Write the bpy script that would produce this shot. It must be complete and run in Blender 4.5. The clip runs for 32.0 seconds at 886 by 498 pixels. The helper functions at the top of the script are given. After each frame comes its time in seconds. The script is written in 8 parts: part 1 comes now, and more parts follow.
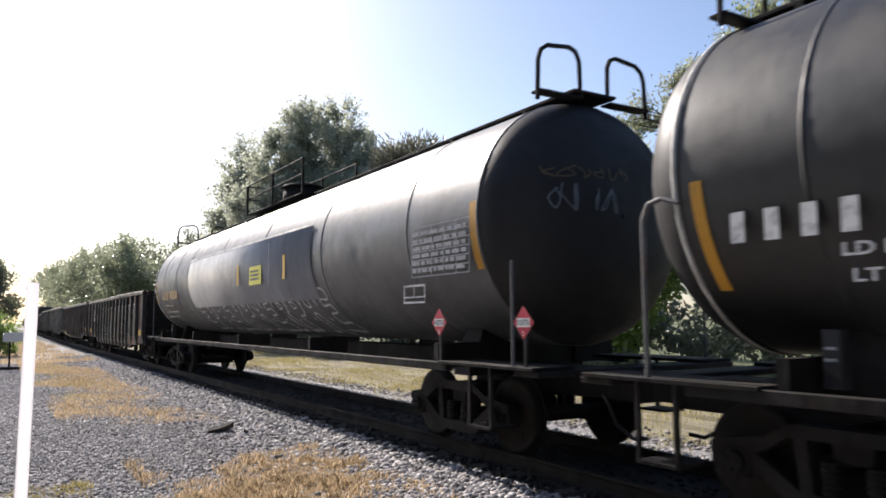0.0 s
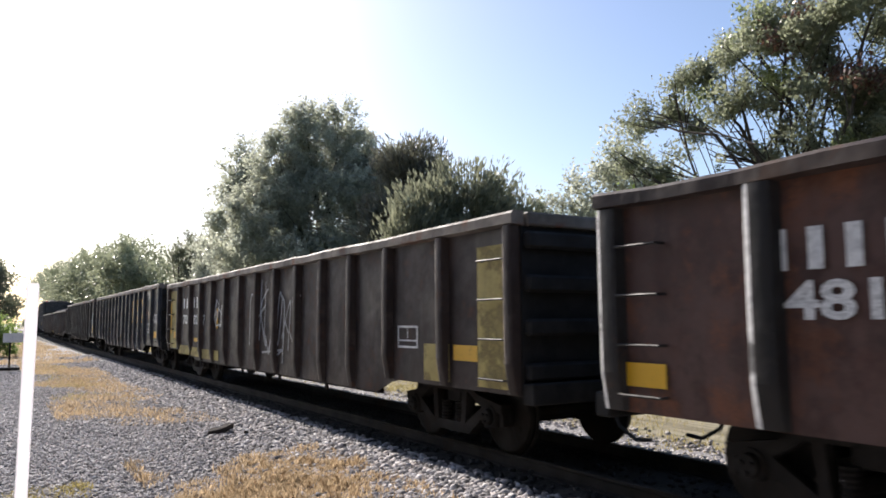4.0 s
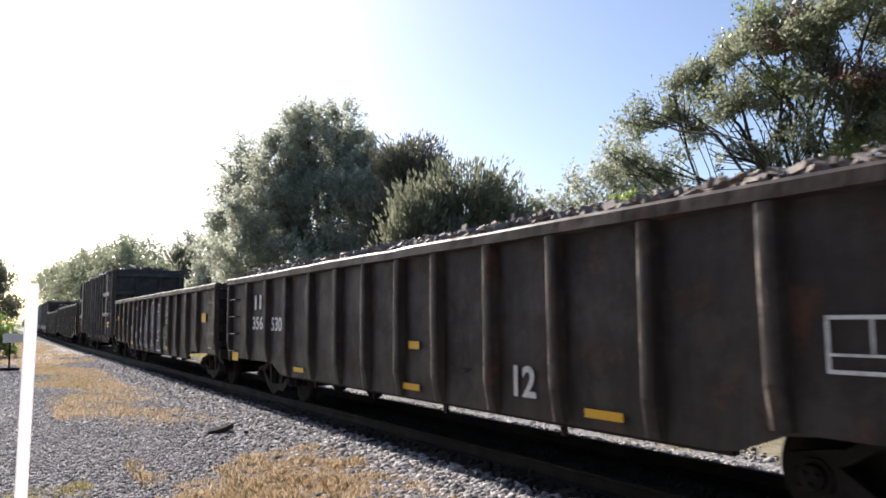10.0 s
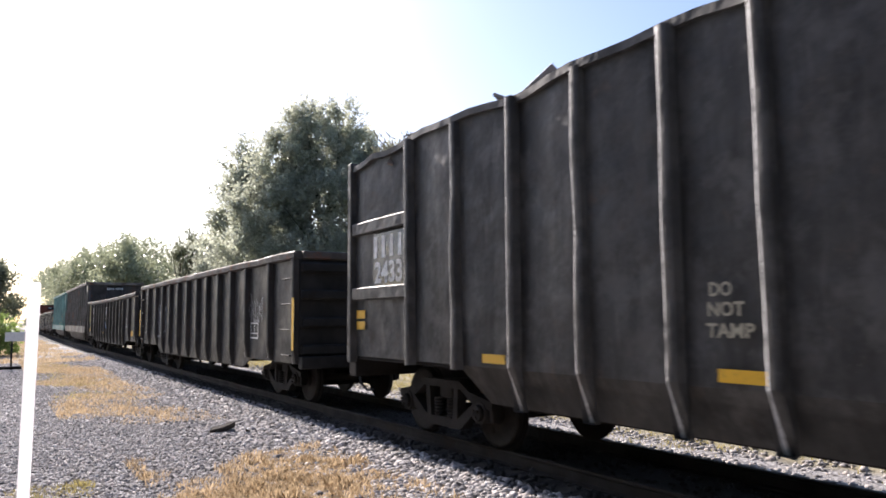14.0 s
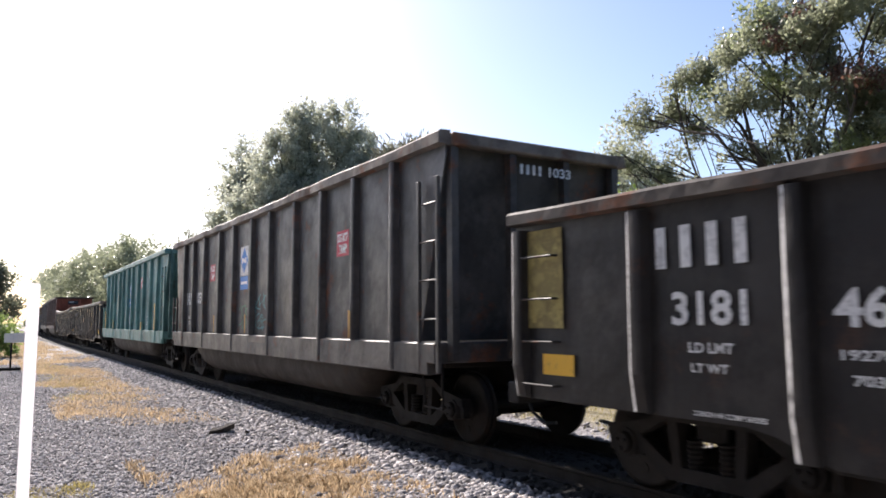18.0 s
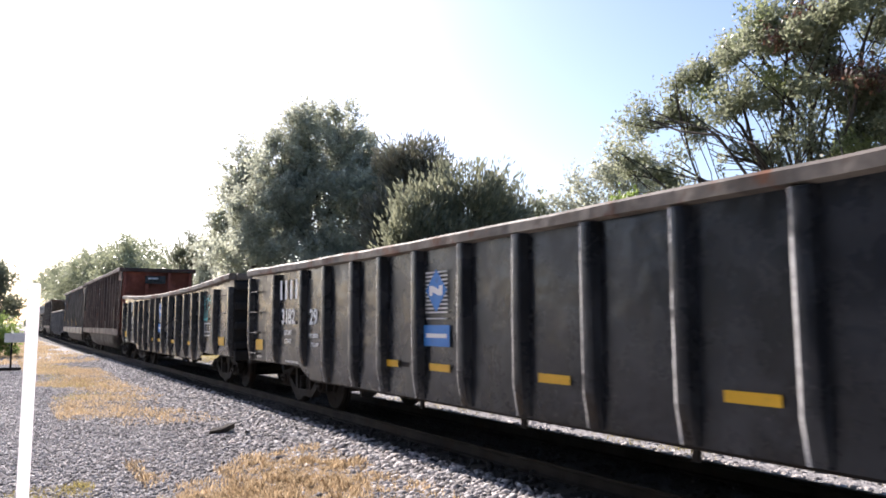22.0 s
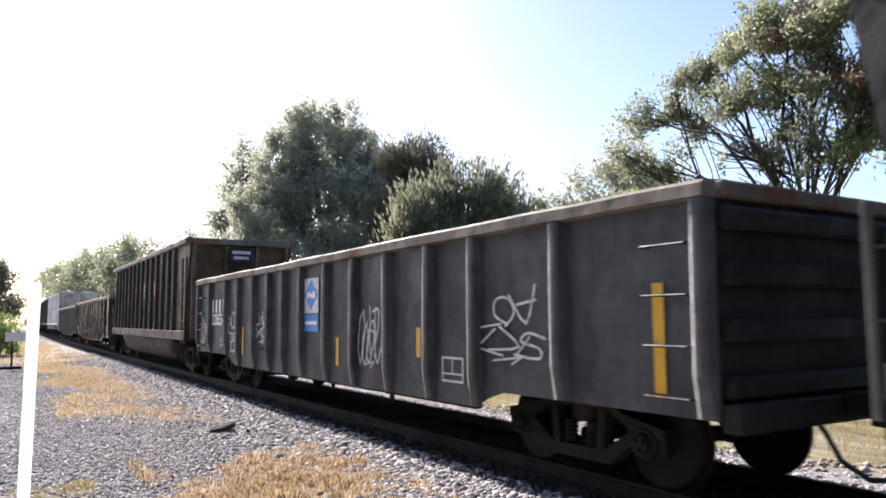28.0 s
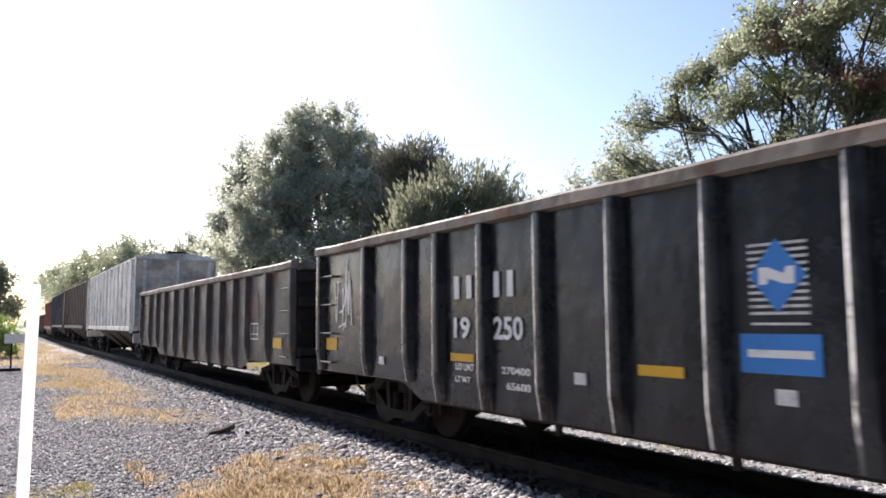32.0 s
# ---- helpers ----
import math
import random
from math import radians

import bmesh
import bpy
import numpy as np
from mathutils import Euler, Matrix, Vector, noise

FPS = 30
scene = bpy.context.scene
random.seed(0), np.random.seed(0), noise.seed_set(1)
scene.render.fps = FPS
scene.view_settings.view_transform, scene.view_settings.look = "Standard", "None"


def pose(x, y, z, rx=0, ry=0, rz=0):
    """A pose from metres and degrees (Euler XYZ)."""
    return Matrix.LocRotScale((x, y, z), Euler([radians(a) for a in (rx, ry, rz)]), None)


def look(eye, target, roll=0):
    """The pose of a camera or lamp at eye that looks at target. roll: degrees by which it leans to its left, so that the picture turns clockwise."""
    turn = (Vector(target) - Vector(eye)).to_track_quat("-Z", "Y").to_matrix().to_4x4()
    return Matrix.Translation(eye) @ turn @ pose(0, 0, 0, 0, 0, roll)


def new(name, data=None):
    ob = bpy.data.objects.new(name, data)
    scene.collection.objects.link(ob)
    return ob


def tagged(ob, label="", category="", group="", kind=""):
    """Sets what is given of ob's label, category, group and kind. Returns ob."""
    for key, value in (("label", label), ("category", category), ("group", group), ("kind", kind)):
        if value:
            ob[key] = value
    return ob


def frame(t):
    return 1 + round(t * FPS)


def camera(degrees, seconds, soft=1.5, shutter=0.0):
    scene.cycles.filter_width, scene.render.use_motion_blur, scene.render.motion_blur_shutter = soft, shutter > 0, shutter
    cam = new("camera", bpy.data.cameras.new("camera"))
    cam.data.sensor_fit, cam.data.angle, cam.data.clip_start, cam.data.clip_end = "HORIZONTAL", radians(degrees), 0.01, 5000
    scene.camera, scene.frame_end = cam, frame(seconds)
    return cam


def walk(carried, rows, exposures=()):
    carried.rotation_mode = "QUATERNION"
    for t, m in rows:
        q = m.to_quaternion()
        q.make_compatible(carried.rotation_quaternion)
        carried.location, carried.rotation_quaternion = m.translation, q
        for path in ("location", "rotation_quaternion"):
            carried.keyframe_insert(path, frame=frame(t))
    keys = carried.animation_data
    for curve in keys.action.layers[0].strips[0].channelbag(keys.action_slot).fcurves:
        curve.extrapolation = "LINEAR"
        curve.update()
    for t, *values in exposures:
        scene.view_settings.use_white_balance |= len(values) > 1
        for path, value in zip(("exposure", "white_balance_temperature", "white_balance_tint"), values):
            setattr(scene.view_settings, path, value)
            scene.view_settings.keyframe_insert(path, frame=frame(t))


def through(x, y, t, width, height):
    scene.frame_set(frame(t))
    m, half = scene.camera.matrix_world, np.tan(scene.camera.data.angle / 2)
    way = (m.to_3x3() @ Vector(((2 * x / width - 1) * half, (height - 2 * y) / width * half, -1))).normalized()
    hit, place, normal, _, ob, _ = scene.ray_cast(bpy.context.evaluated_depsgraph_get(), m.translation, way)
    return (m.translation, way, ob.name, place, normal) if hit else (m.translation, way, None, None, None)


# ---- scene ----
cam = camera(62.48, 32.0, soft=1.7, shutter=0.12)
EYE = (0.0, 0.0, 1.584)


def aim(yaw, pitch, roll):
    """A pose of the hand-held camera; yaw from the track's line towards the train, pitch upwards."""
    a, b = radians(yaw), radians(pitch)
    way = Vector((math.sin(a) * math.cos(b), math.cos(a) * math.cos(b), math.sin(b)))
    return look(EYE, Vector(EYE) + way, roll)


walk(cam, [(t, aim(a, b, c)) for t, a, b, c in (
    (0, 31.88, 5.53, -0.38), (1, 31.87, 5.59, -0.36), (2, 31.86, 5.59, -0.36), (3, 31.87, 5.59, -0.36),
    (3.5, 31.87, 5.59, -0.36), (5.5, 31.87, 5.59, -0.36), (6, 31.88, 5.57, -0.41), (7, 31.87, 5.60, -0.37),
    (8, 31.88, 5.58, -0.40), (9, 31.88, 5.58, -0.40), (10, 31.88, 5.58, -0.40), (11, 31.88, 5.58, -0.40),
    (12, 31.88, 5.56, -0.41), (12.5, 31.87, 5.49, -0.35), (13, 31.92, 5.85, -0.48), (13.5, 31.79, 5.71, -0.40),
    (14, 31.77, 5.48, -0.41), (14.5, 31.80, 5.64, -0.41), (16.5, 31.79, 5.57, -0.42), (17, 31.79, 5.58, -0.40),
    (18, 31.80, 5.58, -0.39), (19, 31.80, 5.71, -0.42), (20, 31.79, 5.60, -0.33), (21, 31.77, 5.62, -0.32),
    (22, 31.78, 5.60, -0.34), (23, 31.76, 5.55, -0.32), (24, 31.80, 5.64, -0.41), (25, 31.77, 5.70, -0.30),
    (25.5, 31.76, 5.60, -0.34), (27.5, 31.76, 5.62, -0.29), (28, 31.74, 5.49, -0.39), (29, 31.77, 5.60, -0.36),
    (30, 31.74, 5.52, -0.38), (31, 31.76, 5.45, -0.37), (31.5, 31.74, 5.38, -0.33), (32, 31.78, 5.64, -0.38))],
    exposures=[(t, e, 6560, k) for t, e, k in ((0, 0.62, 15), (3, 0.69, 15), (7, 0.69, 15), (12, 0.76, 16), (14, 0.98, 18), (17.5, 0.90, 18), (20, 1.04, 19), (26, 1.11, 19), (28, 1.14, 19), (30, 1.04, 18), (32, 1.02, 17))])

# ---- light ----
SUN_EL, SUN_AZ = 33.0, -3.0          # degrees; azimuth from the track's line (+y) towards +x
world = bpy.data.worlds.new("sky")
scene.world = world
world.use_nodes = True
wn = world.node_tree.nodes
sky = wn.new("ShaderNodeTexSky")
sky.sky_type, sky.sun_disc = "NISHITA", False
sky.sun_elevation, sky.sun_rotation = radians(SUN_EL), radians(SUN_AZ)
sky.air_density, sky.dust_density, sky.ozone_density = 0.95, 1.3, 2.6
world.node_tree.links.new(sky.outputs[0], wn["Background"].inputs[0])
wn["Background"].inputs[1].default_value = 0.115
lamp = bpy.data.lights.new("sun", "SUN")
lamp.energy, lamp.angle, lamp.color = 5.0, radians(0.53), (1.0, 0.95, 0.86)
a, b = radians(SUN_AZ), radians(SUN_EL)
sun = new("sun", lamp)
sun.matrix_world = look((0, 0, 30), Vector((0, 0, 30)) - Vector((math.sin(a) * math.cos(b), math.cos(a) * math.cos(b), math.sin(b))))

# ---- track and timing ----
TRACK_X, CAR_W = 6.14, 3.12         # centre line beside the camera, width of a car over its ribs
BEND_FROM, BEND_R = 4.2, 5130.0     # the line bends gently to the right


def on_track(s, off=0.0, z=0.0):
    """Place and heading at s metres along the line, off metres to its right."""
    h = max(0.0, s - BEND_FROM) / BEND_R
    x = BEND_R * (1 - math.cos(h)) + (TRACK_X + off) * math.cos(h)
    y = (s if s < BEND_FROM else BEND_FROM + BEND_R * math.sin(h)) - (TRACK_X + off) * math.sin(h)
    return Matrix.Translation((x, y, z)) @ Matrix.Rotation(-h, 4, "Z")


TRAVEL = ((0, 0.0), (1, 10.25), (2, 19.93), (3, 30.18), (3.5, 34.95), (5.5, 55.13), (6, 60.12), (7, 69.88), (8, 80.13), (9, 90.07),
          (10, 100.32), (11, 110.06), (12, 120.32), (13, 130.07), (14, 140.2), (14.5, 145.07), (16.5, 164.94), (17, 170.0),
          (18, 180.21), (19, 190.83), (20, 201.04), (21, 211.07), (22, 221.33), (23, 231.67), (24, 241.9), (25, 252.28), (25.5, 257.0),
          (27.5, 277.68), (28, 283.04), (29, 293.47), (30, 303.68), (31, 314.6), (32, 325.08))


# ---- building helpers ----
def box(bm, x0, x1, y0, y1, z0, z1):
    v = [bm.verts.new((x, y, z)) for x in (x0, x1) for y in (y0, y1) for z in (z0, z1)]
    for f in ((0, 1, 3, 2), (4, 6, 7, 5), (0, 4, 5, 1), (2, 3, 7, 6), (0, 2, 6, 4), (1, 5, 7, 3)):
        bm.faces.new([v[i] for i in f])
    return v


def boxes(*dims):
    bm = bmesh.new()
    for d in dims:
        box(bm, *d)
    return bm


def soften(bm, width=0.012):
    bmesh.ops.bevel(bm, geom=bm.edges[:], offset=width, segments=1, affect="EDGES", clamp_overlap=True)
    return bm


def rod(bm, p0, p1, r0, r1=None, n=8, caps=True):
    p0, p1 = Vector(p0), Vector(p1)
    r1 = r0 if r1 is None else r1
    q = (p1 - p0).to_track_quat("Z", "Y")
    rings = []
    for p, r in ((p0, r0), (p1, r1)):
        rings.append([bm.verts.new(p + q @ Vector((r * math.cos(6.28318 * i / n), r * math.sin(6.28318 * i / n), 0))) for i in range(n)])
    for i in range(n):
        f = bm.faces.new((rings[0][i], rings[0][(i + 1) % n], rings[1][(i + 1) % n], rings[1][i]))
        f.smooth = n > 6
    if caps:
        bm.faces.new(rings[0][::-1])
        bm.faces.new(rings[1])
    return bm


def tube(bm, pts, r, n=6):
    for i in range(len(pts) - 1):
        rod(bm, pts[i], pts[i + 1], r, n=n)
    return bm


def prism(bm, outline, axis, lo, hi):
    """An outline of (u, v) pulled along axis 'x', 'y' or 'z' from lo to hi."""
    def at(u, v, w):
        return {"x": (w, u, v), "y": (u, w, v), "z": (u, v, w)}[axis]
    a = [bm.verts.new(at(u, v, lo)) for u, v in outline]
    b = [bm.verts.new(at(u, v, hi)) for u, v in outline]
    bm.faces.new(a)
    bm.faces.new(b[::-1])
    for i in range(len(a)):
        j = (i + 1) % len(a)
        bm.faces.new((a[i], b[i], b[j], a[j]))
    return bm


def mesh_of(name, bm, material):
    bmesh.ops.recalc_face_normals(bm, faces=bm.faces[:])
    me = bpy.data.meshes.new(name)
    bm.to_mesh(me)
    bm.free()
    me.materials.append(material)
    return me


def part(name, bm, material, parent=None, label="", m=None):
    """Links a bmesh, or a mesh that is already made, as one mesh object under a thing or a part."""
    ob = new(name, bm if isinstance(bm, bpy.types.Mesh) else mesh_of(name, bm, material))
    ob.parent = parent
    if m is not None:
        ob.matrix_local = m
    if label:
        ob["label"] = label
    return ob


def empty(name, label, category, group=""):
    ob = new(name)
    ob.empty_display_size = 0.2
    return tagged(ob, label, category, group)


# ---- materials ----
def nodes_of(name, rough=0.6, metal=0.0):
    m = bpy.data.materials.new(name)
    m.use_nodes = True
    n, l = m.node_tree.nodes, m.node_tree.links
    b = n["Principled BSDF"]
    b.inputs["Roughness"].default_value, b.inputs["Metallic"].default_value = rough, metal
    return m, n, l, b


def noise_tex(n, l, scale, detail=6, rough=0.6, vec=None):
    t = n.new("ShaderNodeTexNoise")
    t.inputs["Scale"].default_value, t.inputs["Detail"].default_value, t.inputs["Roughness"].default_value = scale, detail, rough
    if vec is not None:
        l.new(vec, t.inputs["Vector"])
    return t


def ramp(n, l, src, stops):
    r = n.new("ShaderNodeValToRGB")
    e = r.color_ramp.elements
    while len(e) < len(stops):
        e.new(0.5)
    for i, (pos, col) in enumerate(stops):
        e[i].position, e[i].color = pos, (*col, 1) if len(col) == 3 else col
    l.new(src, r.inputs[0])
    return r


def mix(n, l, fac, a, b):
    m = n.new("ShaderNodeMix")
    m.data_type = "RGBA"
    for sock, v in ((m.inputs[0], fac), (m.inputs[6], a), (m.inputs[7], b)):
        if isinstance(v, bpy.types.NodeSocket):
            l.new(v, sock)
        elif isinstance(v, tuple):
            sock.default_value = (*v, 1)
        else:
            sock.default_value = v
    return m.outputs[2]


def bump(n, l, b, height, strength=0.3, dist=0.02):
    k = n.new("ShaderNodeBump")
    k.inputs["Strength"].default_value, k.inputs["Distance"].default_value = strength, dist
    l.new(height, k.inputs["Height"])
    l.new(k.outputs[0], b.inputs["Normal"])


def coords(n, l, sx=1, sy=1, sz=1, kind="Object"):
    c, m, o, k = n.new("ShaderNodeTexCoord"), n.new("ShaderNodeMapping"), n.new("ShaderNodeObjectInfo"), n.new("ShaderNodeVectorMath")
    m.inputs["Scale"].default_value = (sx, sy, sz)
    l.new(c.outputs[kind], m.inputs[0])
    # every object has its own piece of the pattern
    k.operation = "SCALE"
    k.inputs[0].default_value = (37.0, 53.0, 71.0)
    l.new(o.outputs["Random"], k.inputs["Scale"])
    l.new(k.outputs[0], m.inputs["Location"])
    return m.outputs[0]


def dusty(name, c0, c1, scale, rough=0.9, grain=60, relief=0.4, c2=None):
    """A rough natural surface: two tones at two scales, and a fine relief."""
    m, n, l, b = nodes_of(name, rough)
    v = coords(n, l)
    big, fine = noise_tex(n, l, scale, 5, 0.6, v), noise_tex(n, l, grain, 3, 0.7, v)
    base = mix(n, l, ramp(n, l, big.outputs[0], ((0.35, (0, 0, 0)), (0.65, (1, 1, 1)))).outputs[0], c0, c1)
    base = mix(n, l, ramp(n, l, fine.outputs[0], ((0.45, (0, 0, 0)), (0.8, (1, 1, 1)))).outputs[0], base, c2 or tuple(x * 0.55 for x in c0))
    l.new(base, b.inputs["Base Color"])
    bump(n, l, b, fine.outputs[0], relief)
    return m


def steel(name, paint, rust=0.3, dust=0.25, rough=0.5, rust_tone=(0.13, 0.05, 0.025), dust_tone=(0.10, 0.090, 0.080), streak=0.35, patches=1.7, dent=0.5, flat_=False, grimy=0.55, metal=0.0, gloss=0.26, chalky=0.6):
    """Weathered painted steel of a freight car: faded paint, rust patches, streaks that run down, road dust."""
    m, n, l, b = nodes_of(name, rough, metal)
    b.inputs["Specular IOR Level"].default_value = gloss
    v = coords(n, l)
    vs = coords(n, l, 5.0, 0.5, 1) if flat_ else coords(n, l, 1, 5.0, 0.5)
    patch, run, fine = noise_tex(n, l, patches, 8, 0.7, v), noise_tex(n, l, 1.6, 5, 0.65, vs), noise_tex(n, l, 45, 3, 0.6, v)
    fade = mix(n, l, ramp(n, l, noise_tex(n, l, 0.5, 4, 0.5, v).outputs[0], ((0.3, (0, 0, 0)), (0.7, (1, 1, 1)))).outputs[0],
               paint, tuple(min(1, x * 1.8 + 0.004) for x in paint))
    lo = 0.72 - 0.38 * rust
    rusty = mix(n, l, ramp(n, l, patch.outputs[0], ((lo, (0, 0, 0)), (lo + 0.09, (1, 1, 1)))).outputs[0], fade, mix(n, l, fine.outputs[0], rust_tone, tuple(x * 1.9 for x in rust_tone)))
    runs = ramp(n, l, run.outputs[0], ((0.56, (0, 0, 0)), (0.72, (streak,) * 3)))
    streaked = mix(n, l, runs.outputs[0], rusty, dust_tone)
    film = ramp(n, l, noise_tex(n, l, 3.0, 6, 0.7, v).outputs[0], ((0.35, (0, 0, 0)), (0.8, (dust,) * 3)))
    l.new(mix(n, l, film.outputs[0], streaked, dust_tone), b.inputs["Base Color"])
    rr = ramp(n, l, patch.outputs[0], ((0.4, (rough,) * 3), (0.7, (min(1, rough + 0.3),) * 3)))
    l.new(rr.outputs[0], b.inputs["Roughness"])
    # grime in long runs from the top, and scuffs
    grime = ramp(n, l, noise_tex(n, l, 0.9, 5, 0.6, coords(n, l, 2.6, 0.4, 1) if flat_ else coords(n, l, 1, 2.6, 0.4)).outputs[0], ((0.48, (0, 0, 0)), (0.62, (grimy,) * 3)))
    base = b.inputs["Base Color"].links[0].from_socket
    base = mix(n, l, grime.outputs[0], base, tuple(x * 0.45 for x in paint))
    blotch = ramp(n, l, noise_tex(n, l, 2.4, 9, 0.78, v).outputs[0], ((0.46, (0, 0, 0)), (0.60, (grimy,) * 3)))
    base = mix(n, l, blotch.outputs[0], base, tuple(x * 0.5 + y * 0.12 for x, y in zip(paint, dust_tone)))
    scuff = ramp(n, l, noise_tex(n, l, 14, 5, 0.8, coords(n, l, 0.7, 2.5, 1) if flat_ else coords(n, l, 1, 0.7, 2.5)).outputs[0], ((0.66, (0, 0, 0)), (0.72, (0.5,) * 3)))
    l.new(mix(n, l, scuff.outputs[0], base, tuple(min(1, x * 1.3 + 0.05) for x in paint)), b.inputs["Base Color"])
    worn = b.inputs["Base Color"].links[0].from_socket
    chalk = ramp(n, l, noise_tex(n, l, 1.9, 9, 0.66, v).outputs[0], ((0.49, (0, 0, 0)), (0.61, (chalky,) * 3)))
    worn = mix(n, l, chalk.outputs[0], worn, tuple(min(1, x * 1.5 + y * 0.34) for x, y in zip(paint, dust_tone)))
    scratch = ramp(n, l, noise_tex(n, l, 5.5, 4, 0.85, coords(n, l, 9.0, 1.1, 1) if flat_ else coords(n, l, 1, 9.0, 1.1)).outputs[0], ((0.66, (0, 0, 0)), (0.70, (0.55,) * 3)))
    worn = mix(n, l, scratch.outputs[0], worn, tuple(x * 0.35 for x in paint))
    chips = ramp(n, l, noise_tex(n, l, 19, 6, 0.8, v).outputs[0], ((0.665, (0, 0, 0)), (0.69, (chalky,) * 3)))
    l.new(mix(n, l, chips.outputs[0], worn, tuple(min(1, x * 1.2 + y * 0.7) for x, y in zip(paint, dust_tone))), b.inputs["Base Color"])
    dents = noise_tex(n, l, 2.3, 3, 0.5, v)
    bump(n, l, b, dents.outputs[0], dent, 0.05)
    return m


def decal(name, col, wear=0.25, rough=0.5, scale=9):
    """Paint or sheeting on a car's side: chipped and dusty."""
    m, n, l, b = nodes_of(name, rough)
    v = coords(n, l, kind="Object")
    t = noise_tex(n, l, scale, 6, 0.75, v)
    k = ramp(n, l, t.outputs[0], ((0.62 - wear * 0.3, (0, 0, 0)), (0.80 - wear * 0.3, (0.75,) * 3)))
    l.new(mix(n, l, k.outputs[0], col, tuple(x * 0.35 + 0.02 for x in col)), b.inputs["Base Color"])
    return m


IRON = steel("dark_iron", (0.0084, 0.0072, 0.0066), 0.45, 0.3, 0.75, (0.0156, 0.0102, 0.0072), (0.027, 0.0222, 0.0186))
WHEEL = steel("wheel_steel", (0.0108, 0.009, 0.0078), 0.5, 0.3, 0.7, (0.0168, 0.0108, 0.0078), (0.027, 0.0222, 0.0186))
YELLOW = decal("reflective_yellow", (0.75, 0.42, 0.015), 0.2)
WHITE = decal("stencil_white", (0.72, 0.72, 0.70), 0.5)
BRIGHT = decal("fresh_white", (0.85, 0.85, 0.83), 0.1)
RED = decal("sticker_red", (0.55, 0.02, 0.05), 0.2)
BLUE = decal("sticker_blue", (0.03, 0.22, 0.62), 0.2)
ORANGE = decal("faded_orange", (0.60, 0.33, 0.05), 0.62, 0.5, 5)
TEAL = decal("spray_teal", (0.12, 0.50, 0.50), 0.3)
GREEN = decal("spray_green", (0.30, 0.48, 0.14), 0.4)
NAVY = decal("spray_navy", (0.018, 0.028, 0.066), 0.3)
SPRAYRED = decal("spray_red", (0.19, 0.05, 0.03), 0.7, 0.5, 6)
GREY = decal("spray_grey", (0.33, 0.34, 0.36), 0.5)
GRAB = steel("worn_grab_iron", (0.018, 0.0175, 0.0175), 0.3, 0.2, 0.45)
# ---- ground ----
def ground_height(x, y):
    """Nearly level land: the ballast bed is a low bank about the line, the rest rolls a little."""
    c = on_track(max(0.0, y)).translation.x
    d = abs(x - c)
    bed = -0.17 - 0.13 * min(1.0, max(0.0, (d - 1.3) / 0.9)) + 0.03 * min(1.0, max(0.0, (d - 2.3) / 1.0))
    roll = 0.05 * noise.noise((x * 0.25, y * 0.25, 0.0)) * min(1.0, max(0.0, (d - 2.0) / 2.0))
    return bed + roll


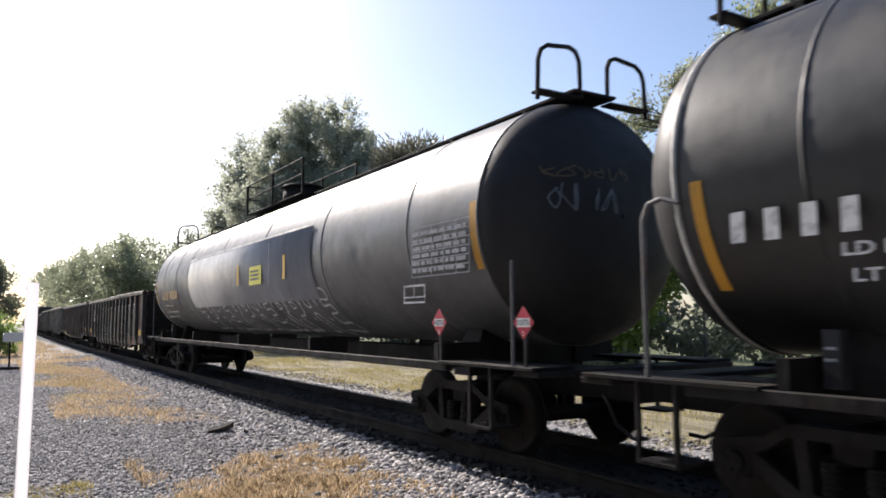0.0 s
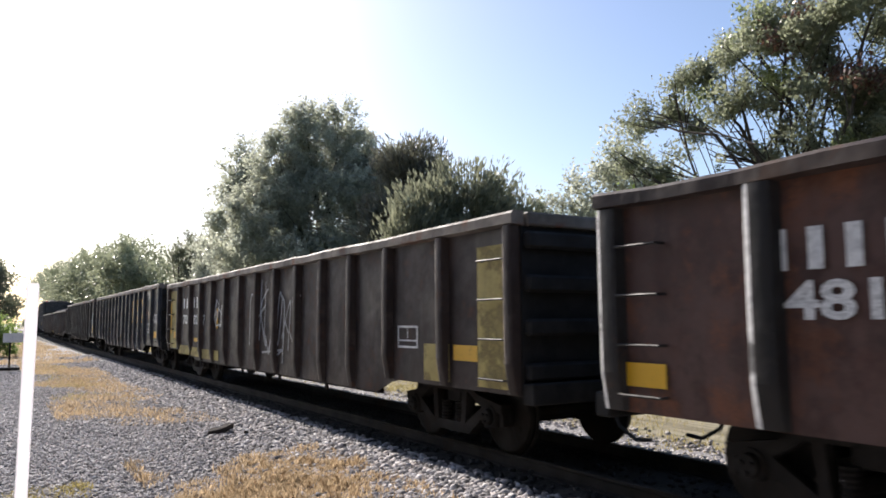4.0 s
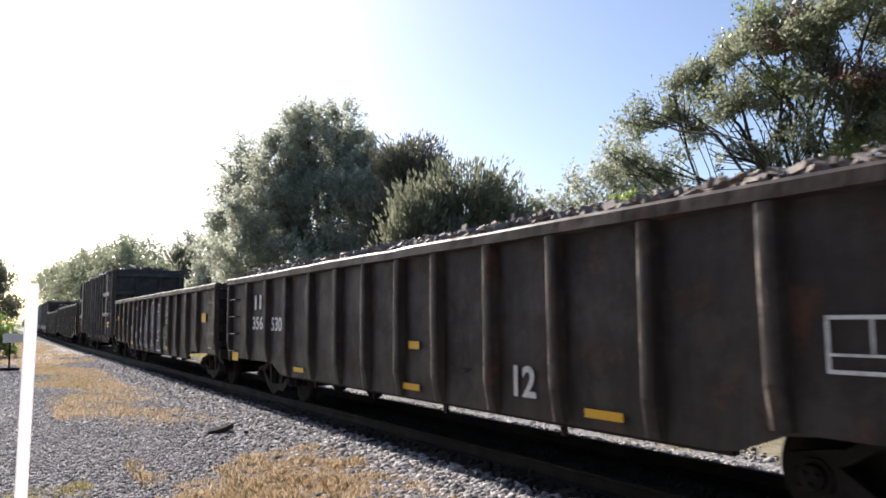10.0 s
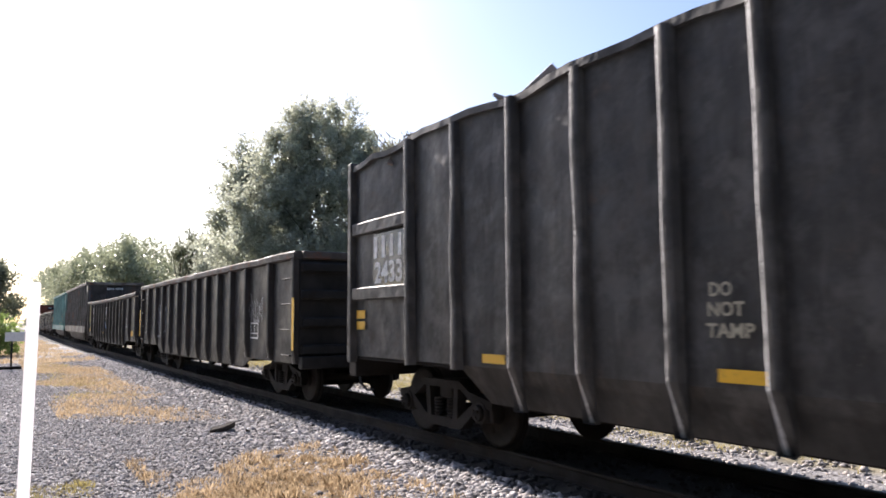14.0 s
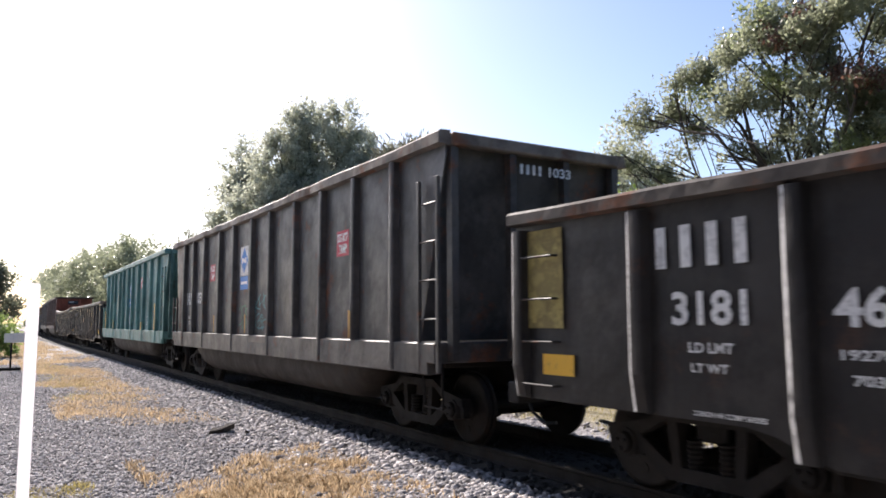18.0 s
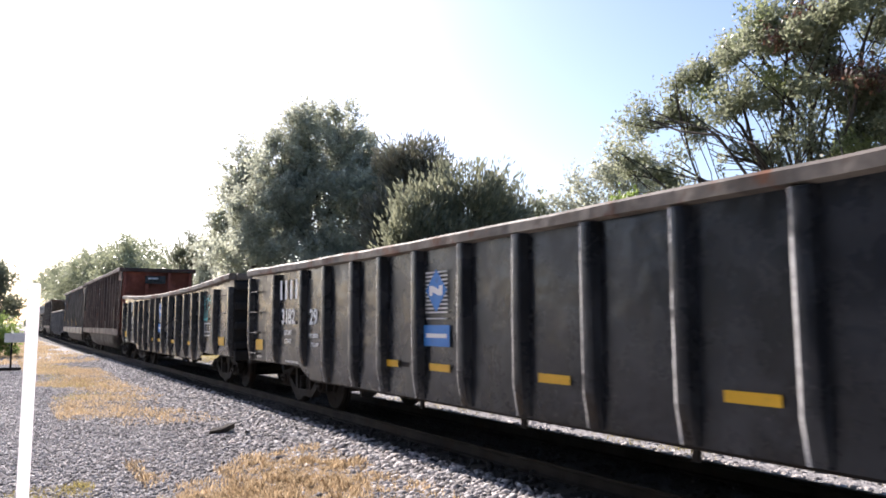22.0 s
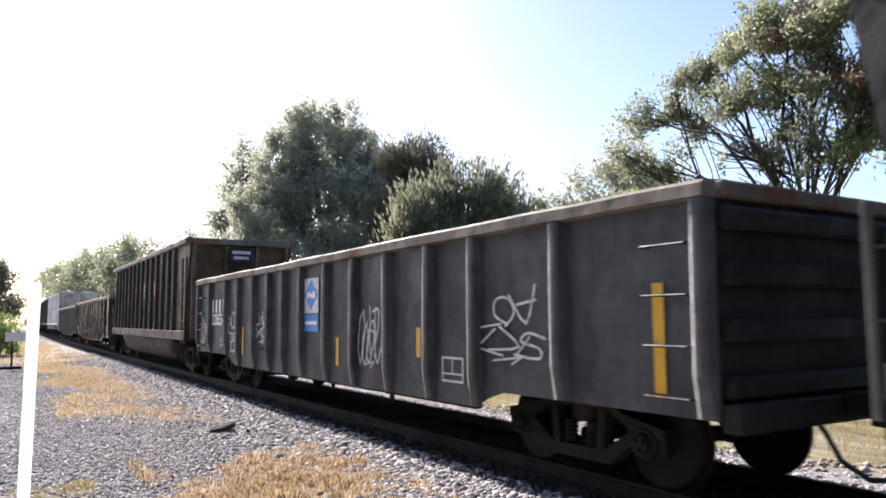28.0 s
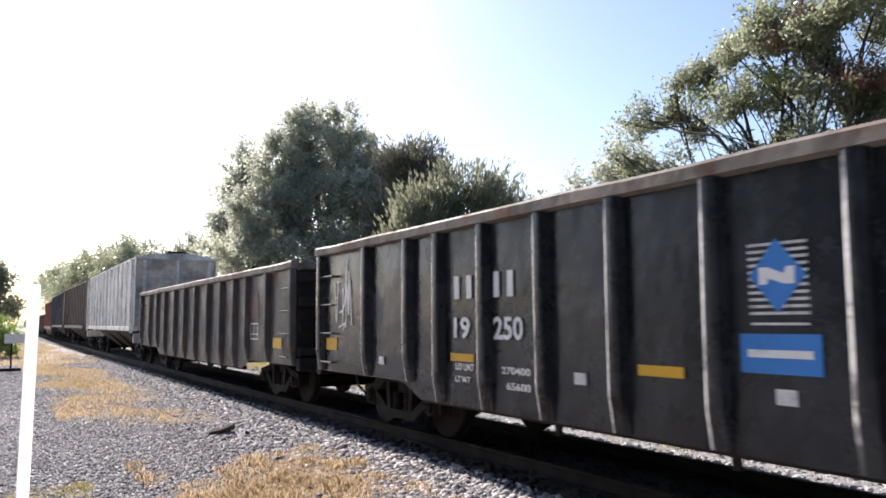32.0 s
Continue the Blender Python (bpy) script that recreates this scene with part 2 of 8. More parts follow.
def ground_material():
    m, n, l, b = nodes_of("gravel_and_sand", 0.92)
    geo = n.new("ShaderNodeNewGeometry")
    sep = n.new("ShaderNodeSeparateXYZ")
    l.new(geo.outputs["Position"], sep.inputs[0])
    fine = noise_tex(n, l, 42, 4, 0.75, geo.outputs["Position"])
    vor = n.new("ShaderNodeTexVoronoi")
    vor.inputs["Scale"].default_value = 26
    l.new(geo.outputs["Position"], vor.inputs["Vector"])
    stone = ramp(n, l, vor.outputs["Color"], ((0.0, (0.09, 0.083, 0.08)), (0.45, (0.30, 0.284, 0.28)), (1.0, (0.64, 0.61, 0.60))))
    gravel = mix(n, l, ramp(n, l, fine.outputs[0], ((0.4, (0, 0, 0)), (0.75, (1, 1, 1)))).outputs[0], stone.outputs[0], (0.2, 0.2, 0.21))
    along = n.new("ShaderNodeMapping")
    along.inputs["Scale"].default_value = (1.6, 0.22, 1.0)
    l.new(geo.outputs["Position"], along.inputs[0])
    soil = ramp(n, l, noise_tex(n, l, 1.1, 7, 0.72, along.outputs[0]).outputs[0],
                ((0.32, (0.10, 0.088, 0.048)), (0.46, (0.21, 0.18, 0.105)), (0.56, (0.36, 0.32, 0.22)), (0.66, (0.13, 0.125, 0.055))))
    # gravel lies about the line and on the near side, sandy soil and turf past the line
    wob = noise_tex(n, l, 0.5, 4, 0.6, geo.outputs["Position"])
    add = n.new("ShaderNodeMath")
    add.operation = "MULTIPLY_ADD"
    l.new(wob.outputs[0], add.inputs[0])
    add.inputs[1].default_value = 1.8
    l.new(sep.outputs[0], add.inputs[2])
    mr = n.new("ShaderNodeMapRange")
    mr.inputs["From Min"].default_value, mr.inputs["From Max"].default_value = 9.6, 10.2
    l.new(add.outputs[0], mr.inputs["Value"])
    far = n.new("ShaderNodeMapRange")
    far.inputs["From Min"].default_value, far.inputs["From Max"].default_value = 15.5, 17.5
    l.new(add.outputs[0], far.inputs["Value"])
    turf = ramp(n, l, noise_tex(n, l, 2.5, 6, 0.7, geo.outputs["Position"]).outputs[0], ((0.3, (0.05, 0.075, 0.02)), (0.7, (0.14, 0.14, 0.05))))
    c = mix(n, l, mr.outputs[0], gravel, soil.outputs[0])
    c = mix(n, l, far.outputs[0], c, turf.outputs[0])
    # the train's shade is painted into the bed as a near-black band
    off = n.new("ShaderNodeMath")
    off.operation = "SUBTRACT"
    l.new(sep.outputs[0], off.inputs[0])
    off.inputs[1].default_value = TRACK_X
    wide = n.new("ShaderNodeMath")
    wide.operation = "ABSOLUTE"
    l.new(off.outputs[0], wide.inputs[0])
    shade_band = n.new("ShaderNodeMapRange")
    shade_band.inputs["From Min"].default_value, shade_band.inputs["From Max"].default_value = 1.5, 1.2
    l.new(wide.outputs[0], shade_band.inputs["Value"])
    c = mix(n, l, shade_band.outputs[0], c, (0.018, 0.016, 0.015))
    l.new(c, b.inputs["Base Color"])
    h = n.new("ShaderNodeMath")
    h.operation = "ADD"
    l.new(vor.outputs["Distance"], h.inputs[0])
    l.new(fine.outputs[0], h.inputs[1])
    bump(n, l, b, h.outputs[0], 0.8, 0.03)
    return m


def build_ground():
    xs = [-2500, -600, -150, -60, -30] + [-16 + 0.8 * i for i in range(70)] + [45, 60, 90, 150, 300, 700, 2500]
    ys = [-600, -150, -50, -25] + [-12 + 0.9 * i for i in range(120)] + [100 + 8 * i for i in range(16)] + [240, 300, 400, 600, 1200, 3000]
    verts = [(x, y, ground_height(x, y)) for y in ys for x in xs]
    w = len(xs)
    faces = [(j * w + i, j * w + i + 1, (j + 1) * w + i + 1, (j + 1) * w + i) for j in range(len(ys) - 1) for i in range(w - 1)]
    me = bpy.data.meshes.new("ground")
    me.from_pydata(verts, [], faces)
    me.materials.append(ground_material())
    me.polygons.foreach_set("use_smooth", [True] * len(faces))
    tagged(new("ground", me), "grey gravel and sandy soil beside a railway line", "ground", kind="structure")


def build_track():
    top = steel("rail_steel", (0.022, 0.017, 0.014), 0.5, 0.25, 0.8, (0.03, 0.018, 0.012), (0.04, 0.033, 0.027))
    prof = ((-0.065, -0.17), (0.065, -0.17), (0.065, -0.155), (0.012, -0.135), (0.012, -0.045), (0.036, -0.03), (0.036, -0.003), (0.03, 0.0),
            (-0.03, 0.0), (-0.036, -0.003), (-0.036, -0.03), (-0.012, -0.045), (-0.012, -0.135), (-0.065, -0.155))
    stops = list(range(-80, 40, 10)) + list(range(40, 620, 20))
    for side in (-0.75, 0.75):
        bm = bmesh.new()
        rows = [[bm.verts.new(on_track(s, side) @ Vector((u, 0, v))) for u, v in prof] for s in stops]
        for p, q in zip(rows, rows[1:]):
            for i in range(len(prof)):
                j = (i + 1) % len(prof)
                bm.faces.new((p[i], p[j], q[j], q[i]))
        tagged(part("rail", bm, top), "rusty steel rail with a worn top", "rail", "rails of the line", "structure")
    wood = dusty("tie_wood", (0.03, 0.026, 0.022), (0.06, 0.05, 0.043), 3, 0.9, 40)
    tie = mesh_of("tie", soften(boxes((-1.3, 1.3, -0.11, 0.11, -0.33, -0.172)), 0.015), wood)
    bed = tagged(new("track_bed"), "wooden ties under the rails", "track", kind="structure")
    rng = random.Random(3)
    for i in range(130):
        m = on_track(-18 + i * 0.52) @ Matrix.Translation((rng.uniform(-0.05, 0.05), rng.uniform(-0.03, 0.03), 0)) @ Matrix.Rotation(rng.uniform(-0.02, 0.02), 4, "Z")
        part("tie", tie, None, bed, m=m)


build_ground()
build_track()
# ---- lettering and signs on the cars ----
WORDS = ("90236", "481", "963", "70", "82", "71", "48", "68", "49", "43", "356", "530", "357", "446", "2433",
         "3181", "3182", "46", "29", "19", "LD LMT", "LT WT", "192700", "70300", "192800", "70200", "1033", "309", "33", "210300", "51700",
         "1028", "320554", "250", "270400", "65600", "DO NOT", "TAMP", "1075", "2", "PULL HERE", "2 INCH HF COMP SHOES", "INSIDE HEIGHT", "5-9", "creak", "DO", "NOT", "350", "14", "12", "7")
TEXT = {}


def make_texts():
    """One flat mesh for each word, set in the built-in font and scaled to a unit box."""
    obs = {}
    for w in WORDS:
        cu = bpy.data.curves.new("word", "FONT")
        cu.body, cu.offset, cu.resolution_u = w, 0.028, 3
        if w == "creak":
            cu.shear, cu.offset = 0.35, -0.006
        obs[w] = new("word", cu)
    dg = bpy.context.evaluated_depsgraph_get()
    for w, ob in obs.items():
        me = bpy.data.meshes.new_from_object(ob.evaluated_get(dg))
        co = np.array([v.co[:] for v in me.vertices])
        lo, hi = co.min(0), co.max(0)
        for v in me.vertices:
            v.co = ((v.co.x - lo[0]) / (hi[0] - lo[0]), (v.co.y - lo[1]) / (hi[1] - lo[1]), 0)
        TEXT[w] = (me, (hi[0] - lo[0]) / (hi[1] - lo[1]))
    for ob in obs.values():
        cu = ob.data
        bpy.data.objects.remove(ob)
        bpy.data.curves.remove(cu)


make_texts()
TEXTED = {}


def letters(car, word, y, y1, z0, z1, mat, depth=None, name="stencil"):
    """A word on the near side from y (its left) to y1, between the heights z0 and z1; an owner's mark is one plain bar for each of its characters."""
    if word[0] == "|":
        w = (y - y1) / (len(word) - 0.5)
        for i in range(len(word)):
            patch(car, y - i * w, y - i * w - w * 0.42, z0, z1, mat, depth, "mark_bar")
        return
    key = (word, mat.name)
    if key not in TEXTED:
        me = TEXT[word][0].copy()
        me.materials.clear()
        me.materials.append(mat)
        TEXTED[key] = me
    m = near_side(y, z0, (HALF - RIB + 0.018) if depth is None else depth) @ Matrix.Diagonal((abs(y - y1), z1 - z0, 1, 1))
    return part(name, TEXTED[key], None, car, m=m)


def flat(outlines):
    """Flat shapes in the plane of a side: outlines of (right, up)."""
    bm = bmesh.new()
    for o in outlines:
        bm.faces.new([bm.verts.new((u, v, 0)) for u, v in o])
    return bm


def rect(u0, u1, v0, v1):
    return ((u0, v0), (u1, v0), (u1, v1), (u0, v1))


def shape(car, name, outlines, mat, y, z, depth=None, label=""):
    """Flat shapes laid on the near side; y and z are their origin."""
    me = mesh_of(name, flat(outlines), mat)
    me.flip_normals() if me.polygons[0].normal.z < 0 else None
    return part(name, me, None, car, label, near_side(y, z, (HALF - RIB + 0.018) if depth is None else depth))


def patch(car, y0, y1, z0, z1, mat=None, depth=None, name="reflector", slant=0.0):
    """A plate or painted panel from y0 (left) to y1, z0 to z1."""
    w, h = abs(y0 - y1), z1 - z0
    return shape(car, name, [((0, 0), (w, slant), (w, h + slant), (0, h))], mat or YELLOW, y0, z0, depth)


def frame_box(car, y0, y1, z0, z1, mat=None, depth=None):
    """A stencilled square frame with a cross bar, as on consolidated lube plates."""
    w, h, e = abs(y0 - y1), z1 - z0, 0.028
    shape(car, "stencil_frame", [rect(0, w, 0, e), rect(0, w, h - e, h), rect(0, e, e, h - e), rect(w - e, w, e, h - e), rect(e, w - e, h * 0.3, h * 0.3 + e * 0.7),
                                 rect(w * 0.48, w * 0.48 + e * 0.7, h * 0.3 + e * 0.7, h - e)], mat or WHITE, y0, z0, depth)


def bars(car, y0, y1, z0, z1, rows=2, mat=None, depth=None, seed=1):
    """Writing too small to read: broken bars."""
    rng = random.Random(seed)
    out, w, h = [], abs(y0 - y1), (z1 - z0) / rows
    for r in range(rows):
        u = 0.0
        while u < w - 0.03:
            k = min(w - u, rng.uniform(0.06, 0.22))
            out.append(rect(u, u + k, r * h + h * 0.2, r * h + h * 0.75))
            u += k + 0.035
    tagged(shape(car, "small_writing", out, mat or WHITE, y0, z0, depth), kind="stuff")


def ribbon(pts, w):
    """The outline quads of a brush stroke through pts."""
    out = []
    for (a, b), (c, d) in zip(pts, pts[1:]):
        k = math.hypot(c - a, d - b) or 1
        nx, ny = -(d - b) / k * w / 2, (c - a) / k * w / 2
        ex, ey = (c - a) / k * w * 0.3, (d - b) / k * w * 0.3
        out.append(((a - nx - ex, b - ny - ey), (c - nx + ex, d - ny + ey), (c + nx + ex, d + ny + ey), (a + nx - ex, b + ny - ey)))
    return out


HAND = ((((0, 0), (0.1, 1), (0.5, 0.3), (0.8, 1), (1, 0)),), (((0, 1), (0.05, 0.1), (0.5, 0), (0.9, 0.15), (1, 1)),), (((0.1, 1), (0, 0), (0.9, 0.08)),),
        (((0, 0), (0.5, 1), (1, 0)), ((0.2, 0.4), (0.9, 0.45))), (((1, 0.9), (0.3, 1), (0.1, 0.65), (0.8, 0.45), (0.9, 0.1), (0, 0)),),
        (((0, 0), (0.05, 1)), ((1, 0), (0.95, 1)), ((-0.1, 0.5), (1.1, 0.55))), (((0, 0), (0, 1)), ((1, 1), (0.1, 0.5), (1, -0.1))), (((0.5, 1), (0, 0.6), (0.2, 0), (0.8, 0.05), (1, 0.6), (0.5, 1)),))


def scrawl(car, y0, y1, z0, z1, mat, seed, n=5, w=0.03, name="graffiti_tag", depth=None):
    """An unreadable sprayed tag: crossing hand strokes in one or two rows, a flourish beneath, one mesh."""
    rng = random.Random(seed)
    W, H, out = abs(y0 - y1), z1 - z0, []
    rows = 2 if H > 0.62 * W and n > 3 else 1
    for r in range(rows):
        k = max(3, (n + 2) // rows)
        lo, tall = H * r / rows, H / rows
        for i in range(k):
            x, wide = W * (i - 0.15 + rng.uniform(0.0, 0.15)) / k, W / k * rng.uniform(1.0, 1.7)
            b, h, lean = lo + tall * rng.uniform(-0.05, 0.22), tall * rng.uniform(0.6, 0.95), rng.uniform(-0.1, 0.25)
            over, back, turn = rng.random() < 0.5, rng.random() < 0.5, rng.uniform(-0.5, 0.5)
            for line in rng.choice(HAND):
                pts = []
                for u, v in line:
                    u, v = (1 - u if back else u) - 0.5 + rng.uniform(-0.07, 0.07), (1 - v if over else v) - 0.5 + rng.uniform(-0.06, 0.06)
                    u, v = 0.5 + u * math.cos(turn) - v * math.sin(turn), 0.5 + u * math.sin(turn) + v * math.cos(turn)
                    pts.append((x + wide * u + lean * v * h, b + h * v))
                out += ribbon(curve_through(pts, 3) if len(pts) > 2 and rng.random() < 0.75 else pts, w * rng.uniform(0.6, 1.0))
    out += ribbon([(W * 0.3, -H * 0.02), (W * 0.75, H * 0.05), (W * 0.6, -H * 0.06)], w * 0.8)
    bm = bmesh.new()
    for k, o in enumerate(out):
        bm.faces.new([bm.verts.new((u, v, 0.0002 * (k % 12))) for u, v in o])
    me = mesh_of(name, bm, mat)
    return part(name, me, None, car, "sprayed graffiti tag", near_side(y0, z0, (HALF - RIB + 0.020) if depth is None else depth))


def curve_through(pts, n=5):
    """A smooth line through the points."""
    out = []
    for i in range(len(pts) - 1):
        p0, p1, p2, p3 = pts[max(0, i - 1)], pts[i], pts[i + 1], pts[min(len(pts) - 1, i + 2)]
        for k in range(n):
            t = k / n
            out.append(tuple(0.5 * (2 * b + (c - a) * t + (2 * a - 5 * b + 4 * c - d) * t * t + (3 * b - a - 3 * c + d) * t ** 3) for a, b, c, d in zip(p0, p1, p2, p3)))
    return out + [pts[-1]]


def strokes(car, name, lines, mat, w=0.03, depth=None, smooth=False, label="sprayed graffiti line"):
    """Brush strokes through (y, z) points on the near side."""
    out = []
    for line in lines:
        line = curve_through(line) if smooth and len(line) > 2 else line
        out += ribbon([(-y, z) for y, z in line], w)
    bm = bmesh.new()
    for k, o in enumerate(out):
        bm.faces.new([bm.verts.new((u, v, 0.0002 * (k % 12))) for u, v in o])
    return part(name, mesh_of(name, bm, mat), None, car, label, near_side(0, 0, (HALF - RIB + 0.022) if depth is None else depth))


def fills(car, name, outlines, mat, depth=None):
    """Sprayed fields, each of them a part, with outlines of (y, z)."""
    for o in outlines:
        shape(car, name, [[(-y, z) for y, z in o]], mat, 0, 0, (HALF - RIB + 0.016) if depth is None else depth)


def mural(car, y0, y1, z0, z1, seed, n):
    """A worn many-coloured piece: overlapping curved strokes, wide dull ones first, thin pale and dark ones over them, each a part."""
    rng = random.Random(seed)
    W, H = y0 - y1, z1 - z0
    for k in range(n):
        late = k / n
        x, v = rng.uniform(0.0, W), rng.uniform(0.0, H)
        w, reach = rng.uniform(0.04, 0.12) * (1.15 - late), rng.uniform(0.2, 0.65)
        a, bend, pts = 1.57 + rng.gauss(0, 0.7), rng.uniform(-2.2, 2.2), []
        for i in range(7):
            pts.append((min(W, max(0.0, x)), min(H, max(0.0, v))))
            x, v, a = x + math.cos(a) * reach / 6, v + math.sin(a) * reach / 6, a + bend / 6
        mat = rng.choice((CLOUDED, HAZE, RUSTRUN, CLOUDED, ICE)) if late < 0.5 else rng.choice((ICE, ICE, SPRAYPALE, SLATE, SLATE, RUSTRUN, CLOUDED))
        bm = bmesh.new()
        path = curve_through(pts, 2)
        prev = None
        for i, (p, q) in enumerate(path):
            (e, f), (g, h) = path[max(i - 1, 0)], path[min(i + 1, len(path) - 1)]
            d = math.hypot(g - e, h - f) or 1.0
            u, t = -(h - f) / d * w / 2, (g - e) / d * w / 2
            pair = (bm.verts.new((p - u, q - t, 0.0)), bm.verts.new((p + u, q + t, 0.0)))
            if prev:
                bm.faces.new((prev[0], pair[0], pair[1], prev[1]))
            prev = pair
        part("graffiti_stroke", mesh_of("graffiti_stroke", bm, mat), None, car, "", near_side(y0, z0, HALF - RIB + 0.0225 + 0.00004 * k))


def do_not_tamp(car, y0, y1, z0, z1, depth=None):
    d = (HALF - RIB + 0.016) if depth is None else depth
    w, h = abs(y0 - y1), z1 - z0
    patch(car, y0, y1, z0, z1, RED, d, "warning_sticker")
    letters(car, "DO NOT", y0 - w * 0.07, y0 - w * 0.93, z0 + h * 0.55, z0 + h * 0.90, BRIGHT, d + 0.004, "sticker_text")
    letters(car, "TAMP", y0 - w * 0.18, y0 - w * 0.86, z0 + h * 0.10, z0 + h * 0.46, BRIGHT, d + 0.004, "sticker_text")


def emblem(car, y0, y1, z0, z1, striped=True, depth=None, colour=None):
    """The owner's emblem: a blue diamond on pale stripes or a pale square, with plain shapes in it."""
    d = (HALF - RIB + 0.016) if depth is None else depth
    w, h = abs(y0 - y1), z1 - z0
    if striped:
        n = 11
        shape(car, "emblem_stripes", [rect(0, w, h * (0.12 + 0.88 * i / n), h * (0.12 + 0.88 * i / n) + h * 0.035) for i in range(n)] + [rect(w * 0.02, w * 0.98, 0, h * 0.03)], WHITE, y0, z0, d)
        cz, rz = h * 0.57, h * 0.43
    else:
        patch(car, y0, y1, z0, z1, WHITE, d, "emblem_plate")
        cz, rz = h * 0.52, h * 0.44
    shape(car, "emblem_diamond", [((w * 0.02, cz), (w * 0.5, cz - rz), (w * 0.98, cz), (w * 0.5, cz + rz))], colour or BLUE, y0, z0, d + 0.004)
    shape(car, "emblem_bar", [((w * 0.2, cz - h * 0.1), (w * 0.34, cz - h * 0.1), (w * 0.36, cz - h * 0.03), (w * 0.62, cz - h * 0.1), (w * 0.8, cz - h * 0.1), (w * 0.8, cz + h * 0.1), (w * 0.66, cz + h * 0.1), (w * 0.62, cz + h * 0.02), (w * 0.36, cz + h * 0.1), (w * 0.2, cz + h * 0.1))], BRIGHT, y0, z0, d + 0.008)


def blue_plate(car, y0, y1, z0, z1, depth=None, mat=None):
    d = (HALF - RIB + 0.016) if depth is None else depth
    w, h = abs(y0 - y1), z1 - z0
    patch(car, y0, y1, z0, z1, mat or BLUE, d, "name_plate")
    shape(car, "name_bar", [rect(w * 0.1, w * 0.9, h * 0.40, h * 0.60)], BRIGHT, y0, z0, d + 0.004)


def road_mark(car, ys, mat=None):
    """The railway's big faded yellow mark as plain shapes: a notched block, a stepped block, an hourglass, with bars below."""
    mat = mat or ORANGE
    w, h = 0.50, 0.72
    for i, y in enumerate(ys):
        z = 1.70
        if i == 0:
            o = [rect(0, 0.16, 0, h), rect(0.16, w, h - 0.14, h), rect(0.16, w, 0, 0.14), rect(w - 0.12, w, 0.14, 0.26), rect(w - 0.12, w, h - 0.26, h - 0.14)]
        elif i == 1:
            o = [rect(0, w, h - 0.14, h), rect(0, w, 0, 0.14), rect(0, w, h / 2 - 0.09, h / 2 + 0.09), rect(0, 0.15, h / 2 + 0.09, h - 0.14), rect(w - 0.15, w, 0.14, h / 2 - 0.09)]
        else:
            o = [((0, 0), (w, 0), (w * 0.58, h / 2), (w * 0.42, h / 2)), ((w * 0.42, h / 2), (w * 0.58, h / 2), (w, h), (0, h))]
        shape(car, "road_mark", o, mat, y, z)
        shape(car, "road_mark_bar", [rect(0, w, 0, 0.1)], mat, y, 1.56)
# ---- freight cars: each is built about its middle at rail height; -x is the side towards the camera, +y its rear ----
HALF = CAR_W / 2
RIB = 0.11          # depth of the ribs on the side sheets


def wheelset_mesh():
    bm = bmesh.new()
    rod(bm, (-0.95, 0, 0), (0.95, 0, 0), 0.075, n=10)
    for s in (-1, 1):
        rod(bm, (s * 0.70, 0, 0), (s * 0.735, 0, 0), 0.478, 0.478, n=28)
        rod(bm, (s * 0.735, 0, 0), (s * 0.80, 0, 0), 0.455, 0.45, n=28)
        rod(bm, (s * 0.80, 0, 0), (s * 0.815, 0, 0), 0.45, 0.40, n=28)
        rod(bm, (s * 0.81, 0, 0), (s * 0.86, 0, 0), 0.16, 0.13, n=14)
        for k in range(3):
            a = k * 2.0944
            rod(bm, (s * 0.80, 0.27 * math.cos(a), 0.27 * math.sin(a)), (s * 0.822, 0.27 * math.cos(a), 0.27 * math.sin(a)), 0.05, n=8)
    return mesh_of("wheelset", bm, WHEEL)


def side_frame_mesh():
    """A cast bogie side frame: arched top, sloping tension members, pedestals about the bearings, a window for the springs."""
    bm = bmesh.new()
    x0, x1 = -0.07, 0.07
    prism(bm, ((-1.12, 0.50), (-0.68, 0.56), (-0.45, 0.70), (0.45, 0.70), (0.68, 0.56), (1.12, 0.50), (1.12, 0.60), (0.66, 0.68), (0.42, 0.80), (-0.42, 0.80), (-0.66, 0.68), (-1.12, 0.60)), "x", x0, x1)
    prism(bm, ((-0.42, 0.20), (0.42, 0.20), (0.36, 0.32), (-0.36, 0.32)), "x", x0, x1)
    for s in (-1, 1):
        prism(bm, [(s * u, v) for u, v in ((0.74, 0.56), (0.86, 0.52), (0.44, 0.20), (0.33, 0.30))], "x", x0, x1)
        prism(bm, [(s * u, v) for u, v in ((0.26, 0.30), (0.36, 0.30), (0.40, 0.72), (0.30, 0.72))], "x", x0, x1)
        prism(bm, [(s * u, v) for u, v in ((0.70, 0.36), (0.77, 0.36), (0.77, 0.58), (0.70, 0.58))], "x", x0 + 0.02, x1 - 0.02)
        prism(bm, [(s * u, v) for u, v in ((1.05, 0.36), (1.12, 0.36), (1.12, 0.58), (1.05, 0.58))], "x", x0 + 0.02, x1 - 0.02)
    return mesh_of("side_frame", bm, IRON)


def spring_mesh():
    """One coil spring as a ribbed column."""
    bm = bmesh.new()
    prof = [(0.058 if k % 2 else 0.075, 0.31 + k * 0.25 / 12) for k in range(13)]
    rings = [[bm.verts.new((r * math.cos(i * 0.6283), r * math.sin(i * 0.6283), z)) for i in range(10)] for r, z in prof]
    for p, q in zip(rings, rings[1:]):
        for i in range(10):
            bm.faces.new((p[i], p[(i + 1) % 10], q[(i + 1) % 10], q[i]))
    bm.faces.new(rings[0][::-1])
    bm.faces.new(rings[-1])
    return mesh_of("spring", bm, IRON)


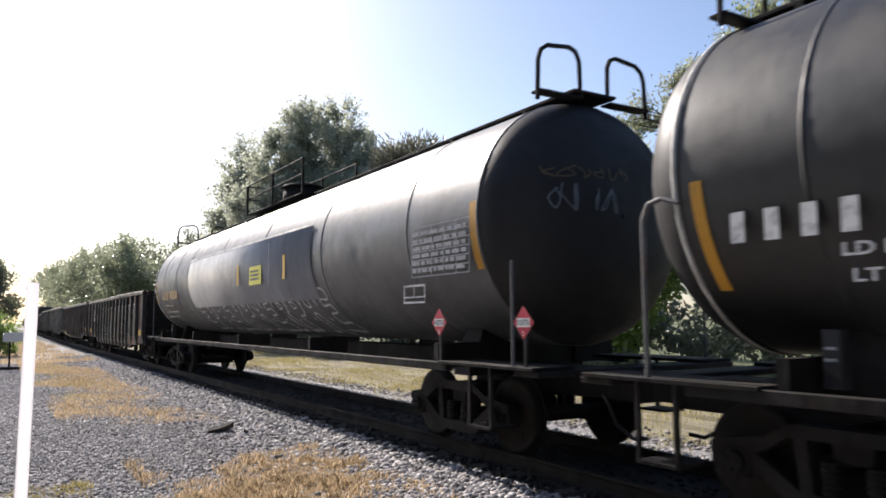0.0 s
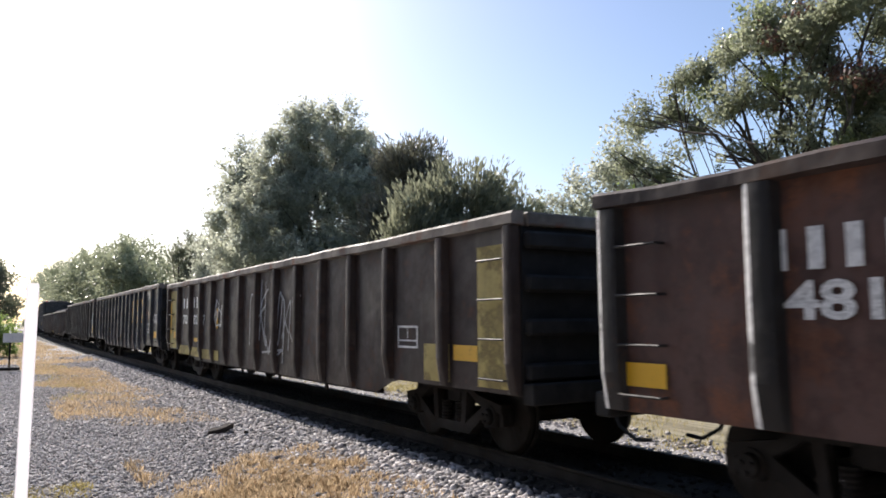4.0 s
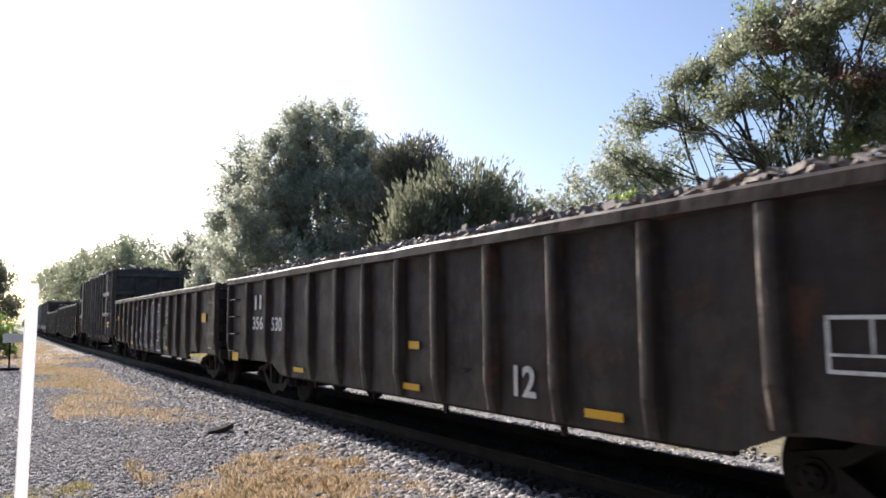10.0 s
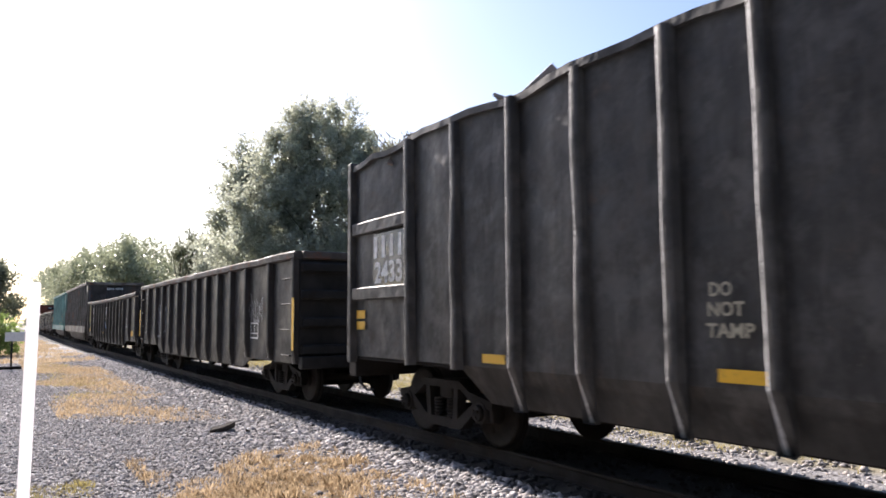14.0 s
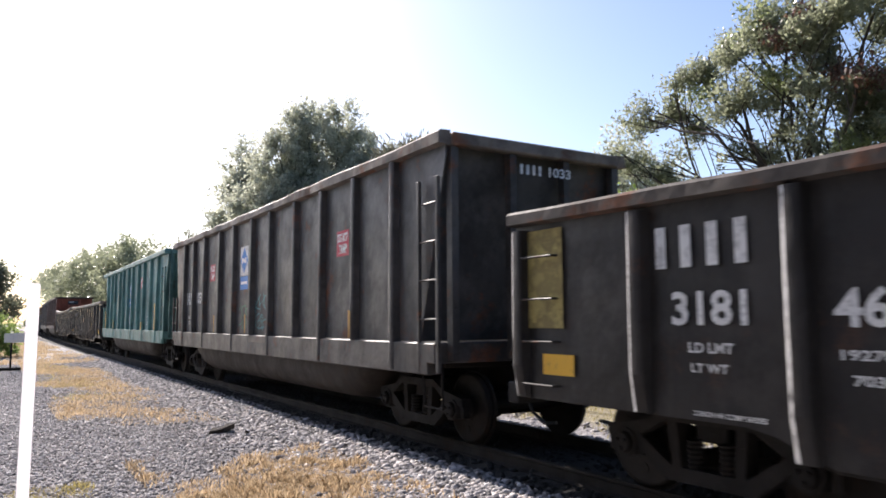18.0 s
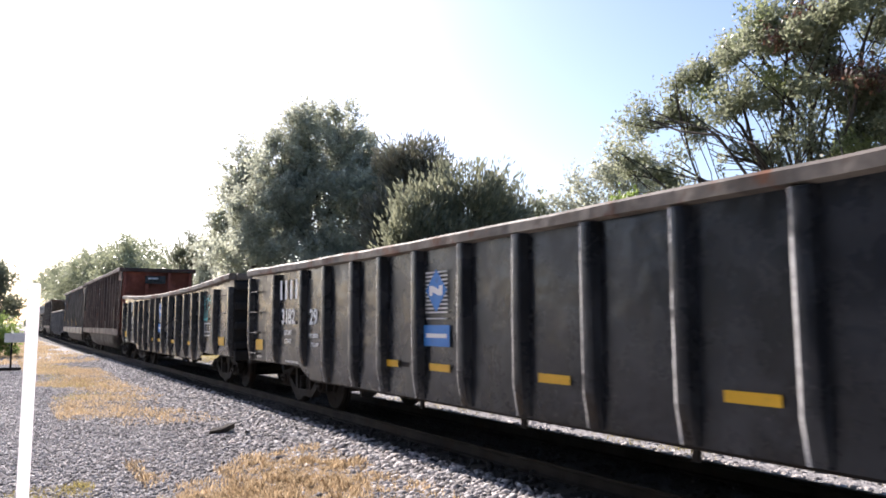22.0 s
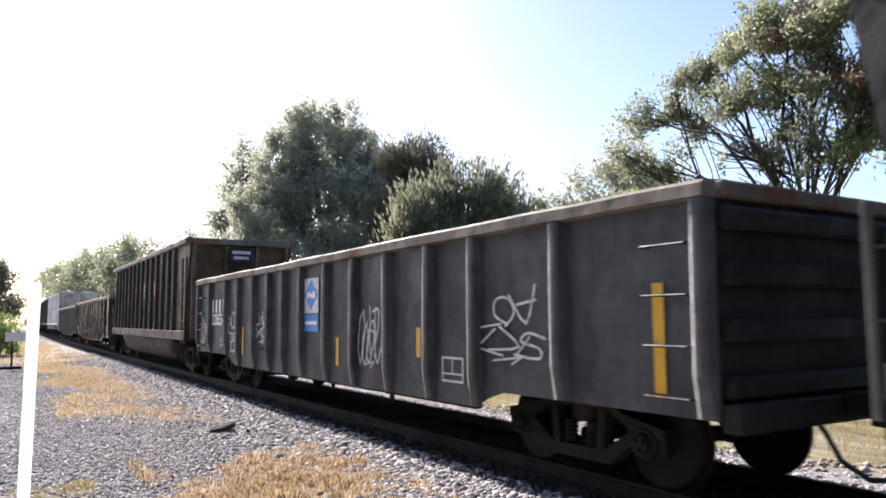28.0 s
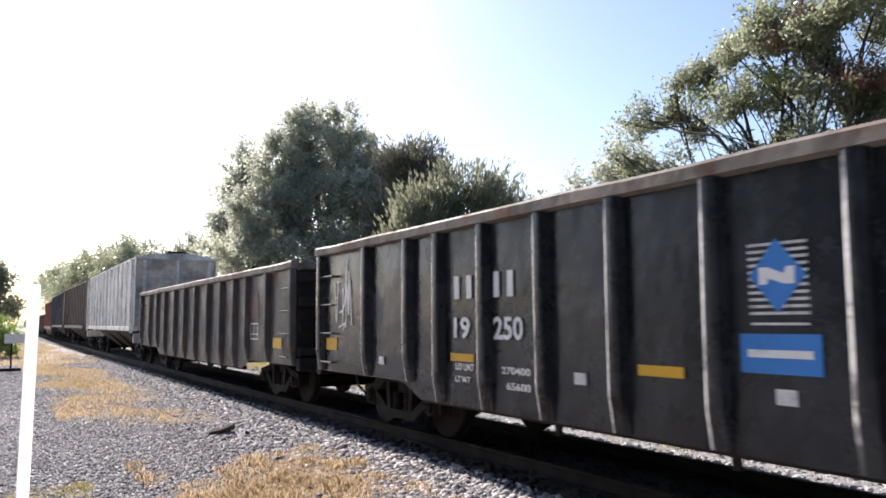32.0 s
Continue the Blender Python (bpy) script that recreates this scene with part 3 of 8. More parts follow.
def bearing_mesh():
    bm = bmesh.new()
    rod(bm, (-0.05, 0, 0), (0.10, 0, 0), 0.135, n=14)
    rod(bm, (0.10, 0, 0), (0.15, 0, 0), 0.10, 0.085, n=14)
    for k in range(3):
        a = 0.5 + k * 2.0944
        rod(bm, (0.15, 0.05 * math.cos(a), 0.05 * math.sin(a)), (0.175, 0.05 * math.cos(a), 0.05 * math.sin(a)), 0.02, n=6)
    return mesh_of("bearing_cap", bm, IRON)


def coupler_mesh():
    bm = bmesh.new()
    box(bm, -0.09, 0.09, -0.75, 0.0, -0.09, 0.09)
    prism(bm, ((-0.14, 0.0), (0.16, 0.0), (0.19, 0.14), (0.12, 0.28), (0.03, 0.27), (0.06, 0.12), (-0.06, 0.12), (-0.10, 0.30), (-0.19, 0.27)), "z", -0.15, 0.15)
    return mesh_of("coupler", bm, IRON)


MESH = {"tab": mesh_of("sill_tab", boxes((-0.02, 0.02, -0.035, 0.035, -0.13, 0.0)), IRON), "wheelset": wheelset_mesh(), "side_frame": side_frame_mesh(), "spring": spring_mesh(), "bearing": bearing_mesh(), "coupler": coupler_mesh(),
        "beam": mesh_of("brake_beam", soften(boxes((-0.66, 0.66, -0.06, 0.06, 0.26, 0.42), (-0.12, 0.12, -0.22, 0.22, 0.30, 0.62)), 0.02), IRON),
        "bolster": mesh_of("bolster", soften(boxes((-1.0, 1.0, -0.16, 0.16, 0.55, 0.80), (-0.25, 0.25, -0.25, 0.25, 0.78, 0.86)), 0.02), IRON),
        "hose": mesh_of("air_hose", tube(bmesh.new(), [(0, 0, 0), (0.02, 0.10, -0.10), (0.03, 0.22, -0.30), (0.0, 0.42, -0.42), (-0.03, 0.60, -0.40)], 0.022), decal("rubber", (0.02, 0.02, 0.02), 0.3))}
WHEELSETS = []


def running_gear(car, length, inset, reach):
    """Two bogies, couplers and hoses. inset: from the body's end to the bogie's middle; reach: from it to the coupler's face."""
    for s in (-1, 1):
        bogie = part("bogie", MESH["bolster"], None, car, "cast-steel bogie with brown grime", Matrix.Translation((0, s * (length / 2 - inset), 0)))
        for k in (-1, 1):
            w = part("wheelset", MESH["wheelset"], None, bogie, "", Matrix.Translation((0, k * 0.89, 0.457)))
            WHEELSETS.append((w, k * 0.89))
            part("brake_beam", MESH["beam"], None, bogie, m=Matrix.Translation((0, k * 0.36, 0)))
            for e in (-1, 1):
                turn = Matrix.Rotation(0 if e > 0 else math.pi, 4, "Z")
                part("bearing_cap", MESH["bearing"], None, bogie, m=Matrix.Translation((e * 0.99, k * 0.89, 0.457)) @ turn)
        for e in (-1, 1):
            part("side_frame", MESH["side_frame"], None, bogie, m=Matrix.Translation((e * 1.0, 0, 0)))
            for y in (-0.16, 0.16):
                part("spring", MESH["spring"], None, bogie, m=Matrix.Translation((e * 1.0, y, 0)))
        turn = Matrix.Rotation(0 if s > 0 else math.pi, 4, "Z")
        part("coupler", MESH["coupler"], None, car, m=Matrix.Translation((0, s * (length / 2 + reach - 0.25), 0.87)) @ turn)
        part("air_hose", MESH["hose"], None, car, m=Matrix.Translation((s * 0.32, s * (length / 2 + reach - 0.62), 0.75)) @ turn)


def rung_mesh(w, d=0.09, r=0.013, mat=None):
    bm = tube(bmesh.new(), [(0, -w / 2, 0), (-d, -w / 2, 0), (-d, w / 2, 0), (0, w / 2, 0)], r, 6)
    return mesh_of("grab_iron", bm, mat or GRAB)


RUNG = {w: rung_mesh(w) for w in (0.36, 0.45)}


def near_side(y, z, depth):
    """Pose on a car's near side: x runs to the reader's right, y up, z out of the sheet."""
    return Matrix(((0, 0, -1, -depth), (-1, 0, 0, y), (0, 1, 0, z), (0, 0, 0, 1)))


def near_end(x, z, y):
    """Pose on a car's leading end, for signs that face the camera."""
    return Matrix(((1, 0, 0, x), (0, 0, -1, y), (0, 1, 0, z), (0, 0, 0, 1)))


def lit_edge(name, dark, pale, cover=0.5):
    """A rib's sunward corner: the sun's highlight painted as pale broken runs over worn paint."""
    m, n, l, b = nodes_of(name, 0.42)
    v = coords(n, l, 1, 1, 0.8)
    k = ramp(n, l, noise_tex(n, l, 2.2, 6, 0.7, v).outputs[0], ((0.62 - cover * 0.3, (0, 0, 0)), (0.70 - cover * 0.3, (1, 1, 1))))
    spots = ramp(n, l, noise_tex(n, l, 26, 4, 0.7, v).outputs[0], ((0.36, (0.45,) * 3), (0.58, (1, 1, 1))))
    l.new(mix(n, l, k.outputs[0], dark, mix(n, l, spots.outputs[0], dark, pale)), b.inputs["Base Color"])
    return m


# pale tones that paint sunlight on the ribs' far corners
EDGES = {"brown": lit_edge("lit_brown_edge", (0.04, 0.031, 0.026), (0.30, 0.25, 0.21), 0.45), "sea_green": lit_edge("lit_green_edge", (0.08, 0.19, 0.175), (0.42, 0.58, 0.54), 0.75),
         "": lit_edge("rubbed_edge", (0.06, 0.06, 0.062), (0.62, 0.62, 0.62), 0.8)}


def rib_mesh(paint, steps, w):
    """A pressed rib with a rounded face and a corner painted pale for sunlight: steps of (height, depth), w half its
    width.
    """
    bm = bmesh.new()
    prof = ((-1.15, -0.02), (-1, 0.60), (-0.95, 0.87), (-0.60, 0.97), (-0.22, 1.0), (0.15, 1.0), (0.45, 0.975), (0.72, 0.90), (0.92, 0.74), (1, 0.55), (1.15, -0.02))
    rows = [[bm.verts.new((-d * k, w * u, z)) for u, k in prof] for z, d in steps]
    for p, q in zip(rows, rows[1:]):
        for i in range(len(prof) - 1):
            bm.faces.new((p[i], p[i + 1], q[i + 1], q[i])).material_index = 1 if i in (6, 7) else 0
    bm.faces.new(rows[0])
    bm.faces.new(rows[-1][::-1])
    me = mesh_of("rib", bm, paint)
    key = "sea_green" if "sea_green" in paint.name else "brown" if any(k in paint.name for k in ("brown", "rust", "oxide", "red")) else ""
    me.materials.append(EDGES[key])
    return me


def side_sheet(rng, s, sheet, ys, h, low, high, dish=0.022, n=6, m=7):
    """One side's sheet steel: every bay between two ribs is dished a little, most of them inwards."""
    bm = bmesh.new()
    stops = sorted(set([-h] + list(ys) + [h]))
    cols = []
    for a, b in zip(stops, stops[1:]):
        depth = rng.uniform(-dish, dish * 0.35) if b - a > 0.3 else 0.0
        skew = rng.uniform(0.7, 1.4)
        for i in range(n if b < h else n + 1):
            u = i / n
            y = a + (b - a) * u
            z0 = low(y)
            cols.append([bm.verts.new((s * (sheet + depth * math.sin(math.pi * u) * math.sin(math.pi * (j / m) ** skew)), y, z0 + (high - z0) * j / m)) for j in range(m + 1)])
    for p, q in zip(cols, cols[1:]):
        for j in range(m):
            bm.faces.new((p[j], p[j + 1], q[j + 1], q[j])).smooth = True
    back = bmesh.ops.duplicate(bm, geom=bm.faces[:])["geom"]
    for v in back:
        if isinstance(v, bmesh.types.BMVert):
            v.co.x = s * (sheet - 0.028)
    return bm


def gondola(rows, L, top, paint, label, ribs=None, end_bay=1.5, rim=None, bottom=0.60, chord=0.15, name="gondola_car", rim_dents=0.009, ends_ribbed=True, sag=0.0, end_paint=None, rib_paint=None, rib_w=0.085):
    """An open gondola: side sheets between ribs, a heavy top chord, ribbed ends, grab irons, running gear."""
    car = empty(name, label, "freight car", "cars of the train")
    car["front"] = 0.0
    h = L / 2
    rng = random.Random(int(L * 1000 + top * 77 + len(label)))
    sheet = HALF - RIB
    cut = 3.3
    ys = [-h + 0.09] + sorted(y - 0.05 for y in (ribs or [h - end_bay - (L - 2 * end_bay) * i / 13 for i in range(14)])) + [h - 0.09]
    for s in (-1, 1):
        bm = side_sheet(rng, s, sheet, ys, h, lambda y: max(bottom, min(0.80, bottom + 0.4 * (abs(y) - (h - cut)))), top - 0.02)
        part("side_panel", bm, paint, car)
        bm = bmesh.new()
        n = max(2, int(L / 0.7))
        ring0 = None
        for i in range(n + 1):
            y = -h - 0.02 + (L + 0.04) * i / n
            dz, dx = rng.uniform(-1, 1) * rim_dents, rng.uniform(-1, 1) * rim_dents
            lo, hi = top - chord + dz * 0.5, top + dz
            a, c = s * (sheet - 0.05), s * (HALF + 0.01) + dx
            ring = [bm.verts.new(q) for q in ((a, y, lo), (c, y, lo + 0.02), (c, y, hi - 0.03), (c - s * 0.03, y, hi), (a, y, hi))]
            if ring0:
                for k in range(5):
                    bm.faces.new((ring0[k], ring0[(k + 1) % 5], ring[(k + 1) % 5], ring[k]))
            else:
                bm.faces.new(ring)
            ring0 = ring
        bm.faces.new(ring0[::-1])
        part("top_chord", bm, rim or paint, car)
        part("side_sill", soften(boxes((s * sheet + (-0.12 if s > 0 else 0.02), s * sheet + (-0.02 if s > 0 else 0.12), -h + cut, h - cut, bottom - 0.03, bottom + 0.05)), 0.012), IRON, car)
    # end sheets, floor and centre sill
    for s in (-1, 1):
        part("end_panel", boxes((-sheet + 0.013, sheet - 0.013, s * h - 0.015, s * h + 0.015, 0.80, top - chord - 0.005)), end_paint or ENDSHADE, car)
        part("end_chord", soften(boxes((-sheet + 0.055, sheet - 0.055, s * h - 0.08, s * h + 0.08, top - chord, top - 0.004)), 0.02), rim or paint, car)
        if ends_ribbed:
            for k in range(4):
                z = 1.05 + (top - 1.35) * k / 3.0
                part("end_rib", soften(boxes((-sheet + 0.02, sheet - 0.02, s * (h + 0.07) - 0.055, s * (h + 0.07) + 0.055, z - 0.09, z + 0.09)), 0.03), end_paint or ENDSHADE, car)
        part("end_sill", soften(boxes((-sheet, sheet, s * (h + 0.11) - 0.09, s * (h + 0.11) + 0.09, 0.72, 0.94)), 0.015), end_paint or ENDSHADE, car)
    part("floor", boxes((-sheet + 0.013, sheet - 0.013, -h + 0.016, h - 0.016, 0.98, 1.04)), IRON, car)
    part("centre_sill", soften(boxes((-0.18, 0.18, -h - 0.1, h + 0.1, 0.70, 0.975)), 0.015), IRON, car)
    # ribs: tapered posts that run out towards the sill
    tall, short = (rib_mesh(rib_paint or paint, ((z0, 0.05), (z0 + 0.32, RIB), (1.7, RIB + 0.004), (top - chord + 0.01, RIB)), rib_w) for z0 in (bottom + 0.01, 0.81))
    car["ribs"] = len(ys)
    for s in (-1, 1):
        for i, y in enumerate(ys):
            me = tall if abs(y) < h - cut + 0.2 else short
            m = Matrix.Translation((s * sheet, y, 0)) @ (Matrix.Rotation(math.pi, 4, "Z") if s > 0 else Matrix())
            m = m @ Matrix.Rotation(rng.uniform(-0.012, 0.012), 4, "X")
            part("rib", me, None, car, m=m)
    # short tabs hang below the sheets at some of the ribs
    for s in (-1, 1):
        for y in ys[4:-4:2]:
            part("sill_tab", MESH["tab"], None, car, m=Matrix.Translation((s * (sheet - 0.07), y + rng.uniform(-0.1, 0.1), bottom)))
    # the top edge of a hard-worked car sags between its ends
    if sag:
        for ob in list(car.children):
            if ob.name.split(".")[0] in ("side_panel", "top_chord", "rib"):
                ob.data = ob.data.copy()
                for v in ob.data.vertices:
                    q = ob.matrix_local @ v.co
                    v.co.z -= sag * max(0.0, 1 - (q.y / h) ** 2) * min(1.0, max(0.0, (q.z - 1.0) / (top - 1.0)))
    # grab irons near the corners and on the ends
    for s in (-1, 1):
        for y in (-h + 0.42, h - 0.42):
            for k in range(4):
                z = 0.95 + k * (top - 1.35) / 3.2
                turn = Matrix.Rotation(math.pi, 4, "Z") if s > 0 else Matrix()
                part("grab_iron", RUNG[0.45], None, car, m=Matrix.Translation((s * sheet, y, z)) @ turn)
    # brake wheel on the rear end, cross bearers beneath
    bm = bmesh.new()
    for k in range(16):
        a0, a1 = k * 0.3927, (k + 1) * 0.3927
        rod(bm, (0.28 * math.cos(a0), 0, 0.28 * math.sin(a0)), (0.28 * math.cos(a1), 0, 0.28 * math.sin(a1)), 0.015, n=5)
    for k in range(4):
        a = k * 1.5708
        rod(bm, (0, 0, 0), (0.28 * math.cos(a), 0, 0.28 * math.sin(a)), 0.012, n=5)
    part("brake_wheel", bm, IRON, car, m=Matrix.Translation((0.6, -h - 0.2, min(top - 0.45, 2.1))))
    for k in (-3.6, -1.2, 1.2, 3.6):
        part("cross_bearer", soften(boxes((-sheet + 0.05, sheet - 0.05, k - 0.07, k + 0.07, 0.66, 0.976)), 0.01), IRON, car)
    running_gear(car, L, 2.0, 0.67)
    rows.append(car)
    return car
# ---- other kinds of car ----
def plank(bm, p0, p1, w, h):
    """A bar of w by h (across x, along z) between two points of one y-z plane."""
    p0, p1 = Vector(p0), Vector(p1)
    d = (p1 - p0).normalized()
    n = Vector((0, -d.z, d.y)) * h / 2
    v = [bm.verts.new(p + Vector((s, 0, 0)) + k * n) for p in (p0, p1) for s in (-w / 2, w / 2) for k in (-1, 1)]
    for f in ((0, 1, 3, 2), (4, 6, 7, 5), (0, 4, 5, 1), (2, 3, 7, 6), (0, 2, 6, 4), (1, 5, 7, 3)):
        bm.faces.new([v[i] for i in f])


def ladder(car, x, y, z0, z1, w, mat, n=5, out=-0.10):
    """A side ladder: two stiles and n rungs, each a part."""
    for s in (-1, 1):
        part("ladder_stile", soften(boxes((x + out, x + out + 0.05, y + s * w / 2 - 0.03, y + s * w / 2 + 0.03, z0, z1)), 0.008), mat, car)
    for k in range(n):
        z = z0 + (z1 - z0) * (k + 0.35) / n
        part("ladder_rung", rod(bmesh.new(), (x + out + 0.02, y - w / 2 + 0.03, z), (x + out + 0.02, y + w / 2 - 0.03, z), 0.014, n=6), GRAB, car)


def tub_car(rows, L, top, paint, label, ribs, rim=None, end_paint=None, sill=1.12, under=None, dents=0.009, over_sill=False, inset=1.4, over=1.15):
    """A tall coal gondola: ribbed upper body on a side sill, a round-bottomed tub hung below it, rear end sloping in by over, ladders."""
    car = empty("tub_gondola_car", label, "freight car", "cars of the train")
    h, sheet = L / 2, HALF - RIB
    rng = random.Random(int(L * 100) + len(label))
    front = 0.62
    lowr, lowf = h - over, -h + front
    for s in (-1, 1):
        bm = bmesh.new()
        prism(bm, ((lowf, sill + 0.2), (lowr, sill + 0.2), (h, top - 0.25), (h, top - 0.02), (-h, top - 0.02), (-h, top - 0.3)), "x", s * sheet - 0.012, s * sheet + 0.012)
        part("side_panel", bm, paint, car)
        bm = bmesh.new()
        n, prev = int(L / 0.6), None
        for i in range(n + 1):
            y = -h - 0.03 + (L + 0.06) * i / n
            dz, dx = rng.uniform(-1, 1) * dents, rng.uniform(-1, 1) * dents
            a, c = s * (sheet - 0.05), s * (HALF + 0.02) + dx
            ring = [bm.verts.new(q) for q in ((a, y, top - 0.17), (c, y, top - 0.15), (c, y, top - 0.03 + dz), (c - s * 0.03, y, top + dz), (a, y, top + dz))]
            if prev:
                for k in range(5):
                    bm.faces.new((prev[k], prev[(k + 1) % 5], ring[(k + 1) % 5], ring[k]))
            else:
                bm.faces.new(ring)
            prev = ring
        bm.faces.new(prev[::-1])
        bmesh.ops.remove_doubles(bm, verts=bm.verts, dist=0.001)
        part("top_chord", bm, rim or paint, car)
        part("side_sill", soften(boxes((s * (HALF - 0.085) - 0.08, s * (HALF - 0.085) + 0.08, -h + 0.30, h - 0.30, sill - (0.20 if over_sill else 0.08), sill + 0.19)), 0.012), under or paint, car)
    # tub below the sill, sloping ends, inner floor
    tub = [(-1.42, sill - 0.1), (-1.41, 0.78), (-1.33, 0.56), (-1.12, 0.40), (-0.7, 0.34), (0.7, 0.34), (1.12, 0.40), (1.33, 0.56), (1.41, 0.78), (1.42, sill - 0.1)]
    bm = bmesh.new()
    stops = ((-h + 2.35, 0.0), (-h + 2.55, 0.5), (-h + 3.0, 0.95), (-h + 3.4, 1.0), (h - 3.4, 1.0), (h - 3.0, 0.95), (h - 2.55, 0.5), (h - 2.35, 0.0))
    rings = [[bm.verts.new((x, y, sill - (sill - z) * (0.32 + 0.68 * k))) for x, z in tub] for y, k in stops]
    for p, q in zip(rings, rings[1:]):
        for i in range(len(tub) - 1):
            bm.faces.new((p[i], p[i + 1], q[i + 1], q[i])).smooth = True
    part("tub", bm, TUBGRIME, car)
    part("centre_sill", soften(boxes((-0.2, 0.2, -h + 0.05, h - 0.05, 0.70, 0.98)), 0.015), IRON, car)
    part("floor", boxes((-sheet, sheet, lowf, lowr, sill + 0.02, sill + 0.06)), IRON, car)
    for s in (-1, 1):
        sl = s > 0
        bm = bmesh.new()
        z0 = sill + 0.2
        y0, y1 = (s * (h - over), s * h) if sl else (s * (h - front), s * (h - 0.06))
        v = [bm.verts.new(q) for q in ((-sheet + 0.013, y0, z0), (sheet - 0.013, y0, z0), (sheet - 0.013, y1, top - 0.05), (-sheet + 0.013, y1, top - 0.05),
                                       (-sheet + 0.013, y0 - s * 0.03, z0), (sheet - 0.013, y0 - s * 0.03, z0), (sheet - 0.013, y1 - s * 0.03, top - 0.05), (-sheet + 0.013, y1 - s * 0.03, top - 0.05))]
        for f in ((0, 1, 2, 3), (7, 6, 5, 4), (0, 4, 5, 1), (1, 5, 6, 2), (2, 6, 7, 3), (3, 7, 4, 0)):
            bm.faces.new([v[i] for i in f])
        part("end_panel", bm, end_paint or paint, car)
        part("end_chord", soften(boxes((-sheet + 0.055, sheet - 0.055, s * h - 0.09, s * h + 0.07, top - 0.17, top - 0.006)), 0.02), rim or paint, car)
        part("end_sill", soften(boxes((-HALF, HALF, s * (h - 0.22) - 0.10, s * (h - 0.22) + 0.10, sill - 0.06, sill + 0.19)), 0.015), under or paint, car)
        for e in (-1, 1):
            part("stirrup", tube(bmesh.new(), [(e * (HALF - 0.08), s * (h - 0.08), sill - 0.05), (e * (HALF - 0.10), s * (h - 0.10), 0.52), (e * (HALF - 0.10), s * (h - 0.52), 0.52), (e * (HALF - 0.08), s * (h - 0.54), sill - 0.05)], 0.016), IRON, car)
        part("end_platform", soften(boxes((-1.3, 1.3, s * (h - 0.75) - 0.45, s * (h - 0.75) + 0.42, 0.99, 1.05)), 0.01), IRON, car)
        for x in (-1.35, -0.45, 0.45, 1.35):
            bm = bmesh.new()
            if sl:
                plank(bm, (x, s * (h - 0.45), 1.10), (x, s * (h - 0.08), top - 0.20), 0.09, 0.09)
            else:
                box(bm, x - 0.05, x + 0.05, s * (h - 0.02) - 0.06, s * (h - 0.02) + 0.06, 1.10, top - 0.18)
            part("end_post", bm, ENDSHADE if sl else end_paint or paint, car)
        if sl:
            part("brake_bulkhead", soften(boxes((-1.25, 1.25, h - 1.0, h - 0.94, 1.0, 2.05)), 0.01), ENDSHADE, car)
            part("brake_cylinder", rod(bmesh.new(), (-0.55, h - 0.78, 1.25), (0.35, h - 0.78, 1.25), 0.16, n=12), ENDSHADE, car)
            part("end_brace", soften(boxes((-sheet + 0.08, sheet - 0.08, s * (h - 0.62) - 0.09, s * (h - 0.62) + 0.09, 2.1, 2.28)), 0.02), paint, car)
        ladder(car, -HALF + 0.10, s * (h - 0.30), 0.95, top - 0.55 if not sl else 2.3, 0.46, paint, 5 if not sl else 3)
        ladder(car, sheet + 0.15, s * (h - 0.42), 1.12, top - 0.9, 0.48, paint)
    # ribs stand on the sill; on some cars every other one laps over it
    ends = [rib_mesh(paint, ((z0, RIB + 0.02), (2.4, RIB + 0.01), (top - 0.16, RIB)), 0.075) for z0 in (sill + 0.195, sill - 0.17 if over_sill else sill + 0.195)]
    for s in (-1, 1):
        for k, y in enumerate(q - 0.05 for q in ribs):
            rib = ends[(k + 1) % 2]
            m = Matrix.Translation((s * sheet, y, 0)) @ (Matrix.Rotation(math.pi, 4, "Z") if s > 0 else Matrix()) @ Matrix.Rotation(rng.uniform(-0.01, 0.01), 4, "X")
            part("rib", rib, None, car, m=m)
    running_gear(car, L, inset, 0.62)
    rows.append(car)
    return car


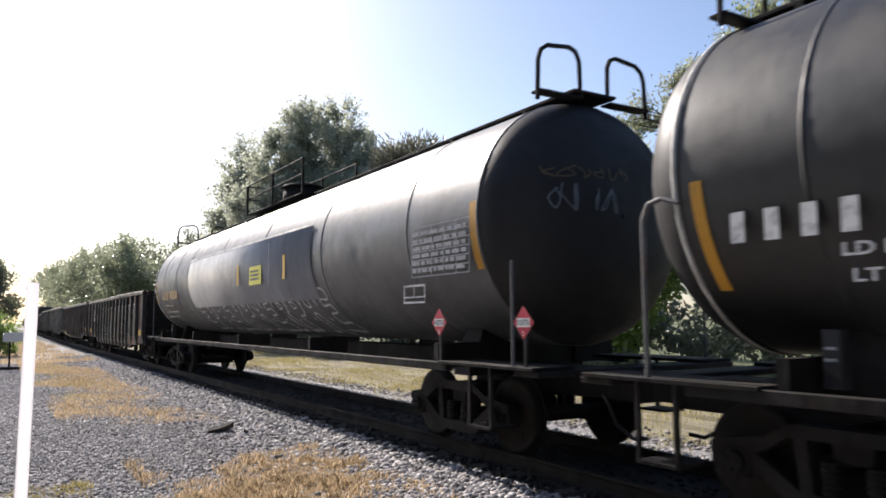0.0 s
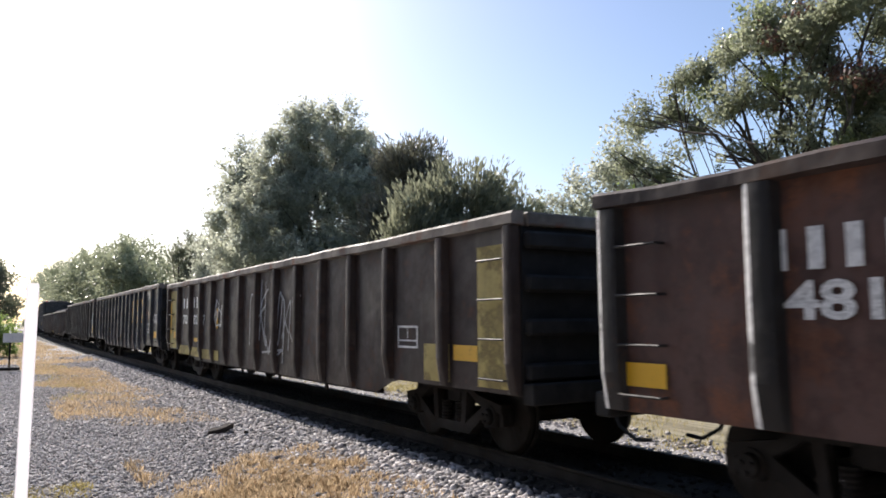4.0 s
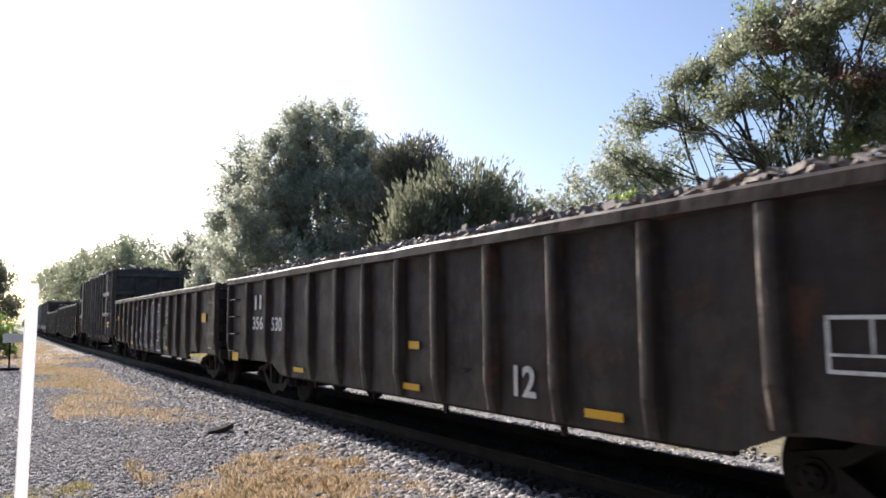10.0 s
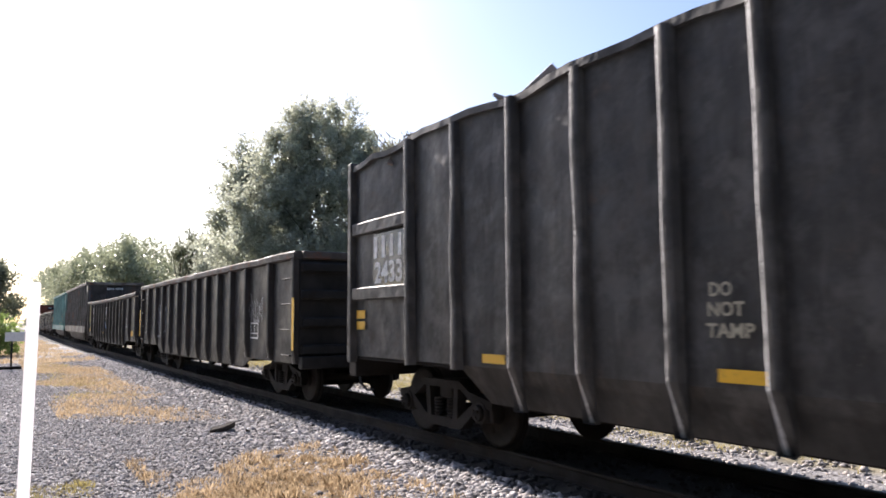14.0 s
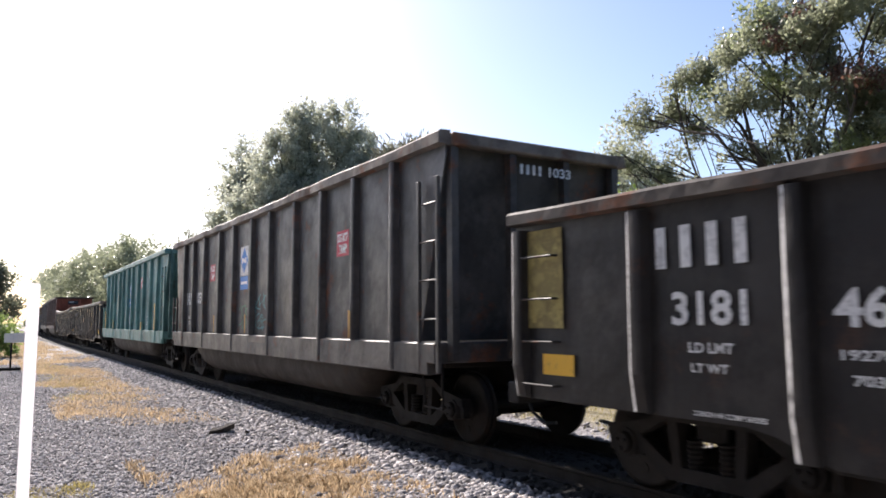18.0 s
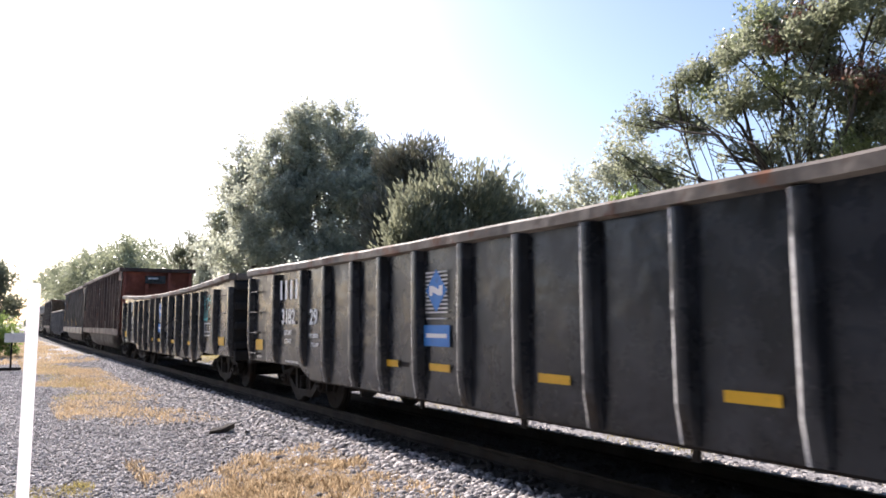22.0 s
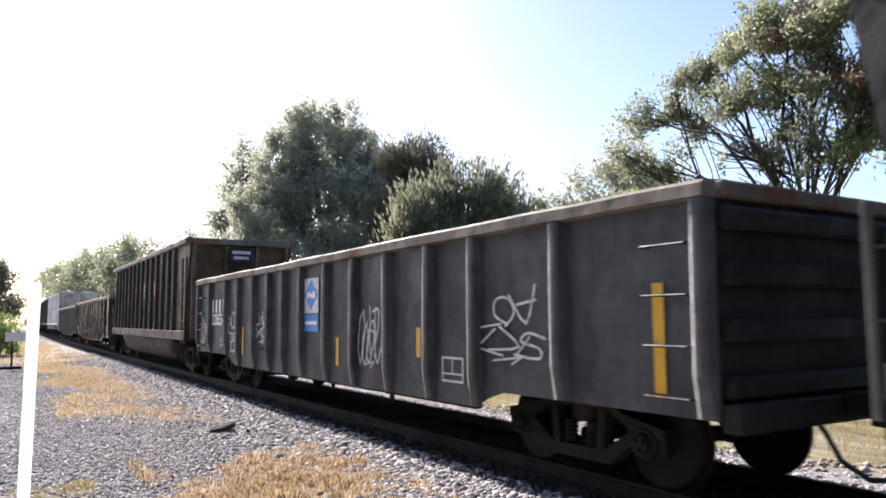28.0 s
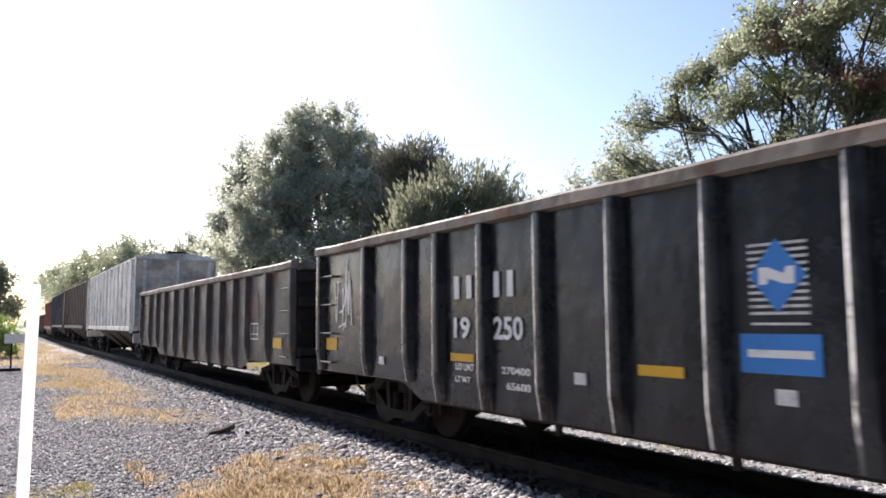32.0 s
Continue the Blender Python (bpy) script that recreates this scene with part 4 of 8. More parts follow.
def scrap_gondola(rows, L, top, paint, label):
    """A home-built high gondola: extended ribbed sides with a battered, wavy top edge, ribs that run in to the belly, end beams."""
    car = empty("high_gondola_car", label, "freight car", "cars of the train")
    h, sheet, lift = L / 2, HALF - RIB, 0.62
    rng = random.Random(9)
    wave = lambda y, s: top + 0.03 * math.sin(y * 1.9 + s) + 0.022 * math.sin(y * 4.3 + 2 * s) - (0.10 if y > h - 0.6 else 0) + 0.14 * max(0.0, min(1.0, (-y - h + 1.9) / 1.7)) ** 1.5
    for s in (-1, 1):
        bm = bmesh.new()
        n = 40
        cols = []
        for i in range(n + 1):
            y = -h + L * i / n
            lo = 1.0 if abs(y) > h - 3.2 else lift
            dx = 0.03 * math.sin(y * 2.7 + s)
            cols.append([bm.verts.new((s * (sheet + q) + (dx if z > 2 else 0), y, z)) for z, q in ((lo, -0.22), (1.05, 0), (2.3, 0.0), (wave(y, s), 0.0))])
        for p, q in zip(cols, cols[1:]):
            for k in range(3):
                bm.faces.new((p[k], p[k + 1], q[k + 1], q[k]))
        bmesh.ops.solidify(bm, geom=bm.faces[:], thickness=0.02)
        part("side_panel", bm, paint, car)
        bm = bmesh.new()
        for i in range(n):
            y0, y1 = -h + L * i / n, -h + L * (i + 1) / n
            dx0, dx1 = 0.03 * math.sin(y0 * 2.7 + s), 0.03 * math.sin(y1 * 2.7 + s)
            v = [bm.verts.new((s * (sheet + q) + dx, y, wave(y, s) + z)) for y, dx in ((y0, dx0), (y1, dx1)) for q, z in ((-0.04, -0.06), (0.06, -0.06), (0.06, 0.02), (-0.04, 0.02))]
            for k in range(4):
                bm.faces.new((v[k], v[(k + 1) % 4], v[4 + (k + 1) % 4], v[4 + k]))
        bmesh.ops.remove_doubles(bm, verts=bm.verts, dist=0.001)
        part("top_chord", bm, paint, car)
    for y in (5.35, 4.25, 3.15, 2.1, 1.05, 0.15, -0.85, -1.9, -2.95, -4.0, -5.6):
        low = 1.0 if abs(y) > h - 3.2 else lift
        for s in (-1, 1):
            t = top + 0.02 - rng.uniform(0, 0.08)
            d = rng.uniform(-0.02, 0.02)
            bm = rib_mesh(paint, ((low, -0.10 if low < 1 else RIB), (1.08, RIB), (1.7, RIB + d * 0.5), (2.4, RIB - d), (3.1, RIB + d), (t, RIB)), 0.065)
            turn = Matrix.Rotation(math.pi, 4, "Z") if s > 0 else Matrix()
            part("rib", bm, paint, car, m=Matrix.Translation((s * sheet, y, 0)) @ turn @ Matrix.Rotation(rng.uniform(-0.012, 0.012), 4, "X"))
    for s in (-1, 1):
        part("end_panel", boxes((-sheet + 0.03, sheet - 0.03, s * h - 0.02, s * h + 0.02, 0.95, top - (0.12 if s > 0 else 0.0))), paint, car)
        for z in (1.3, 1.96, 2.92, top - 0.25):
            part("end_beam", soften(boxes((-sheet, sheet, s * (h + 0.10) - 0.08, s * (h + 0.10) + 0.08, z - 0.09, z + 0.09)), 0.02), paint, car)
            for e in (-1, 1):
                if z > 1.5 and z < 3:
                    part("side_beam", soften(boxes((e * (HALF - 0.06) - 0.05, e * (HALF - 0.06) + 0.05, s * (h - (0.92 if s > 0 else 1.62)) - (0.84 if s > 0 else 1.52), s * (h - (0.92 if s > 0 else 1.62)) + (0.84 if s > 0 else 1.52), z - 0.09, z + 0.09)), 0.015), paint, car)
        for x in (-1.35, -0.5, 0.5, 1.35):
            part("end_post", soften(boxes((x - 0.06, x + 0.06, s * (h + 0.06) - 0.09, s * (h + 0.06) + 0.09, 0.85, top - 0.05)), 0.015), paint, car)
        part("end_sill", soften(boxes((-sheet, sheet, s * (h + 0.08) - 0.12, s * (h + 0.08) + 0.12, 0.74, 1.02)), 0.015), IRON, car)
        for e in (-1, 1):
            part("corner_post", soften(boxes((e * (HALF - 0.06) - 0.06, e * (HALF - 0.06) + 0.06, s * h - 0.06, s * h + 0.06, 0.95, top - 0.02)), 0.015), paint, car)
    ladder(car, -HALF + 0.02, -h + 0.42, 0.75, top - 0.25, 0.42, paint, 8, -0.04)
    ladder(car, HALF + 0.06, h - 0.42, 0.75, top - 0.25, 0.42, paint, 8, -0.04)
    part("floor", boxes((-sheet + 0.03, sheet - 0.03, -h + 0.03, h - 0.03, 1.0, 1.05)), IRON, car)
    part("belly", boxes((-1.15, 1.15, -h + 3.3, h - 3.3, lift - 0.03, lift)), IRON, car)
    part("centre_sill", soften(boxes((-0.18, 0.18, -h - 0.2, h + 0.2, 0.68, 0.98)), 0.015), IRON, car)
    running_gear(car, L, 1.85, 0.9)
    rows.append(car)
    return car


def shell(bm, profile, n=40, a0=0.0, a1=2 * math.pi, cz=2.75):
    """A surface of revolution about the car's length from (y, radius) pairs, between two angles from straight up."""
    full = a1 - a0 > 6.2
    k = n if full else n + 1
    rings = [[bm.verts.new((r * math.sin(a0 + (a1 - a0) * i / n), y, cz + r * math.cos(a0 + (a1 - a0) * i / n))) for i in range(k)] for y, r in profile]
    for p, q in zip(rings, rings[1:]):
        for i in range(n):
            f = bm.faces.new((p[i], p[(i + 1) % k], q[(i + 1) % k], q[i]))
            f.smooth = True
    return rings


def tank_car(rows, label, paint, rear):
    """A long pressure tank car: jacketed tank with domed heads and weld seams, top walkway and manway housing, sills, saddles, platforms, handrails."""
    car = empty("tank_car", label, "tank car", "cars of the train")
    R, cz, half, back = 1.49, 2.75, 9.35, 9.21 if rear else 9.40
    head = [(0.78 * math.sin(a), R * math.cos(a) ** 0.75) for a in [i * 0.157 for i in range(10)]] + [(0.78, 0.02)]
    bm = bmesh.new()
    shell(bm, [(-half, R), (-6, R), (-3, R), (0, R), (3, R), (6, R), (back, R)], 48, cz=cz)
    part("tank", bm, paint, car, "dark grey dusty tank jacket")
    for s in (-1, 1):
        bm = bmesh.new()
        shell(bm, [(s * ((back if s > 0 else half) + y), r) for y, r in head], 48, cz=cz)
        part("tank_head", bm, HEAD, car, "domed black tank head")
    for y in (-half, -7.7, -4.75, -1.6, 1.6, 4.75, 6.4, 8.15, back):
        bm = bmesh.new()
        shell(bm, [(y - 0.02, R), (y - 0.012, R + 0.009), (y + 0.012, R + 0.009), (y + 0.02, R)], 48, cz=cz)
        part("seam", bm, paint, car)
    bm = bmesh.new()
    shell(bm, [(back + 0.02, R - 0.002), (back + 0.024, R + 0.016), (back + 0.052, R + 0.016), (back + 0.065, R - 0.012)], 48, cz=cz)
    part("rolled_edge", bm, LIGHT, car, "pale worn rolled edge of the jacket")
    for s in (-1, 1):
        part("jacking_pad", soften(boxes((s * 1.13 - 0.06, s * 1.13 + 0.06, 8.13, 8.27, 1.09, 1.50)), 0.008), HEAD, car)
    for z in (1.27, 1.35):
        bars(car, 8.25, 8.15, z, z + 0.04, 1, GREY, 1.195, 21)
    for s in (-1, 1):
        bm = bmesh.new()
        shell(bm, [(-4.3, R + 0.005), (-4.29, R + 0.04), (4.63, R + 0.04), (4.64, R + 0.005)], 14, s * 1.26 if s > 0 else -2.12, s * 2.12 if s > 0 else -1.26, cz)
        part("belt_panel", bm, PANEL, car, "grey jacket panel along the tank")
        bm = bmesh.new()
        shell(bm, [(-4.33, R + 0.045), (4.67, R + 0.045)], 2, 1.235 if s > 0 else -1.265, 1.265 if s > 0 else -1.235, cz)
        part("panel_trim", bm, LIGHT, car)
        part("side_sill_bar", soften(boxes((s * 1.46 - 0.05, s * 1.46 + 0.05, -8.7, 9.2, 0.98, 1.08)), 0.008), IRON, car)
        for y in (-9.4, 9.5):
            part("running_board", soften(boxes((s * 1.25 - 0.28, s * 1.25 + 0.28, y - 0.95, y + 0.85, 1.06, 1.10)), 0.006), IRON, car)
            if y > 0:
                part("handrail", tube(bmesh.new(), [(s * 1.50, y + 0.08, 1.10), (s * 1.50, y + 0.08, 2.40), (s * 1.50, y + 0.02, 2.53), (s * 1.50, y - 0.12, 2.56), (s * 1.50, y - 0.30, 2.50)], 0.022), RAIL, car)
            else:
                part("handrail", tube(bmesh.new(), [(s * 1.50, y - 0.60, 1.10), (s * 1.50, y - 0.60, 2.20)], 0.020), RAIL, car)
            part("step", boxes((s * 1.35 - 0.18, s * 1.35 + 0.18, y - 0.2, y + 0.2, 0.40, 0.43)), IRON, car)
            for e in (-0.2, 0.2):
                part("step_hanger", boxes((s * 1.5 - 0.02, s * 1.5 + 0.02, y + e - 0.02, y + e + 0.02, 0.40, 1.06)), IRON, car)
        for y in (-8.4, -4.2, 0.0, 4.2, 8.4):
            part("sill_bracket", boxes((s * 1.1 - 0.36, s * 1.1 + 0.34, y - 0.05, y + 0.05, 1.0, 1.30)), IRON, car)
        bm = bmesh.new()
        prism(bm, [(1.15 * math.cos(a), 2.75 - 1.49 * math.sin(a)) for a in (0.90, 1.1, 1.3, 1.5708, 1.84, 2.04, 2.24)] + [(-0.95, 0.88), (0.95, 0.88)], "y", s * 8.2 - 0.2, s * 8.2 + 0.2)
        part("bolster_saddle", bm, IRON, car)
        part("stub_sill", soften(boxes((-0.2, 0.2, s * 8.9 - 1.6, s * 8.9 + 1.5, 0.68, 1.02)), 0.02), IRON, car)
        part("end_platform", soften(boxes((-1.5, 1.5, s * 10.2 - 0.2, s * 10.2 + 0.2, 1.0, 1.06)), 0.01), IRON, car)
    part("centre_sill", soften(boxes((-0.16, 0.16, -7.3, 7.3, 0.85, 1.18)), 0.015), IRON, car)
    # top: walkway, manway housing with lid, rails
    part("walkway", soften(boxes((-0.34, 0.34, -9.75, 9.3, 4.27, 4.31)), 0.006), IRON, car)
    for y in [-8.8 + 1.76 * i for i in range(11)]:
        part("walkway_bracket", boxes((-0.36, 0.36, y - 0.04, y + 0.04, 4.20, 4.268)), IRON, car)
    bm = bmesh.new()
    rod(bm, (0, 0, 4.15), (0, 0, 4.66), 0.46, n=24)
    part("manway", bm, IRON, car)
    bm = bmesh.new()
    rod(bm, (0, 0, 4.66), (0, 0, 4.71), 0.52, 0.47, n=24)
    rod(bm, (0, 0, 4.71), (0, 0, 4.77), 0.47, 0.2, n=24)
    part("manway_lid", bm, IRON, car)
    part("manway_platform", soften(boxes((-0.62, 0.62, -1.6, 2.3, 4.265, 4.295)), 0.006), IRON, car)
    for s in (-1, 1):
        for z in (4.68, 5.02):
            part("platform_rail", tube(bmesh.new(), [(s * 0.62, -1.6, z), (s * 0.62, 2.3, z), (s * 0.30, 2.3, z)], 0.02), IRON, car)
        for y in (-1.6, 0.35, 2.3):
            part("rail_post", boxes((s * 0.62 - 0.025, s * 0.62 + 0.025, y - 0.025, y + 0.025, 4.27, 5.02)), IRON, car)
        for y in (-9.72, 9.2):
            part("end_loop", tube(bmesh.new(), [(s * 0.88, y, 4.10), (s * 0.86, y, 4.58), (s * 0.82, y, 4.70), (s * 0.72, y, 4.77), (s * 0.38, y, 4.81), (s * 0.28, y, 4.77), (s * 0.23, y, 4.66), (s * 0.22, y, 4.24)], 0.028), IRON, car)
            part("loop_step", soften(boxes((s * 0.55 - 0.33, s * 0.55 + 0.33, y - 0.06, y + 0.12, 4.19, 4.22)), 0.006), IRON, car)
    running_gear(car, 20.3, 1.95, 0.55)
    rows.append(car)
    return car


def head_tag(car, x0, x1, z0, z1, mat, seed, w=0.022):
    """Faint hand-sprayed loops on the domed front head of a tank."""
    rng = random.Random(seed)
    n = 6
    for k in range(n):
        bm = bmesh.new()
        u = x0 + (x1 - x0) * k / n
        step = (x1 - x0) / n
        pts = curve_through([(u + step * rng.uniform(0, 1.1), z0 + (z1 - z0) * v) for v in (rng.uniform(0.8, 1), rng.uniform(0.4, 0.6), rng.uniform(0, 0.2), rng.uniform(0.1, 0.5), rng.uniform(0.6, 1))], 4)
        for j, quad in enumerate(ribbon(pts, w)):
            corners = []
            for x, z in quad:
                c = min(1.0, math.hypot(x, z - 2.75) / 1.49) ** (4 / 3)
                corners.append(bm.verts.new((x, -9.35 - 0.78 * math.sqrt(1 - c * c) - 0.010 - 0.0003 * (j % 9), z)))
            bm.faces.new(corners)
        part("graffiti_line", bm, mat, car, "faint sprayed tag on the tank head")


def tank_band(car, y, w, a0, a1, mat, name="reflector"):
    """A strip that follows the near side of the tank; the angles run from straight up."""
    bm = bmesh.new()
    shell(bm, [(y - w / 2, 1.497), (y + w / 2, 1.497)], 10, -a1, -a0)
    part(name, bm, mat, car)


ALPHABET = {"E": ((0, 0), (0, 0.95), (0.85, 1), (0.85, 0.78), (0.35, 0.75), (0.35, 0.6), (0.75, 0.6), (0.75, 0.42), (0.35, 0.4), (0.35, 0.22), (0.9, 0.22), (0.9, 0), (0, 0)),
            "P": ((0, 0), (0, 0.95), (0.7, 1), (0.95, 0.8), (0.95, 0.55), (0.7, 0.38), (0.35, 0.36), (0.35, 0), (0, 0)),
            "H": ((0, 0), (0, 1), (0.32, 1), (0.32, 0.62), (0.62, 0.62), (0.62, 1), (0.95, 1), (0.95, 0), (0.62, 0), (0.62, 0.38), (0.32, 0.38), (0.32, 0), (0, 0)),
            "R": ((0, 0), (0, 0.95), (0.7, 1), (0.95, 0.8), (0.9, 0.55), (0.7, 0.45), (1, 0), (0.65, 0), (0.4, 0.35), (0.32, 0), (0, 0))}


def outlined_letter(car, letter, y, w, z0, z1, mat, rng):
    """One sprayed letter outline that wraps round the belly of the tank."""
    pts = curve_through([(u * w + (1 - v) * 0.30 + rng.uniform(-0.02, 0.02), z0 + v * (z1 - z0) + rng.uniform(-0.02, 0.02)) for u, v in ALPHABET[letter]], 3)
    quads = ribbon(pts, 0.034)
    if letter in "PR":
        quads += ribbon([(u * w + (1 - v) * 0.30, z0 + v * (z1 - z0)) for u, v in ((0.35, 0.76), (0.62, 0.73), (0.6, 0.6), (0.35, 0.57), (0.35, 0.76))], 0.03)
    bm = bmesh.new()
    for k, o in enumerate(quads):
        bm.faces.new([bm.verts.new((-math.sqrt(1.49 ** 2 - (v - 2.75) ** 2) - 0.005 - 0.0002 * (k % 9), y - u, v)) for u, v in o])
    part("graffiti_letter", bm, mat, car, "pale sprayed letter outline")


def placard(car, y, z):
    """A flammable-gas placard: a red diamond with a white panel and its number, on a post."""
    part("placard_post", boxes((-1.50, -1.47, y - 0.02, y + 0.02, 1.08, z)), GRAB, car)
    s = 0.17
    shape(car, "placard", [((-s, 0), (0, -s), (s, 0), (0, s))], RED, y, z, 1.512)
    shape(car, "placard_panel", [rect(-0.105, 0.105, -0.045, 0.045)], BRIGHT, y, z, 1.516)
    letters(car, "1075", y + 0.09, y - 0.09, z - 0.032, z + 0.032, NAVY, 1.520, "placard_number")
    letters(car, "2", y + 0.012, y - 0.012, z - 0.135, z - 0.085, BRIGHT, 1.516, "placard_number")


def covered_hopper(rows, L, top, paint, label):
    """A covered hopper: ribbed sides, roof with hatches and walkway, slanted end sheets, discharge hoppers below."""
    car = empty("covered_hopper_car", label, "freight car", "cars of the train")
    h = L / 2
    for s in (-1, 1):
        part("side_panel", boxes((s * (HALF - 0.06) - 0.015, s * (HALF - 0.06) + 0.015, -h + 0.3, h - 0.3, 1.45, top - 0.25)), paint, car)
        for i in range(13):
            y = -h + 0.9 + (L - 1.8) * i / 12
            part("rib", soften(boxes((s * HALF - 0.045, s * HALF + 0.02, y - 0.05, y + 0.05, 1.45, top - 0.25)), 0.01), paint, car)
        part("side_sill", soften(boxes((s * (HALF - 0.05) - 0.09, s * (HALF - 0.05) + 0.09, -h, h, 1.28, 1.46)), 0.012), paint, car)
        bm = bmesh.new()
        prism(bm, ((s * (h - 0.28), top - 0.25), (s * (h - 0.34), top - 0.25), (s * (h - 1.9), 1.3), (s * (h - 1.84), 1.3)), "x", -HALF + 0.08, HALF - 0.08)
        part("end_panel", bm, paint, car)
        for x in (-1.2, 0, 1.2):
            part("end_post", boxes((x - 0.05, x + 0.05, s * (h - 0.2) - 0.05, s * (h - 0.2) + 0.05, 1.0, top - 0.3)), paint, car)
        part("end_sill", soften(boxes((-HALF, HALF, s * (h - 0.1) - 0.1, s * (h - 0.1) + 0.1, 0.85, 1.2)), 0.015), paint, car)
        ladder(car, -HALF + 0.02, s * (h - 0.35), 1.2, top - 0.3, 0.42, paint, 8)
    bm = bmesh.new()
    prism(bm, ((-HALF + 0.02, top - 0.25), (-HALF + 0.02, top - 0.17), (-0.8, top - 0.03), (0, top), (0.8, top - 0.03), (HALF - 0.02, top - 0.17), (HALF - 0.02, top - 0.25)), "y", -h + 0.2, h - 0.2)
    part("roof", bm, paint, car)
    part("roof_walk", boxes((-0.35, 0.35, -h + 0.3, h - 0.3, top + 0.04, top + 0.08)), GRAB, car)
    for y in (-5, -2.5, 0, 2.5, 5):
        for s in (-1, 1):
            part("hatch", rod(bmesh.new(), (s * 0.75, y, top - 0.05), (s * 0.75, y, top + 0.08), 0.38, n=16), paint, car)
    for y in (-3.4, 0, 3.4):
        bm = bmesh.new()
        ringa = [bm.verts.new((x, yy, 1.3)) for x, yy in ((-1.4, y - 1.6), (1.4, y - 1.6), (1.4, y + 1.6), (-1.4, y + 1.6))]
        ringb = [bm.verts.new((x, yy, 0.42)) for x, yy in ((-0.4, y - 0.4), (0.4, y - 0.4), (0.4, y + 0.4), (-0.4, y + 0.4))]
        for i in range(4):
            bm.faces.new((ringa[i], ringa[(i + 1) % 4], ringb[(i + 1) % 4], ringb[i]))
        bm.faces.new(ringb)
        part("discharge_hopper", bm, TUBGRIME, car)
    part("centre_sill", soften(boxes((-0.16, 0.16, -h, h, 0.7, 1.0)), 0.015), IRON, car)
    running_gear(car, L, 1.9, 0.62)
    rows.append(car)
    return car


def heap(L, z, rise, seed, label, name="scrap_load", sheets=16):
    """A heaped load of torn scrap that lies in a car: a rough bed with many bent pieces."""
    rng = random.Random(seed)
    ob = empty(name, label, "scrap metal")
    h, w = L / 2 - 0.2, HALF - 0.22
    bm = bmesh.new()
    nx, ny = 10, int(L * 2.2)
    grid = [[bm.verts.new((-w + 2 * w * i / nx, -h + 2 * h * j / ny,
                           z - 0.12 + rise * (1 - (2 * i / nx - 1) ** 4) * (0.75 + 0.5 * noise.noise((i * 0.5, j * 0.23, seed))) + rng.uniform(-0.02, 0.02))) for i in range(nx + 1)] for j in range(ny + 1)]
    for j in range(ny):
        for i in range(nx):
            bm.faces.new((grid[j][i], grid[j][i + 1], grid[j + 1][i + 1], grid[j + 1][i]))
    part("scrap_bed", bm, SCRAP, ob)
    bm = bmesh.new()
    for k in range(3200):
        x, y = rng.uniform(-w, w), rng.uniform(-h, h)
        zz = z - 0.08 + rise * (1 - (x / w) ** 4) * 0.85 + rng.uniform(0, 0.08)
        a, b, c = rng.uniform(0.015, 0.06), rng.uniform(0.025, 0.10) * (2.0 if k % 29 == 0 else 1), rng.uniform(0.006, 0.03)
        m = Matrix.Translation((x, y, zz)) @ Euler((rng.uniform(-0.9, 0.9), rng.uniform(-0.9, 0.9), rng.uniform(0, 3))).to_matrix().to_4x4()
        for v in box(bm, -a, a, -b, b, -c, c):
            v.co = m @ v.co
    tagged(part("loose_scrap", bm, SCRAP, ob), kind="stuff")
    # larger torn sheets and bars that stick out along the near edge
    for k in range(sheets):
        bm = bmesh.new()
        a, b, c = rng.uniform(0.05, 0.16), rng.uniform(0.14, 0.40), rng.uniform(0.006, 0.015)
        box(bm, -a, a, -b, b, -c, c)
        for v in bm.verts:
            v.co += Vector((0, 0, 0.10 * noise.noise(v.co * 6 + Vector((k, 0, 0)))))
        m = Matrix.Translation((rng.uniform(-w * 0.95, -w * 0.4), -h + 2 * h * (k + rng.random()) / sheets, z + rise * 0.7 + rng.uniform(0, 0.12))) @ Euler((rng.uniform(-0.8, 0.8), rng.uniform(-0.8, 0.8), rng.uniform(0, 3))).to_matrix().to_4x4()
        part("scrap_sheet", bm, (SCRAP, LIGHT, SCRAP, RED, GREY, SCRAP, BLUE)[k % 7], ob, "torn bent sheet of scrap", m)
    return ob


# ---- paints of the cars ----
BLACK = steel("black_gondola_paint", (0.0125, 0.0145, 0.0185), 0.06, 0.12, 0.17, dust_tone=(0.0688, 0.0726, 0.0798), streak=0.14, dent=0.35, gloss=0.38)
FADED = steel("faded_black_paint", (0.047, 0.045, 0.0445), 0.40, 0.32, 0.38)
SOOT = steel("sooty_steel", (0.031, 0.0305, 0.030), 0.36, 0.5, 0.42, (0.05, 0.036, 0.028), (0.13, 0.122, 0.112), 0.45, 3.0, 0.9, chalky=0.9)
NAVYP = steel("blue_black_paint", (0.015, 0.019, 0.027), 0.30, 0.25, 0.28, dust_tone=(0.105, 0.105, 0.108))
OXIDE = steel("oxide_red_paint", (0.06, 0.028, 0.022), 0.55, 0.3, 0.5)
BROWN = steel("brown_paint", (0.026, 0.0165, 0.014), 0.38, 0.28, 0.45, (0.072, 0.032, 0.0176))
RUSTY = steel("rusted_black_paint", (0.022, 0.0165, 0.015), 0.45, 0.28, 0.5, (0.064, 0.0304, 0.0176))
DUSKY = steel("sooty_black_paint", (0.0155, 0.0142, 0.014), 0.38, 0.28, 0.40, (0.045, 0.024, 0.016), (0.06, 0.053, 0.047))
GREYP = steel("grey_green_paint", (0.047, 0.050, 0.056), 0.28, 0.35, 0.5)
